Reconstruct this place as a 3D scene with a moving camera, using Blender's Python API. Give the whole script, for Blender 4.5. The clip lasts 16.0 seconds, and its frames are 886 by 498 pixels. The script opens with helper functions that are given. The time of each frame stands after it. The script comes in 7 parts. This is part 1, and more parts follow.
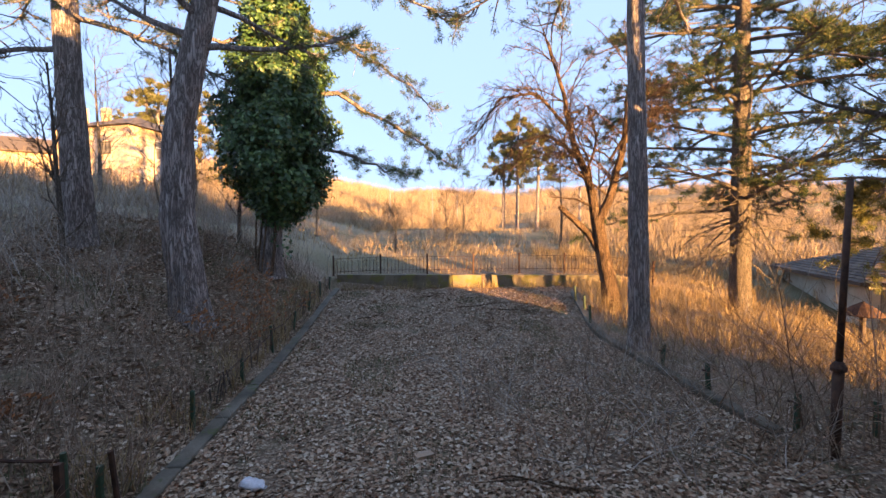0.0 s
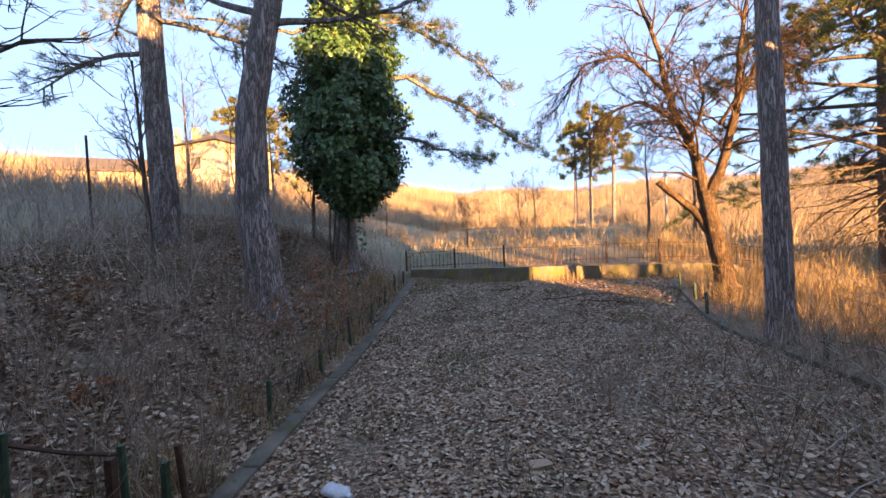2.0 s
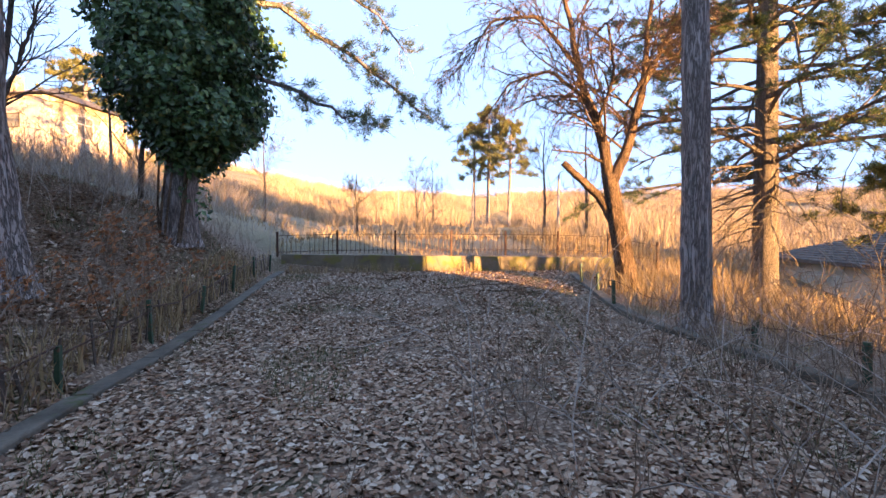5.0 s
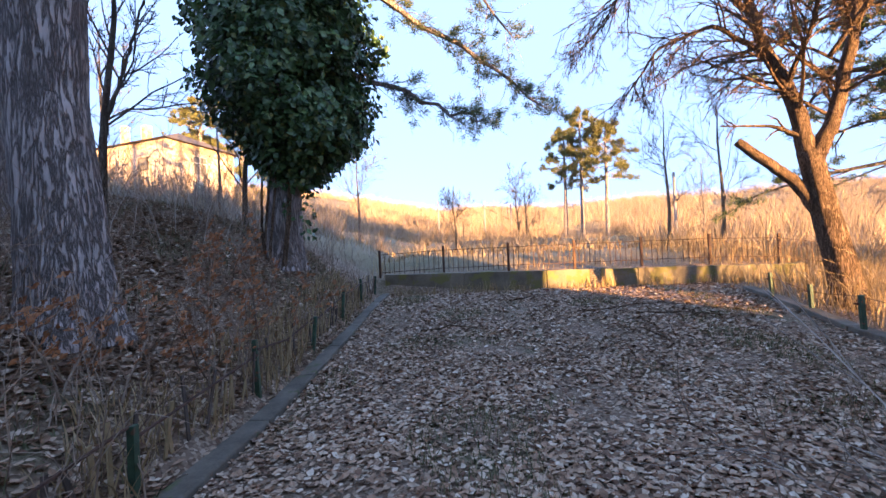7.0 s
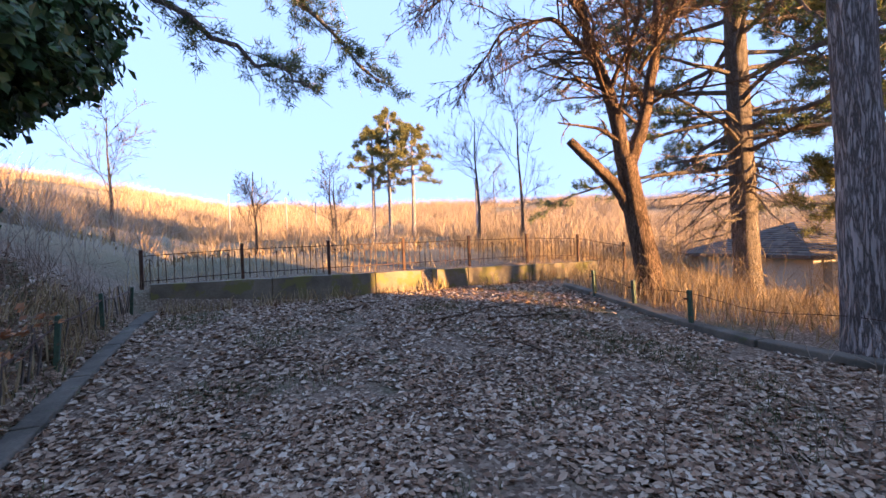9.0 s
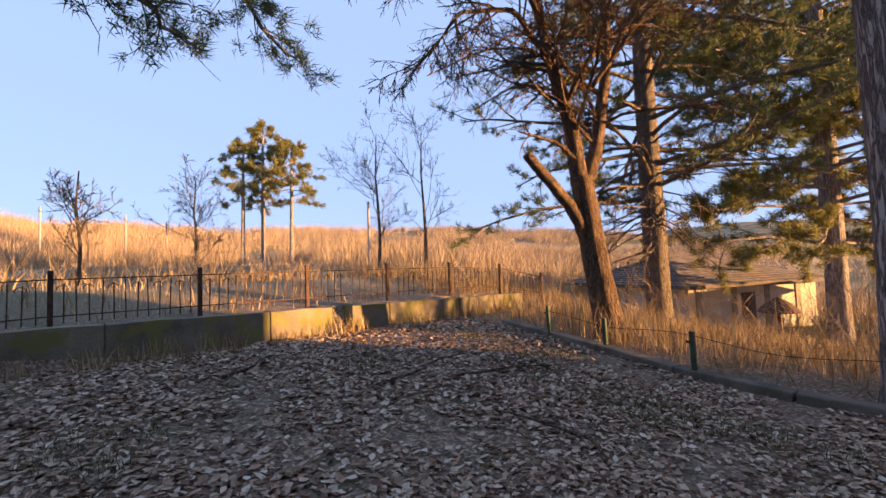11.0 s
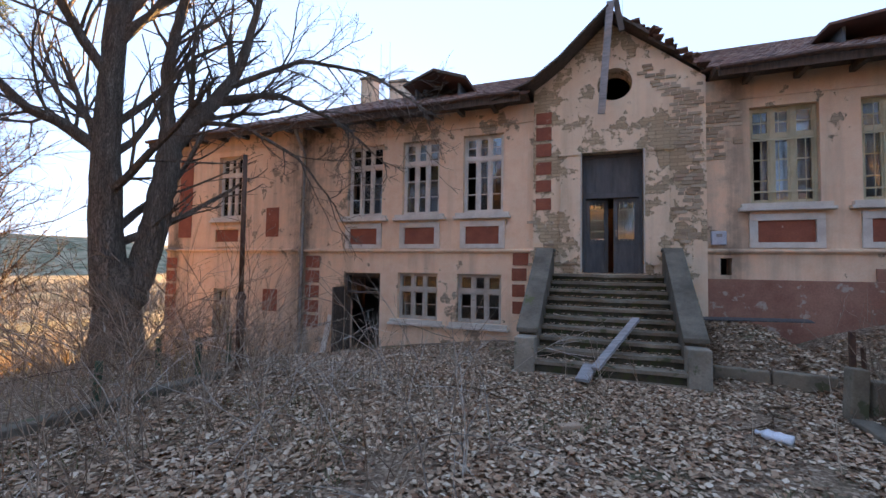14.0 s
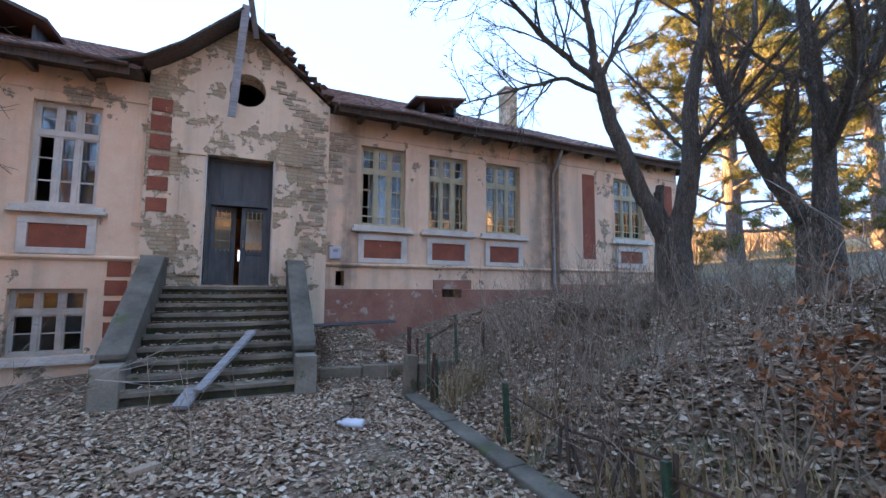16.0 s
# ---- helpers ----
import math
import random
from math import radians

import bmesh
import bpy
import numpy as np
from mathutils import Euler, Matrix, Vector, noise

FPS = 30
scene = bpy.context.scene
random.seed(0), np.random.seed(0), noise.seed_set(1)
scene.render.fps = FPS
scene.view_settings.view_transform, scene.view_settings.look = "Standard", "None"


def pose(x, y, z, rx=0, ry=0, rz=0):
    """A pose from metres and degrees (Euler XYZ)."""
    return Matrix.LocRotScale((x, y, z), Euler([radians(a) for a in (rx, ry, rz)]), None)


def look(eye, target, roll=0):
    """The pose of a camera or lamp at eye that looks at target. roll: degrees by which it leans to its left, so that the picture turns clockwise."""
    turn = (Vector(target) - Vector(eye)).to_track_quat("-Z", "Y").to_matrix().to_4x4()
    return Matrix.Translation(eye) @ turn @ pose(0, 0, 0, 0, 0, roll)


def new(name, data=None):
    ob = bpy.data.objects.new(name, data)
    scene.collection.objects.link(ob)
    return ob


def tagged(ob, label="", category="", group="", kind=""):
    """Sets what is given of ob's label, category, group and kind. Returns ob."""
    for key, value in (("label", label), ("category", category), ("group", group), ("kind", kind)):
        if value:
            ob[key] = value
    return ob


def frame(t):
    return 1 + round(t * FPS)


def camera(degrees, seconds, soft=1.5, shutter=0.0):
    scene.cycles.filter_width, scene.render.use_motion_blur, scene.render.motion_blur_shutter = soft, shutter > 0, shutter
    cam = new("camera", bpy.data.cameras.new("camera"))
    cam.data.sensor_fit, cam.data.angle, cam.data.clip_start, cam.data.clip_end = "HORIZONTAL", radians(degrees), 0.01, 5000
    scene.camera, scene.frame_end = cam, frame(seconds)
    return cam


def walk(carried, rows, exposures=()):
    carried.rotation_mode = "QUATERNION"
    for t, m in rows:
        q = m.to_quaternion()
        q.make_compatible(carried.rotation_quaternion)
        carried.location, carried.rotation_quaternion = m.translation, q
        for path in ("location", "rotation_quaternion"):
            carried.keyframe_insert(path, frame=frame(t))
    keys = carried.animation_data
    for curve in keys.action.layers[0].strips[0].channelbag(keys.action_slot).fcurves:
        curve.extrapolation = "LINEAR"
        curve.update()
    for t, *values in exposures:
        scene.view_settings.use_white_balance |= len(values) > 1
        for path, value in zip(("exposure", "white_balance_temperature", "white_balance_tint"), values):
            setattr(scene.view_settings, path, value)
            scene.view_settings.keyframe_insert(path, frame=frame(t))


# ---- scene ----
cam = camera(92.5, 16.0)
PATH = [
    (0, (0.038, 0.127, 2.866), (0.218, 2.117, 2.775), -0.3),
    (0.5, (-0.116, 0.368, 2.706), (-0.194, 2.364, 2.615), -0.6),
    (1, (-0.172, 0.628, 2.566), (-0.382, 2.615, 2.481), -0.5),
    (1.5, (-0.311, 0.889, 2.478), (-0.508, 2.878, 2.4), -2.7),
    (2, (-0.354, 1.145, 2.365), (-0.481, 3.14, 2.298), -2.5),
    (2.5, (-0.349, 1.423, 2.233), (-0.169, 3.415, 2.185), -1.1),
    (3, (-0.269, 1.712, 2.078), (0.192, 3.658, 2.035), -3.2),
    (3.5, (-0.116, 2.062, 1.872), (0.722, 3.877, 1.81), -3.5),
    (4, (-0.041, 2.337, 1.779), (0.801, 4.15, 1.712), -4.5),
    (4.5, (0.069, 2.731, 1.672), (0.754, 4.609, 1.612), -1.7),
    (5, (0.058, 3.317, 1.641), (0.405, 5.286, 1.581), 0.2),
    (5.2, (0.054, 3.519, 1.616), (0.128, 5.517, 1.572), 0.8),
    (7.3, (-0.946, 5.546, 1.576), (-0.969, 7.546, 1.611), -2.6),
    (7.5, (-0.996, 5.727, 1.575), (-0.847, 7.721, 1.613), -2.6),
    (8, (-1.056, 6.204, 1.575), (-0.547, 8.138, 1.594), -2.3),
    (8.5, (-1.07, 6.77, 1.547), (-0.403, 8.656, 1.554), -0.2),
    (8.7, (-1.046, 6.986, 1.547), (-0.284, 8.835, 1.544), -1.2),
    (10.8, (-0.992, 9.477, 1.609), (0.214, 11.071, 1.689), -1.9),
    (11, (-0.945, 9.672, 1.623), (0.404, 11.145, 1.725), -2.1),
    (11.5, (-0.774, 10.013, 1.655), (1.002, 10.928, 1.744), -2.8),
    (12, (-0.617, 10.164, 1.655), (1.365, 10.42, 1.737), -2.0),
    (12.5, (-0.293, 10.195, 1.639), (1.666, 9.799, 1.693), -1.0),
    (13, (-0.122, 10.103, 1.575), (1.589, 9.069, 1.643), 0.3),
    (13.5, (-0.078, 10.109, 1.621), (1.154, 8.535, 1.697), 0.9),
    (14, (-0.078, 10.036, 1.644), (0.633, 8.169, 1.738), 1.0),
    (14.5, (-0.133, 10.011, 1.653), (0.135, 8.033, 1.771), 1.4),
    (15, (-0.258, 9.96, 1.622), (-0.409, 7.971, 1.771), 1.1),
    (15.5, (-0.398, 9.918, 1.625), (-0.902, 7.99, 1.794), 0.9),
    (16, (-0.544, 9.892, 1.625), (-1.358, 8.074, 1.799), 0.4),
]
walk(cam, [(t, look(eye, target, roll)) for t, eye, target, roll in PATH], [(0.0, 2.68, 6900, 30), (4.5, 3.1, 6550, 31), (8.5, 2.9, 6050, 35), (11.0, 2.32, 6800, 36), (12.5, 2.9, 7350, 32), (14.5, 3.18, 6700, 29), (16.0, 3.45, 6350, 26)])

# ---------- sky, sun ----------
SUN_AZ, SUN_EL = 147.0, 5.2            # degrees clockwise from +y, degrees up
world = bpy.data.worlds.new("world")
scene.world = world
world.use_nodes = True
wn = world.node_tree
wn.nodes.clear()
w_out = wn.nodes.new("ShaderNodeOutputWorld")
w_bg = wn.nodes.new("ShaderNodeBackground")
w_sky = wn.nodes.new("ShaderNodeTexSky")
w_sky.sky_type = "NISHITA"
w_sky.sun_disc = False
w_sky.sun_elevation = radians(SUN_EL + 3.5)
w_sky.sun_rotation = radians(SUN_AZ)
w_sky.air_density, w_sky.dust_density, w_sky.ozone_density = 1.0, 0.35, 2.6
w_bg.inputs["Strength"].default_value = 0.15
# thin high haze evens out the clear sky
w_haze = wn.nodes.new("ShaderNodeMix")
w_haze.data_type = "RGBA"
w_haze.inputs[0].default_value = 0.94
w_haze.inputs[7].default_value = (0.53, 0.92, 1.42, 1)
wn.links.new(w_sky.outputs[0], w_haze.inputs[6])
wn.links.new(w_haze.outputs[2], w_bg.inputs["Color"])
wn.links.new(w_bg.outputs[0], w_out.inputs["Surface"])
sun_data = bpy.data.lights.new("sun", "SUN")
sun_data.energy, sun_data.angle, sun_data.color = 4.1, radians(0.6), (1.0, 0.60, 0.20)
sun = new("sun", sun_data)
sx, sy = math.sin(radians(SUN_AZ)), math.cos(radians(SUN_AZ))
sun.matrix_world = look((sx * 60, sy * 60, 60 * math.tan(radians(SUN_EL))), (0, 0, 0))

# ---------- materials ----------
def material(name):
    m = bpy.data.materials.new(name)
    m.use_nodes = True
    t = m.node_tree
    return m, t, t.nodes["Principled BSDF"]


def node(t, kind, **values):
    n = t.nodes.new(kind)
    for k, v in values.items():
        n.inputs[k.replace("_", " ")].default_value = v
    return n


def ramp(t, source, stops):
    r = t.nodes.new("ShaderNodeValToRGB")
    while len(r.color_ramp.elements) < len(stops):
        r.color_ramp.elements.new(0.5)
    for e, (p, c) in zip(r.color_ramp.elements, stops):
        e.position, e.color = p, (*c, 1) if len(c) == 3 else (c[0], c[0], c[0], 1)
    t.links.new(source, r.inputs[0])
    return r.outputs[0]


def mixed(t, fac, a, b, how="MIX"):
    n = t.nodes.new("ShaderNodeMix")
    n.data_type, n.blend_type = "RGBA", how
    for slot, v in ((0, fac), (6, a), (7, b)):
        if isinstance(v, (int, float)):
            n.inputs[slot].default_value = v
        elif isinstance(v, tuple):
            n.inputs[slot].default_value = (*v, 1)
        else:
            t.links.new(v, n.inputs[slot])
    return n.outputs[2]


def noise_of(t, scale, detail=4.0, rough=0.55, stretch=None, where="Object"):
    c = t.nodes.new("ShaderNodeTexCoord").outputs[where] if where != "World" else t.nodes.new("ShaderNodeNewGeometry").outputs["Position"]
    if stretch:
        mp = t.nodes.new("ShaderNodeMapping")
        mp.inputs["Scale"].default_value = stretch
        t.links.new(c, mp.inputs[0])
        c = mp.outputs[0]
    n = node(t, "ShaderNodeTexNoise", Scale=scale, Detail=detail, Roughness=rough)
    t.links.new(c, n.inputs["Vector"])
    return n.outputs["Fac"]


def bumped(t, b, height, strength=0.4, distance=0.01):
    n = node(t, "ShaderNodeBump", Strength=strength, Distance=distance)
    t.links.new(height, n.inputs["Height"])
    t.links.new(n.outputs[0], b.inputs["Normal"])


def surface(name, dark, light, scale=6.0, rough=0.85, stretch=None, fine=60.0, bump=0.4, dist=0.006, metal=0.0, spots=None, where="Object"):
    """Two-scale mottled paint, wood, stone or soil; spots: (colour, scale, threshold)."""
    m, t, b = material(name)
    big = noise_of(t, scale, 5.0, 0.6, stretch, where)
    small = noise_of(t, fine, 3.0, 0.6, stretch, where)
    col = ramp(t, big, [(0.3, dark), (0.72, light)])
    col = mixed(t, 0.35, col, ramp(t, small, [(0.3, (0.25, 0.25, 0.25)), (0.7, (1.0, 1.0, 1.0))]), "MULTIPLY")
    if spots:
        s = noise_of(t, spots[1], 6.0, 0.65, None, where)
        col = mixed(t, ramp(t, s, [(spots[2], (0.0,)), (spots[2] + 0.05, (1.0,))]), col, spots[0])
    t.links.new(col, b.inputs["Base Color"])
    b.inputs["Roughness"].default_value, b.inputs["Metallic"].default_value = rough, metal
    bumped(t, b, small, bump, dist)
    return m


def islands(name, stops, rough=0.8, sheen=0.0, translucent=0.0):
    """Each loose piece has its own shade."""
    m, t, b = material(name)
    g = t.nodes.new("ShaderNodeNewGeometry")
    col = ramp(t, g.outputs["Random Per Island"], stops)
    n = noise_of(t, 40.0, 2.0, 0.5, None, "World")
    col = mixed(t, 0.3, col, ramp(t, n, [(0.3, (0.4, 0.4, 0.4)), (0.7, (1.0, 1.0, 1.0))]), "MULTIPLY")
    t.links.new(col, b.inputs["Base Color"])
    b.inputs["Roughness"].default_value = rough
    if translucent:
        tr = t.nodes.new("ShaderNodeBsdfTranslucent")
        t.links.new(col, tr.inputs["Color"])
        mx = t.nodes.new("ShaderNodeMixShader")
        mx.inputs[0].default_value = translucent
        t.links.new(b.outputs[0], mx.inputs[1])
        t.links.new(tr.outputs[0], mx.inputs[2])
        t.links.new(mx.outputs[0], t.nodes["Material Output"].inputs["Surface"])
    return m


def bark(name, dark, light, plate=9.0):
    m, t, b = material(name)
    c = t.nodes.new("ShaderNodeTexCoord").outputs["Object"]
    mp = t.nodes.new("ShaderNodeMapping")
    mp.inputs["Scale"].default_value = (1.0, 1.0, 0.13)
    t.links.new(c, mp.inputs[0])
    n = node(t, "ShaderNodeTexNoise", Scale=plate, Detail=5.0, Roughness=0.6)
    t.links.new(mp.outputs[0], n.inputs["Vector"])
    v = node(t, "ShaderNodeTexVoronoi", Scale=plate * 1.5)
    v.feature = "DISTANCE_TO_EDGE"
    warp = mixed(t, 0.35, mp.outputs[0], n.outputs["Color"], "ADD")
    t.links.new(warp, v.inputs["Vector"])
    edge = ramp(t, v.outputs["Distance"], [(0.0, (0.0,)), (0.22, (1.0,))])
    col = ramp(t, n.outputs["Fac"], [(0.3, dark), (0.7, light)])
    col = mixed(t, edge, tuple(0.45 * x for x in dark), col)
    t.links.new(col, b.inputs["Base Color"])
    b.inputs["Roughness"].default_value = 0.95
    b.inputs["Specular IOR Level"].default_value = 0.2
    bumped(t, b, edge, 0.9, 0.03)
    return m


def stucco(name, base, pale, bare, patch, leaks=()):
    """Old lime plaster: faded paint, grey weathering, patches fallen to the rough coat."""
    m, t, b = material(name)
    big = noise_of(t, 0.5, 6.0, 0.65)
    mid = noise_of(t, 3.0, 6.0, 0.7)
    fine = noise_of(t, 70.0, 3.0, 0.6)
    streak = noise_of(t, 1.3, 4.0, 0.6, (2.2, 2.2, 0.18))
    col = ramp(t, mid, [(0.3, base), (0.7, pale)])
    col = mixed(t, ramp(t, streak, [(0.5, (0.0,)), (0.75, (0.55,))]), col, tuple(0.70 * x for x in bare))
    flake = mixed(t, 0.42, big, mid)
    hole = ramp(t, flake, [(patch, (0.0,)), (patch + 0.012, (1.0,))])
    # coursed rubble and brick under the plaster
    at = t.nodes.new("ShaderNodeSeparateXYZ")
    t.links.new(t.nodes.new("ShaderNodeTexCoord").outputs["Object"], at.inputs[0])
    flat = t.nodes.new("ShaderNodeCombineXYZ")
    t.links.new(at.outputs["X"], flat.inputs[0])
    t.links.new(at.outputs["Z"], flat.inputs[1])
    uneven = noise_of(t, 2.5, 3.0, 0.6)
    courses = node(t, "ShaderNodeTexBrick", Scale=1.0, Mortar_Size=0.012, Mortar_Smooth=0.6, Brick_Width=0.27, Row_Height=0.078)
    courses.inputs["Color1"].default_value = (1.0, 1.0, 1.0, 1)
    courses.inputs["Color2"].default_value = (0.62, 0.60, 0.58, 1)
    courses.inputs["Mortar"].default_value = (0.42, 0.40, 0.37, 1)
    t.links.new(mixed(t, 0.06, flat.outputs[0], uneven, "ADD"), courses.inputs["Vector"])
    bare_col = ramp(t, fine, [(0.3, tuple(0.66 * x for x in bare)), (0.7, bare)])
    bare_col = mixed(t, 0.75, bare_col, courses.outputs["Color"], "MULTIPLY")
    col = mixed(t, hole, col, bare_col)
    # damp runs below leaking gutters
    for x_leak, width in leaks:
        sep = t.nodes.new("ShaderNodeSeparateXYZ")
        t.links.new(t.nodes.new("ShaderNodeTexCoord").outputs["Object"], sep.inputs[0])
        off = node(t, "ShaderNodeMath")
        off.operation = "SUBTRACT"
        t.links.new(sep.outputs["X"], off.inputs[0])
        off.inputs[1].default_value = x_leak
        size = node(t, "ShaderNodeMath")
        size.operation = "ABSOLUTE"
        t.links.new(off.outputs[0], size.inputs[0])
        near = node(t, "ShaderNodeMapRange")
        near.inputs["From Min"].default_value, near.inputs["From Max"].default_value = width, 0.0
        t.links.new(size.outputs[0], near.inputs[0])
        run = mixed(t, 1.0, near.outputs[0], ramp(t, mixed(t, 0.5, streak, mid), [(0.38, (0.0,)), (0.58, (0.85,))]), "MULTIPLY")
        col = mixed(t, run, col, (0.16, 0.13, 0.10))
    col = mixed(t, 0.3, col, ramp(t, fine, [(0.3, (0.62, 0.62, 0.62)), (0.7, (1.0, 1.0, 1.0))]), "MULTIPLY")
    t.links.new(col, b.inputs["Base Color"])
    b.inputs["Roughness"].default_value = 0.92
    n1 = node(t, "ShaderNodeBump", Strength=0.5, Distance=0.008)
    t.links.new(fine, n1.inputs["Height"])
    n2 = node(t, "ShaderNodeBump", Strength=0.8, Distance=0.025)
    n2.invert = True
    t.links.new(hole, n2.inputs["Height"])
    t.links.new(n1.outputs[0], n2.inputs["Normal"])
    t.links.new(n2.outputs[0], b.inputs["Normal"])
    return m


def glass(name, tint=(0.9, 0.95, 0.97), gloss=0.05):
    m, t, b = material(name)
    t.nodes.remove(b)
    tr = t.nodes.new("ShaderNodeBsdfTransparent")
    tr.inputs[0].default_value = (*tint, 1)
    gl = t.nodes.new("ShaderNodeBsdfGlossy")
    gl.inputs["Roughness"].default_value = gloss
    fr = node(t, "ShaderNodeFresnel", IOR=1.9)
    mx = t.nodes.new("ShaderNodeMixShader")
    t.links.new(fr.outputs[0], mx.inputs[0])
    t.links.new(tr.outputs[0], mx.inputs[1])
    t.links.new(gl.outputs[0], mx.inputs[2])
    t.links.new(mx.outputs[0], t.nodes["Material Output"].inputs["Surface"])
    return m


def ground_material():
    """Soil under leaves in the yard, dull grass, dry straw further out, by patches of noise."""
    m, t, b = material("soil_and_grass")
    big = noise_of(t, 0.09, 6.0, 0.6)
    mid = noise_of(t, 1.1, 6.0, 0.65)
    fine = noise_of(t, 22.0, 5.0, 0.7)
    soil = ramp(t, fine, [(0.3, (0.11, 0.072, 0.05)), (0.5, (0.24, 0.17, 0.12)), (0.72, (0.42, 0.315, 0.225))])
    crumbs = node(t, "ShaderNodeTexVoronoi", Scale=34.0)
    t.links.new(t.nodes.new("ShaderNodeNewGeometry").outputs["Position"], crumbs.inputs["Vector"])
    flakes = t.nodes.new("ShaderNodeSeparateColor")
    t.links.new(crumbs.outputs["Color"], flakes.inputs[0])
    soil = mixed(t, 0.65, soil, ramp(t, flakes.outputs[0], [(0.0, (0.06, 0.038, 0.025)), (0.45, (0.17, 0.115, 0.08)), (0.8, (0.33, 0.245, 0.175)), (1.0, (0.52, 0.42, 0.32))]))
    grass = ramp(t, fine, [(0.3, (0.05, 0.055, 0.03)), (0.7, (0.16, 0.16, 0.09))])
    straw = ramp(t, fine, [(0.3, (0.16, 0.12, 0.07)), (0.7, (0.38, 0.31, 0.2))])
    col = mixed(t, ramp(t, mid, [(0.52, (0.0,)), (0.66, (0.7,))]), soil, grass)
    # beyond the yard wall the meadow is bleached straw
    sep = t.nodes.new("ShaderNodeSeparateXYZ")
    t.links.new(t.nodes.new("ShaderNodeNewGeometry").outputs["Position"], sep.inputs[0])
    far = node(t, "ShaderNodeMapRange")
    far.inputs["From Min"].default_value, far.inputs["From Max"].default_value = 18.0, 21.0
    t.links.new(sep.outputs["Y"], far.inputs[0])
    # and so is the bank up towards the farm
    up = node(t, "ShaderNodeMapRange")
    up.inputs["From Min"].default_value, up.inputs["From Max"].default_value = -9.0, -13.0
    t.links.new(sep.outputs["X"], up.inputs[0])
    most = t.nodes.new("ShaderNodeMath")
    most.operation = "MAXIMUM"
    t.links.new(far.outputs[0], most.inputs[0])
    t.links.new(up.outputs[0], most.inputs[1])
    down = node(t, "ShaderNodeMapRange")
    down.inputs["From Min"].default_value, down.inputs["From Max"].default_value = 12.0, 17.0
    t.links.new(sep.outputs["X"], down.inputs[0])
    all_of = t.nodes.new("ShaderNodeMath")
    all_of.operation = "MAXIMUM"
    t.links.new(most.outputs[0], all_of.inputs[0])
    t.links.new(down.outputs[0], all_of.inputs[1])
    meadow = mixed(t, ramp(t, big, [(0.42, (0.0,)), (0.6, (1.0,))]), straw, grass)
    col = mixed(t, all_of.outputs[0], col, meadow)
    t.links.new(col, b.inputs["Base Color"])
    b.inputs["Roughness"].default_value = 0.95
    b.inputs["Specular IOR Level"].default_value = 0.15
    bumped(t, b, fine, 0.8, 0.03)
    return m


SOIL = ground_material()
LEAF_LITTER = islands("dead_leaves", [(0.0, (0.12, 0.06, 0.034)), (0.3, (0.29, 0.17, 0.10)), (0.6, (0.47, 0.315, 0.205)), (0.85, (0.58, 0.445, 0.32)), (1.0, (0.70, 0.585, 0.45))], 0.75)
TWIG = islands("dry_twigs", [(0.0, (0.14, 0.09, 0.06)), (0.5, (0.29, 0.21, 0.15)), (1.0, (0.46, 0.36, 0.27))], 0.85)
STRAW = islands("dry_stalks", [(0.0, (0.20, 0.13, 0.06)), (0.5, (0.40, 0.28, 0.14)), (1.0, (0.60, 0.46, 0.27))], 0.8, translucent=0.25)
PALETWIG = islands("grey_suckers", [(0.0, (0.22, 0.18, 0.15)), (0.5, (0.36, 0.31, 0.26)), (1.0, (0.54, 0.47, 0.40))], 0.85)
TUFT = islands("dull_winter_grass", [(0.0, (0.07, 0.085, 0.035)), (0.6, (0.15, 0.165, 0.075)), (1.0, (0.30, 0.27, 0.15))], 0.8, translucent=0.2)
RUST_LEAF = islands("russet_leaves", [(0.0, (0.26, 0.10, 0.045)), (1.0, (0.60, 0.27, 0.11))], 0.7, translucent=0.2)
BRUSH = islands("far_brush", [(0.0, (0.19, 0.13, 0.08)), (0.5, (0.35, 0.26, 0.165)), (1.0, (0.52, 0.41, 0.28))], 0.9)
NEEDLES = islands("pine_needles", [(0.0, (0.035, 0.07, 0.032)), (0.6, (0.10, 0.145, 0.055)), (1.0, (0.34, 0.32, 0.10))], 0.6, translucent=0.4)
# lighter, yellower copy of the needles: low sunlight put into the colour
NEEDLES_SUNLIT = islands("needles_sun_in_colour", [(0.0, (0.08, 0.10, 0.04)), (1.0, (0.36, 0.33, 0.10))], 0.7, translucent=0.4)
IVY_LEAF = islands("ivy_leaves", [(0.0, (0.03, 0.08, 0.03)), (0.6, (0.075, 0.16, 0.055)), (0.93, (0.13, 0.235, 0.075)), (1.0, (0.24, 0.26, 0.08))], 0.38)
PINE_BARK = bark("pine_bark", (0.27, 0.225, 0.205), (0.58, 0.505, 0.465), 9.0)
LIME_BARK = bark("lime_bark", (0.18, 0.145, 0.115), (0.40, 0.335, 0.275), 16.0)
BROWN_BARK = bark("brown_bark", (0.14, 0.09, 0.06), (0.38, 0.255, 0.165), 14.0)
PEACH = stucco("peach_plaster", (0.76, 0.50, 0.335), (0.84, 0.63, 0.45), (0.54, 0.42, 0.30), 0.57, ((7.9, 1.5), (-8.3, 1.2), (-2.4, 0.7), (12.9, 0.8)))
OCHRE = stucco("flaking_plaster", (0.74, 0.54, 0.37), (0.82, 0.65, 0.48), (0.60, 0.455, 0.295), 0.51)
RED = surface("oxide_red_render", (0.24, 0.07, 0.042), (0.36, 0.115, 0.065), 3.0, 0.9, fine=50.0, spots=((0.55, 0.42, 0.33), 5.0, 0.66))
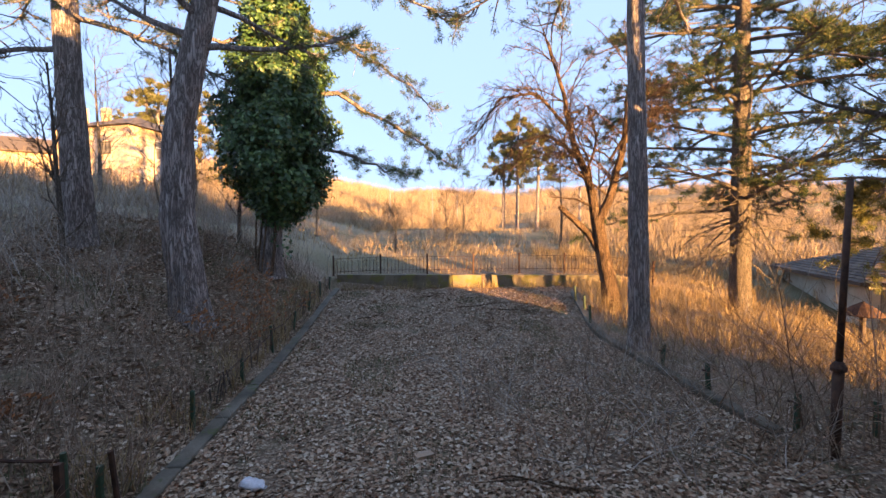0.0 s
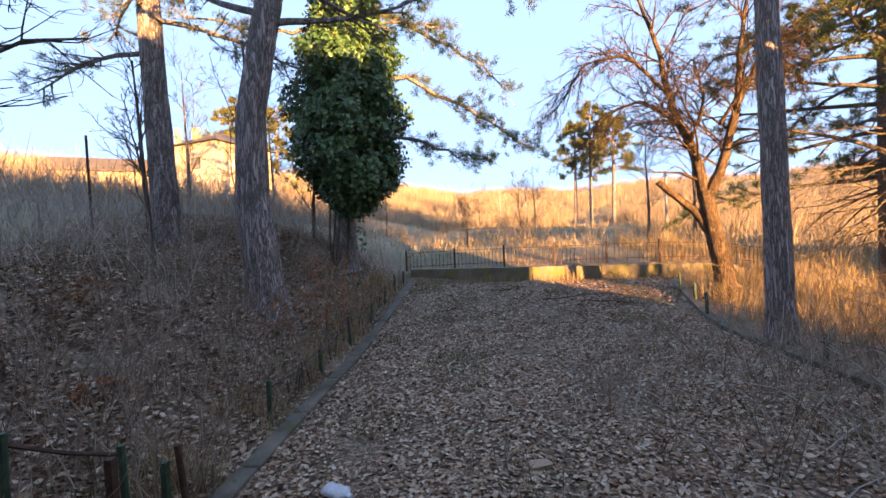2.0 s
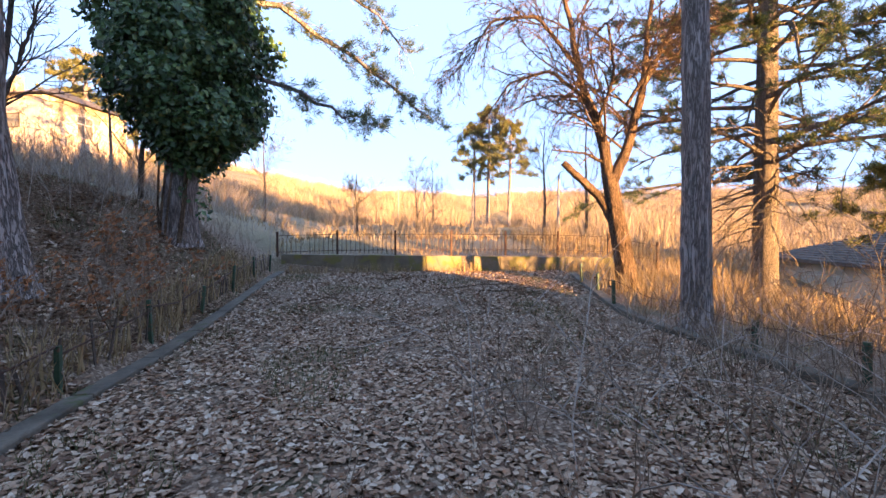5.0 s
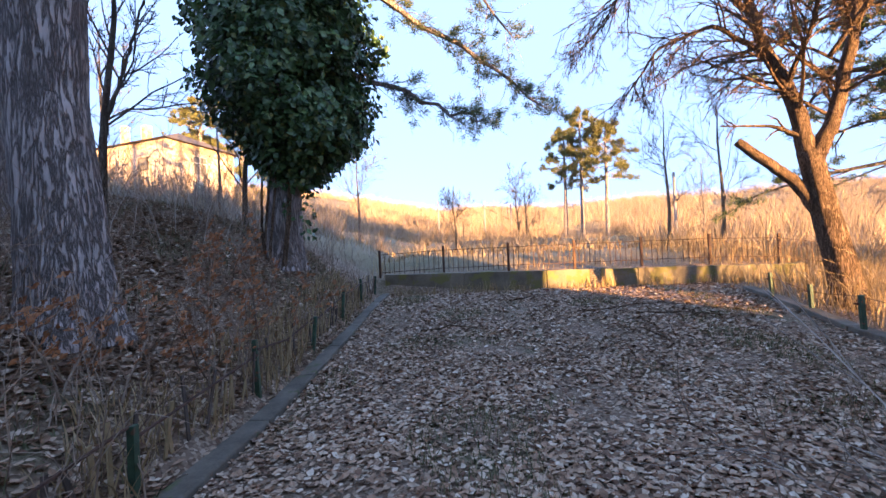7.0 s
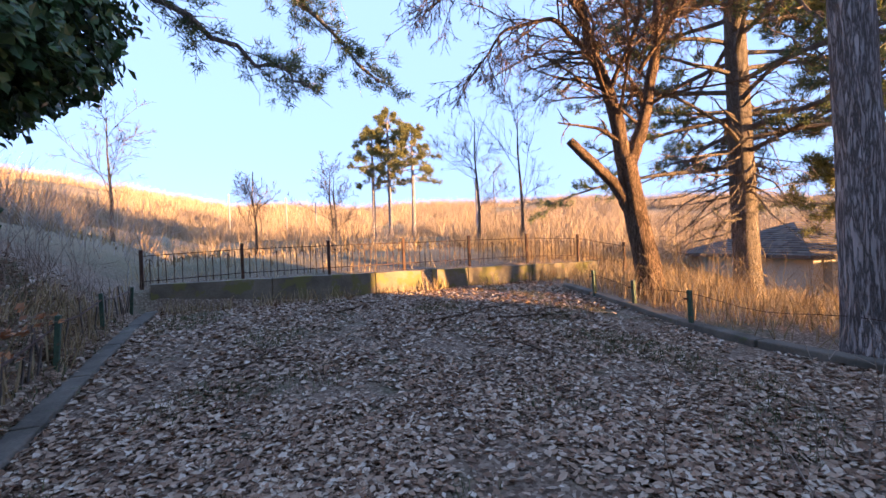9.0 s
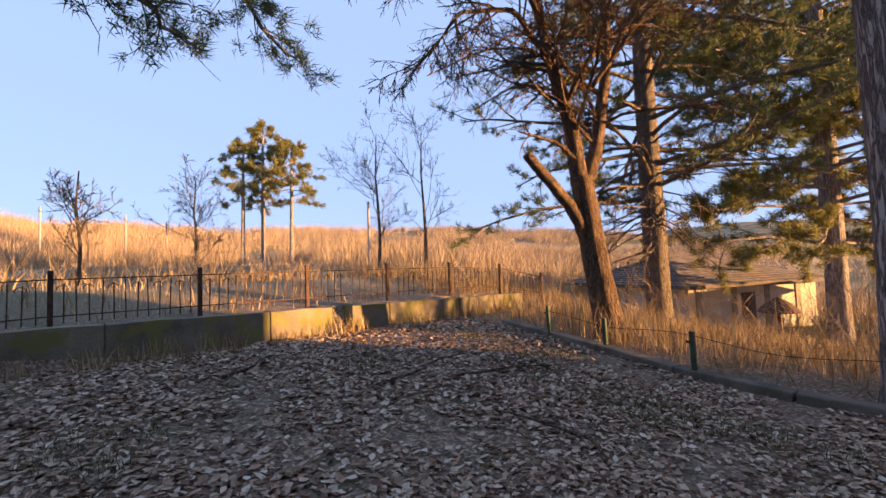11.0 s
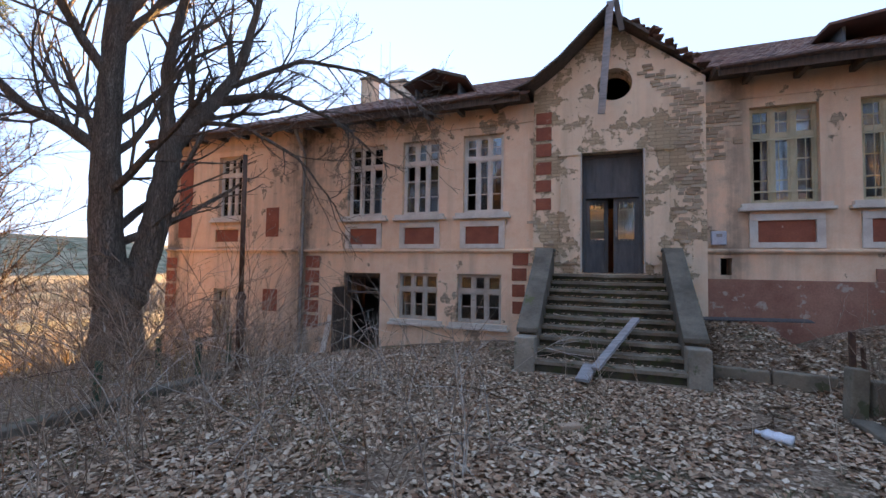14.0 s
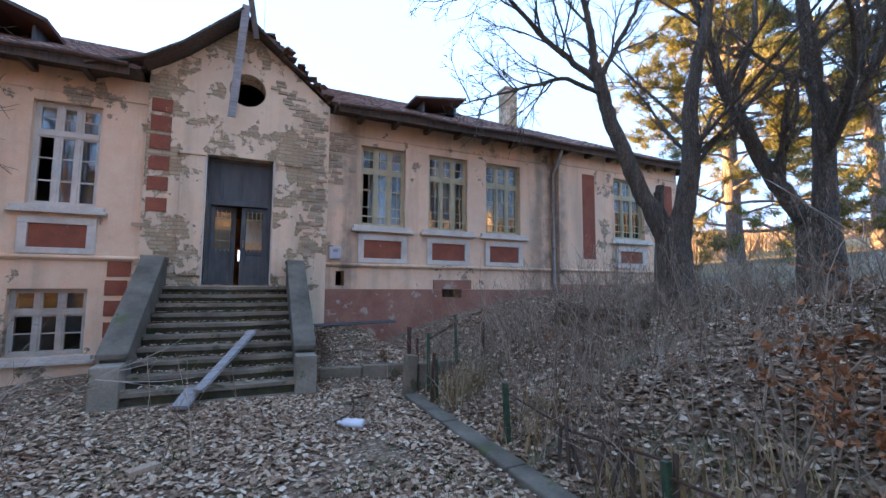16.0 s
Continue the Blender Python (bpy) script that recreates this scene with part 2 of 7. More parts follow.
PLINTH = surface("washed_red_plinth", (0.26, 0.11, 0.075), (0.42, 0.22, 0.155), 1.4, 0.92, fine=40.0, spots=((0.40, 0.33, 0.27), 2.4, 0.60))
WHITE = surface("worn_white_paint", (0.56, 0.50, 0.43), (0.76, 0.71, 0.63), 4.0, 0.6, fine=70.0, spots=((0.32, 0.26, 0.2), 9.0, 0.68))
GRIMY = surface("grimy_white_paint", (0.36, 0.325, 0.275), (0.56, 0.51, 0.44), 4.0, 0.65, fine=70.0, spots=((0.26, 0.2, 0.15), 8.0, 0.62))
CREAM = surface("yellowed_cream_paint", (0.46, 0.40, 0.25), (0.62, 0.56, 0.38), 4.0, 0.55, fine=70.0, spots=((0.3, 0.22, 0.14), 9.0, 0.70))
BLUEGREY = surface("faded_blue_grey_paint", (0.05, 0.056, 0.062), (0.115, 0.12, 0.125), 3.0, 0.55, stretch=(3, 3, 0.6), fine=60.0, spots=((0.2, 0.15, 0.11), 8.0, 0.70))
DARKWOOD = surface("dark_weathered_wood", (0.06, 0.042, 0.032), (0.15, 0.11, 0.085), 3.0, 0.85, stretch=(6, 6, 0.7), fine=50.0)
GREYWOOD = surface("grey_weathered_board", (0.22, 0.21, 0.215), (0.42, 0.40, 0.40), 3.0, 0.85, stretch=(1, 6, 6), fine=50.0)
TILE = islands("old_roof_tile", [(0.0, (0.10, 0.055, 0.042)), (0.6, (0.19, 0.10, 0.075)), (1.0, (0.26, 0.16, 0.12))], 0.9)
GREYTILE = islands("lichened_grey_tile", [(0.0, (0.085, 0.066, 0.053)), (1.0, (0.19, 0.15, 0.12))], 0.9)
SHEDWALL = surface("sun_bleached_plaster", (0.46, 0.41, 0.32), (0.66, 0.60, 0.48), 1.5, 0.95, fine=30.0, spots=((0.30, 0.25, 0.19), 1.8, 0.60))
STONE_STEP = surface("mossy_concrete_step", (0.125, 0.10, 0.072), (0.32, 0.265, 0.195), 2.2, 0.95, fine=45.0, spots=((0.085, 0.088, 0.045), 3.5, 0.58))
CONCRETE = surface("stained_concrete", (0.19, 0.165, 0.125), (0.40, 0.355, 0.285), 2.0, 0.95, fine=45.0, spots=((0.11, 0.12, 0.07), 3.0, 0.60))
KERBSTONE = surface("mossy_kerb", (0.085, 0.074, 0.055), (0.22, 0.188, 0.145), 2.5, 0.95, fine=45.0, spots=((0.09, 0.10, 0.045), 3.0, 0.60))
# moss, plus painted shade for stair risers and the yard wall recess
MOSS_SHADE = surface("moss_with_painted_shade", (0.035, 0.033, 0.02), (0.12, 0.10, 0.065), 3.0, 0.95, fine=40.0, spots=((0.06, 0.065, 0.025), 4.0, 0.52))
OLDWALL = surface("lichened_yard_wall", (0.12, 0.10, 0.07), (0.29, 0.245, 0.175), 1.5, 0.95, fine=30.0, spots=((0.18, 0.165, 0.06), 2.2, 0.51))
RUST = surface("rusty_iron", (0.05, 0.027, 0.02), (0.15, 0.075, 0.045), 12.0, 0.8, fine=90.0, metal=0.2)
GREENPAINT = surface("chipped_green_paint", (0.025, 0.06, 0.035), (0.06, 0.12, 0.065), 14.0, 0.6, fine=90.0, spots=((0.13, 0.07, 0.04), 11.0, 0.58))
def brick_material():
    """Old hand-made bricks: buff to red, each its own shade."""
    m, t, b = material("weathered_brick")
    own = ramp(t, t.nodes.new("ShaderNodeObjectInfo").outputs["Random"], [(0.0, (0.32, 0.235, 0.16)), (0.45, (0.45, 0.355, 0.25)), (0.85, (0.54, 0.44, 0.32)), (1.0, (0.40, 0.25, 0.17))])
    fine = noise_of(t, 50.0, 4.0, 0.65)
    col = mixed(t, 0.45, own, ramp(t, fine, [(0.3, (0.3, 0.3, 0.3)), (0.7, (1.0, 1.0, 1.0))]), "MULTIPLY")
    t.links.new(col, b.inputs["Base Color"])
    b.inputs["Roughness"].default_value = 0.95
    bumped(t, b, fine, 0.6, 0.008)
    return m


BRICK = brick_material()
GRAVEL = surface("pale_gravel", (0.30, 0.27, 0.23), (0.50, 0.46, 0.40), 1.2, 0.95, fine=30.0)
GLASS = glass("window_glass")
# room surfaces hold the darkness of unlit rooms in their base colour
DARK = surface("unlit_room_plaster", (0.13, 0.12, 0.11), (0.26, 0.24, 0.21), 2.0, 0.95)
DARKFLOOR = surface("unlit_room_floorboards", (0.08, 0.06, 0.05), (0.16, 0.13, 0.10), 3.0, 0.9, stretch=(1, 8, 1))
CURTAIN = surface("grimy_curtain", (0.40, 0.42, 0.46), (0.68, 0.70, 0.74), 5.0, 0.9)
PLASTIC = surface("milky_plastic", (0.62, 0.64, 0.70), (0.82, 0.84, 0.88), 8.0, 0.35)
STEELBOX = surface("pale_grey_enamel", (0.42, 0.46, 0.52), (0.55, 0.58, 0.63), 8.0, 0.5, spots=((0.25, 0.2, 0.17), 12.0, 0.68))
ZINC = surface("dull_zinc", (0.25, 0.23, 0.21), (0.42, 0.39, 0.36), 6.0, 0.55, metal=0.5, spots=((0.2, 0.12, 0.08), 5.0, 0.60))

# ---------- geometry helpers ----------
class Geo:
    """Collects vertices and faces of one mesh."""
    def __init__(self):
        self.v, self.f = [], []

    def add(self, verts, faces):
        n = len(self.v)
        self.v.extend(verts)
        self.f.extend([tuple(i + n for i in q) for q in faces])
        return self

    def box(self, x0, x1, y0, y1, z0, z1):
        vs = [(x, y, z) for z in (z0, z1) for x, y in ((x0, y0), (x1, y0), (x1, y1), (x0, y1))]
        return self.add(vs, [(3, 2, 1, 0), (4, 5, 6, 7), (0, 1, 5, 4), (1, 2, 6, 5), (2, 3, 7, 6), (3, 0, 4, 7)])

    def beam(self, a, b, w, h, up=(0, 0, 1)):
        """A square-cut bar from a to b."""
        a, b = Vector(a), Vector(b)
        d = (b - a).normalized()
        s = d.cross(Vector(up))
        if s.length < 1e-3:
            s = d.cross(Vector((1, 0, 0)))
        s.normalize()
        u = s.cross(d)
        vs = [tuple(p + s * (i * w / 2) + u * (j * h / 2)) for p in (a, b) for i, j in ((-1, -1), (1, -1), (1, 1), (-1, 1))]
        return self.add(vs, [(0, 1, 2, 3), (7, 6, 5, 4), (4, 5, 1, 0), (5, 6, 2, 1), (6, 7, 3, 2), (7, 4, 0, 3)])

    def prism(self, outline, y0, y1):
        """An outline of (x, z) points drawn out from y0 to y1."""
        n = len(outline)
        vs = [(x, y0, z) for x, z in outline] + [(x, y1, z) for x, z in outline]
        return self.add(vs, [tuple(range(n)), tuple(reversed(range(n, 2 * n)))] + [(i, i + n, (i + 1) % n + n, (i + 1) % n) for i in range(n)])

    def prism_x(self, outline, x0, x1):
        n = len(outline)
        vs = [(x0, y, z) for y, z in outline] + [(x1, y, z) for y, z in outline]
        return self.add(vs, [tuple(range(n)), tuple(reversed(range(n, 2 * n)))] + [(i, i + n, (i + 1) % n + n, (i + 1) % n) for i in range(n)])

    def tube(self, pts, radii, n=6, cap=True):
        pts = [Vector(p) for p in pts]
        ring0 = len(self.v)
        ref = None
        for i, p in enumerate(pts):
            d = (pts[min(i + 1, len(pts) - 1)] - pts[max(i - 1, 0)])
            d = d.normalized() if d.length > 1e-6 else Vector((0, 0, 1))
            if ref is None:
                ref = d.orthogonal().normalized()
            s = (ref - d * ref.dot(d))
            s = s.normalized() if s.length > 1e-4 else d.orthogonal().normalized()
            ref = s
            u = d.cross(s)
            for k in range(n):
                a = 2 * math.pi * k / n
                self.v.append(tuple(p + (s * math.cos(a) + u * math.sin(a)) * radii[i]))
        for i in range(len(pts) - 1):
            for k in range(n):
                a, b = ring0 + i * n + k, ring0 + i * n + (k + 1) % n
                self.f.append((a, b, b + n, a + n))
        if cap:
            self.f.append(tuple(reversed(range(ring0, ring0 + n))))
            self.f.append(tuple(range(len(self.v) - n, len(self.v))))
        return self

    def lathe(self, profile, centre, n=16):
        cx, cy = centre
        k0 = len(self.v)
        for r, z in profile:
            for k in range(n):
                a = 2 * math.pi * k / n
                self.v.append((cx + r * math.cos(a), cy + r * math.sin(a), z))
        for i in range(len(profile) - 1):
            for k in range(n):
                a, b = k0 + i * n + k, k0 + i * n + (k + 1) % n
                self.f.append((a, b, b + n, a + n))
        return self


def part(name, geo, mat, parent=None, label="", smooth=False, bevel=0.0):
    """Links the geometry as one mesh object under a thing or a part."""
    me = bpy.data.meshes.new(name)
    me.from_pydata(geo.v, [], geo.f)
    me.update()
    me.materials.append(mat)
    if smooth:
        me.polygons.foreach_set("use_smooth", [True] * len(me.polygons))
    ob = new(name, me)
    if parent is not None:
        ob.parent = parent
    if label:
        ob["label"] = label
    if bevel:
        bv = ob.modifiers.new("worn_edges", "BEVEL")
        bv.width, bv.segments, bv.limit_method = bevel, 2, "ANGLE"
    return ob


def thing(name, label, category, group="", kind="", at=(0, 0, 0)):
    ob = new(name)
    ob.location = at
    ob.empty_display_size = 0.1
    return tagged(ob, label, category, group, kind)


def structure(name, geo, mat, label, category, smooth=False, bevel=0.0):
    return tagged(part(name, geo, mat, None, "", smooth, bevel), label, category, "", "structure")


def stuff(name, geo, mat, label, category, smooth=False):
    return tagged(part(name, geo, mat, None, "", smooth), label, category, "", "stuff")


def sm(x):
    x = min(1.0, max(0.0, x))
    return x * x * (3 - 2 * x)


# ---------- the lie of the land ----------
KERB_X = -2.62
WALL_Y = 17.75


def kerb_right(y):
    return 5.12 + 0.28 * max(0.0, y - 11.0)


def yard_z(x, y):
    z = 0.42 * sm((y - 9.0) / 8.5)
    z -= 0.13 * max(0.0, min(x, 14.0) - 2.2) * sm((4.6 - y) / 4.2)              # falls towards the lower door
    z += 0.72 * sm((-1.3 - x) / 0.7) * sm((3.1 - y) / 2.2) * sm((x + 3.4) / 0.8)   # banked up beside the stairs
    return z


def land(x, y):
    z = yard_z(x, y) if y < WALL_Y + 0.2 else 0.42
    d = KERB_X - 0.15 - x
    if d > 0:
        a = 1.1 + 0.85 * sm((y - 5.5) / 4.0) + 0.75 * sm((y - 10.0) / 5.0)
        z += a * (1 - math.exp(-d / (2.3 + 0.4 * max(0.0, min(y, 40.0) - 15.0)))) + 0.075 * min(d, 40.0)
    k = x - (kerb_right(min(y, 20.0)) + 0.3)
    if k > 0:
        drop = 1.95 * sm(k / 15.0)
        z -= drop * (1 - sm((y - 19.0) / 16.0)) + 0.0
        z -= 2.2 * sm((k - 18.0) / 60.0) * (1 - sm((y - 25.0) / 50.0))
    if y > WALL_Y + 0.2:
        z += 0.50 * sm((x + 3.5) / 1.0) * (1 - 0.35 * sm((x - 8.0) / 4.0))
        z += 0.35 * sm((y - WALL_Y - 0.2) / 4.0)
        z += 0.045 * min(y - WALL_Y, 55.0)
    r = math.hypot(x, y)
    az = math.degrees(math.atan2(x, y))
    hill = sm((az + 170) / 40.0) * (1 - sm((az - 25.0) / 85.0))
    z += hill * 0.15 * max(0.0, min(r - 66.0, 75.0))
    z += (17.0 + 17.0 * sm((az - 55.0) / 20.0) * (1 - sm((az - 120.0) / 15.0)) + 3.0 * noise.noise((az * 0.15, 0.0, 1.0))) * sm((r - 320.0) / 260.0)
    if x < -14:
        z += 0.05 * min(-14 - x, 60.0)
    return z + 0.02 * noise.noise((x * 0.8, y * 0.8, 0.0)) + (0.5 * noise.noise((x * 0.05, y * 0.05, 3.0)) if r > 40 else 0.0)


def axis(lo, hi, near_lo, near_hi, step, n_out):
    """Grid lines: even between near_lo and near_hi, then ever wider."""
    mid = list(np.arange(near_lo, near_hi + step / 2, step))
    out_hi = [near_hi + (hi - near_hi) * ((i + 1) / n_out) ** 2.6 for i in range(n_out)]
    out_lo = [near_lo + (lo - near_lo) * ((i + 1) / n_out) ** 2.6 for i in range(n_out)]
    return out_lo[::-1] + mid + out_hi


def make_ground():
    xs = axis(-1500, 1500, -12.0, 14.0, 0.25, 60)
    ys = axis(-1500, 1500, -1.0, 22.0, 0.25, 60)
    g = Geo()
    g.v = [(x, y, land(x, y)) for y in ys for x in xs]
    n = len(xs)
    g.f = [(j * n + i, j * n + i + 1, (j + 1) * n + i + 1, (j + 1) * n + i) for j in range(len(ys) - 1) for i in range(n - 1)]
    structure("ground", g, SOIL, "bare soil and dull grass under fallen leaves", "ground", smooth=True)


make_ground()

# ---------- the school building ----------
FACE, WING = 0.05, 0.27                # front planes of the middle part and of the wings
THICK = 0.45
LEFT_END, RIGHT_END = 13.3, -13.45
BACK = -16.0
EAVE = 5.62
UP = [(5.50, 6.58), (3.86, 4.90), (2.20, 3.22)]
UP_R = [(-3.92, -2.80), (-5.65, -4.54), (-7.32, -6.21)]
LOW = [(3.86, 4.98), (2.22, 3.34)]


def pierced(x0, x1, z0, z1, holes, y_front, thick):
    """A wall along x with rectangular holes (x0, x1, z0, z1) cut right through."""
    xs = sorted({x0, x1, *(min(max(h[i], x0), x1) for h in holes for i in (0, 1))})
    zs = sorted({z0, z1, *(min(max(h[i], z0), z1) for h in holes for i in (2, 3))})
    g = Geo()

    def solid(i, j):
        if not (0 <= i < len(xs) - 1 and 0 <= j < len(zs) - 1):
            return False
        cx, cz = (xs[i] + xs[i + 1]) / 2, (zs[j] + zs[j + 1]) / 2
        return not any(h[0] < cx < h[1] and h[2] < cz < h[3] for h in holes)

    yf, yb = y_front, y_front - thick
    for i in range(len(xs) - 1):
        for j in range(len(zs) - 1):
            if not solid(i, j):
                continue
            a, b, c, d = xs[i], xs[i + 1], zs[j], zs[j + 1]
            g.add([(a, yf, c), (b, yf, c), (b, yf, d), (a, yf, d)], [(3, 2, 1, 0)])
            g.add([(a, yb, c), (b, yb, c), (b, yb, d), (a, yb, d)], [(0, 1, 2, 3)])
            if not solid(i - 1, j):
                g.add([(a, yf, c), (a, yb, c), (a, yb, d), (a, yf, d)], [(0, 1, 2, 3)])
            if not solid(i + 1, j):
                g.add([(b, yf, c), (b, yb, c), (b, yb, d), (b, yf, d)], [(3, 2, 1, 0)])
            if not solid(i, j - 1):
                g.add([(a, yf, c), (b, yf, c), (b, yb, c), (a, yb, c)], [(3, 2, 1, 0)])
            if not solid(i, j + 1):
                g.add([(a, yf, d), (b, yf, d), (b, yb, d), (a, yb, d)], [(0, 1, 2, 3)])
    return g


def make_walls():
    up = [(a, b, 3.04, 4.98) for a, b in UP]
    low = [(a, b, 0.34, 1.53) for a, b in LOW]
    structure("wall_front_lower_wing", pierced(1.47, 8.0, -1.6, EAVE, up + low + [(5.50, 6.62, -0.62, 1.50)], FACE, THICK), PEACH,
              "peach plastered front wall, faded and stained, of the old school", "wall")
    structure("wall_front_upper_wing", pierced(-8.5, -2.03, 0.3, EAVE, [(a, b, 3.04, 4.98) for a, b in UP_R] + [(-5.46, -4.92, 1.33, 1.56), (-2.47, -2.27, 1.62, 1.96)], FACE, THICK), PEACH,
              "peach plastered front wall with grey weathering and a red plinth", "wall")
    structure("wall_end_bay", pierced(8.0, LEFT_END, -2.6, EAVE, [(10.22, 11.16, 3.1, 5.0), (10.5, 11.2, -0.55, 0.93)], WING, THICK + 0.2), PEACH,
              "peach plastered projecting end bay with faded red panels", "wall")
    structure("wall_far_bay", pierced(RIGHT_END, -8.5, 0.5, EAVE, [(-11.9, -10.62, 3.1, 5.0), (-10.95, -10.78, 1.72, 1.9)], WING, THICK + 0.2), PEACH,
              "pale peach plastered far end bay", "wall")
    g = Geo().box(LEFT_END - 0.45, LEFT_END, BACK, WING - 0.65, -3.0, EAVE)
    structure("wall_east", g, PEACH, "plain plastered gable-end wall", "wall")
    g = Geo().box(RIGHT_END, RIGHT_END + 0.45, BACK, WING - 0.65, -0.5, EAVE)
    structure("wall_west", g, PEACH, "plain plastered end wall", "wall")
    g = pierced(RIGHT_END + 0.45, LEFT_END - 0.45, -3.0, EAVE, [(-0.15, 0.25, 2.9, 3.5), (3.0, 4.0, 3.1, 4.8), (10.2, 11.0, 3.1, 4.8), (10.4, 11.2, -0.4, 0.9), (-5.5, -4.6, 3.1, 4.8)], BACK + 0.45, 0.45)
    structure("wall_back", g, PEACH, "plain plastered back wall with window openings", "wall")
    # the entrance bay with its gable, door and round attic opening
    g = pierced(-2.03, 1.47, -0.4, 5.4, [(-0.86, 0.39, 1.60, 4.30)], FACE + 0.08, THICK + 0.08)
    y0, y1 = FACE + 0.08, FACE - THICK
    cx, cz, r, n = -0.29, 5.79, 0.36, 28
    outline = [(1.47, 5.4), (1.47, 5.86), (1.2, 6.02), (0.8, 6.32), (-0.15, 7.22), (-1.2, 6.40), (-2.03, 5.72), (-2.03, 5.4)]

    def reach(a):
        """How far the gable's outline lies from the round hole's middle."""
        best = 9.0
        dx, dz = math.cos(a), math.sin(a)
        for (ax, az_), (bx, bz) in zip(outline, outline[1:] + outline[:1]):
            ex, ez = bx - ax, bz - az_
            det = dx * -ez + ex * dz
            if abs(det) < 1e-9:
                continue
            t = ((ax - cx) * -ez + ex * (az_ - cz)) / det
            u = (dx * (az_ - cz) - dz * (ax - cx)) / det
            if t > 0 and -1e-6 <= u <= 1 + 1e-6:
                best = min(best, t)
        return best

    angles = sorted([2 * math.pi * k / n for k in range(n)] + [math.atan2(z - cz, x - cx) % (2 * math.pi) for x, z in outline])
    m = len(angles)
    vs = []
    for y in (y0, y1):
        for a in angles:
            vs.append((cx + r * math.cos(a), y, cz + r * math.sin(a)))
        for a in angles:
            q = reach(a)
            vs.append((cx + q * math.cos(a), y, cz + q * math.sin(a)))
    fs = []
    for k in range(m):
        k2 = (k + 1) % m
        fs.append((k, k2, m + k2, m + k))
        fs.append((2 * m + k, 3 * m + k, 3 * m + k2, 2 * m + k2))
        fs.append((k, 2 * m + k, 2 * m + k2, k2))
        fs.append((m + k, m + k2, 3 * m + k2, 3 * m + k))
    g.add(vs, fs)
    structure("wall_entrance", g, OCHRE, "ochre flaking plaster of the gabled entrance bay", "wall")
    # floors, inner walls, loft floor: rooms behind the windows, their unlit dark in the colour
    structure("floor_upper", Geo().box(RIGHT_END + 0.45, LEFT_END - 0.45, BACK + 0.45, -0.40, 1.35, 1.58), DARKFLOOR, "floorboards inside the school, coloured dark to look unlit", "floor")
    structure("floor_lower", Geo().box(1.5, LEFT_END - 0.45, BACK + 0.45, -0.40, -0.9, -0.64), DARKFLOOR, "cellar floor, coloured dark to look unlit", "floor")
    structure("ceiling", Geo().box(RIGHT_END + 0.45, LEFT_END - 0.45, BACK + 0.45, -0.40, 5.2, 5.4), DARK, "plaster ceiling, coloured dark to look unlit", "ceiling")
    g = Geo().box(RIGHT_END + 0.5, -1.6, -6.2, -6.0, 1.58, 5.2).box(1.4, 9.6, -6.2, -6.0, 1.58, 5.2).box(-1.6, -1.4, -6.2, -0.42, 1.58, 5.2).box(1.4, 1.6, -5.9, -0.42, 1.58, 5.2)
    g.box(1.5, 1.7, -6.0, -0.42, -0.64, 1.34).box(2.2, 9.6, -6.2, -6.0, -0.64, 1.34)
    structure("wall_inner", g, DARK, "grey plaster walls of the empty rooms, coloured dark to look unlit", "wall")


make_walls()


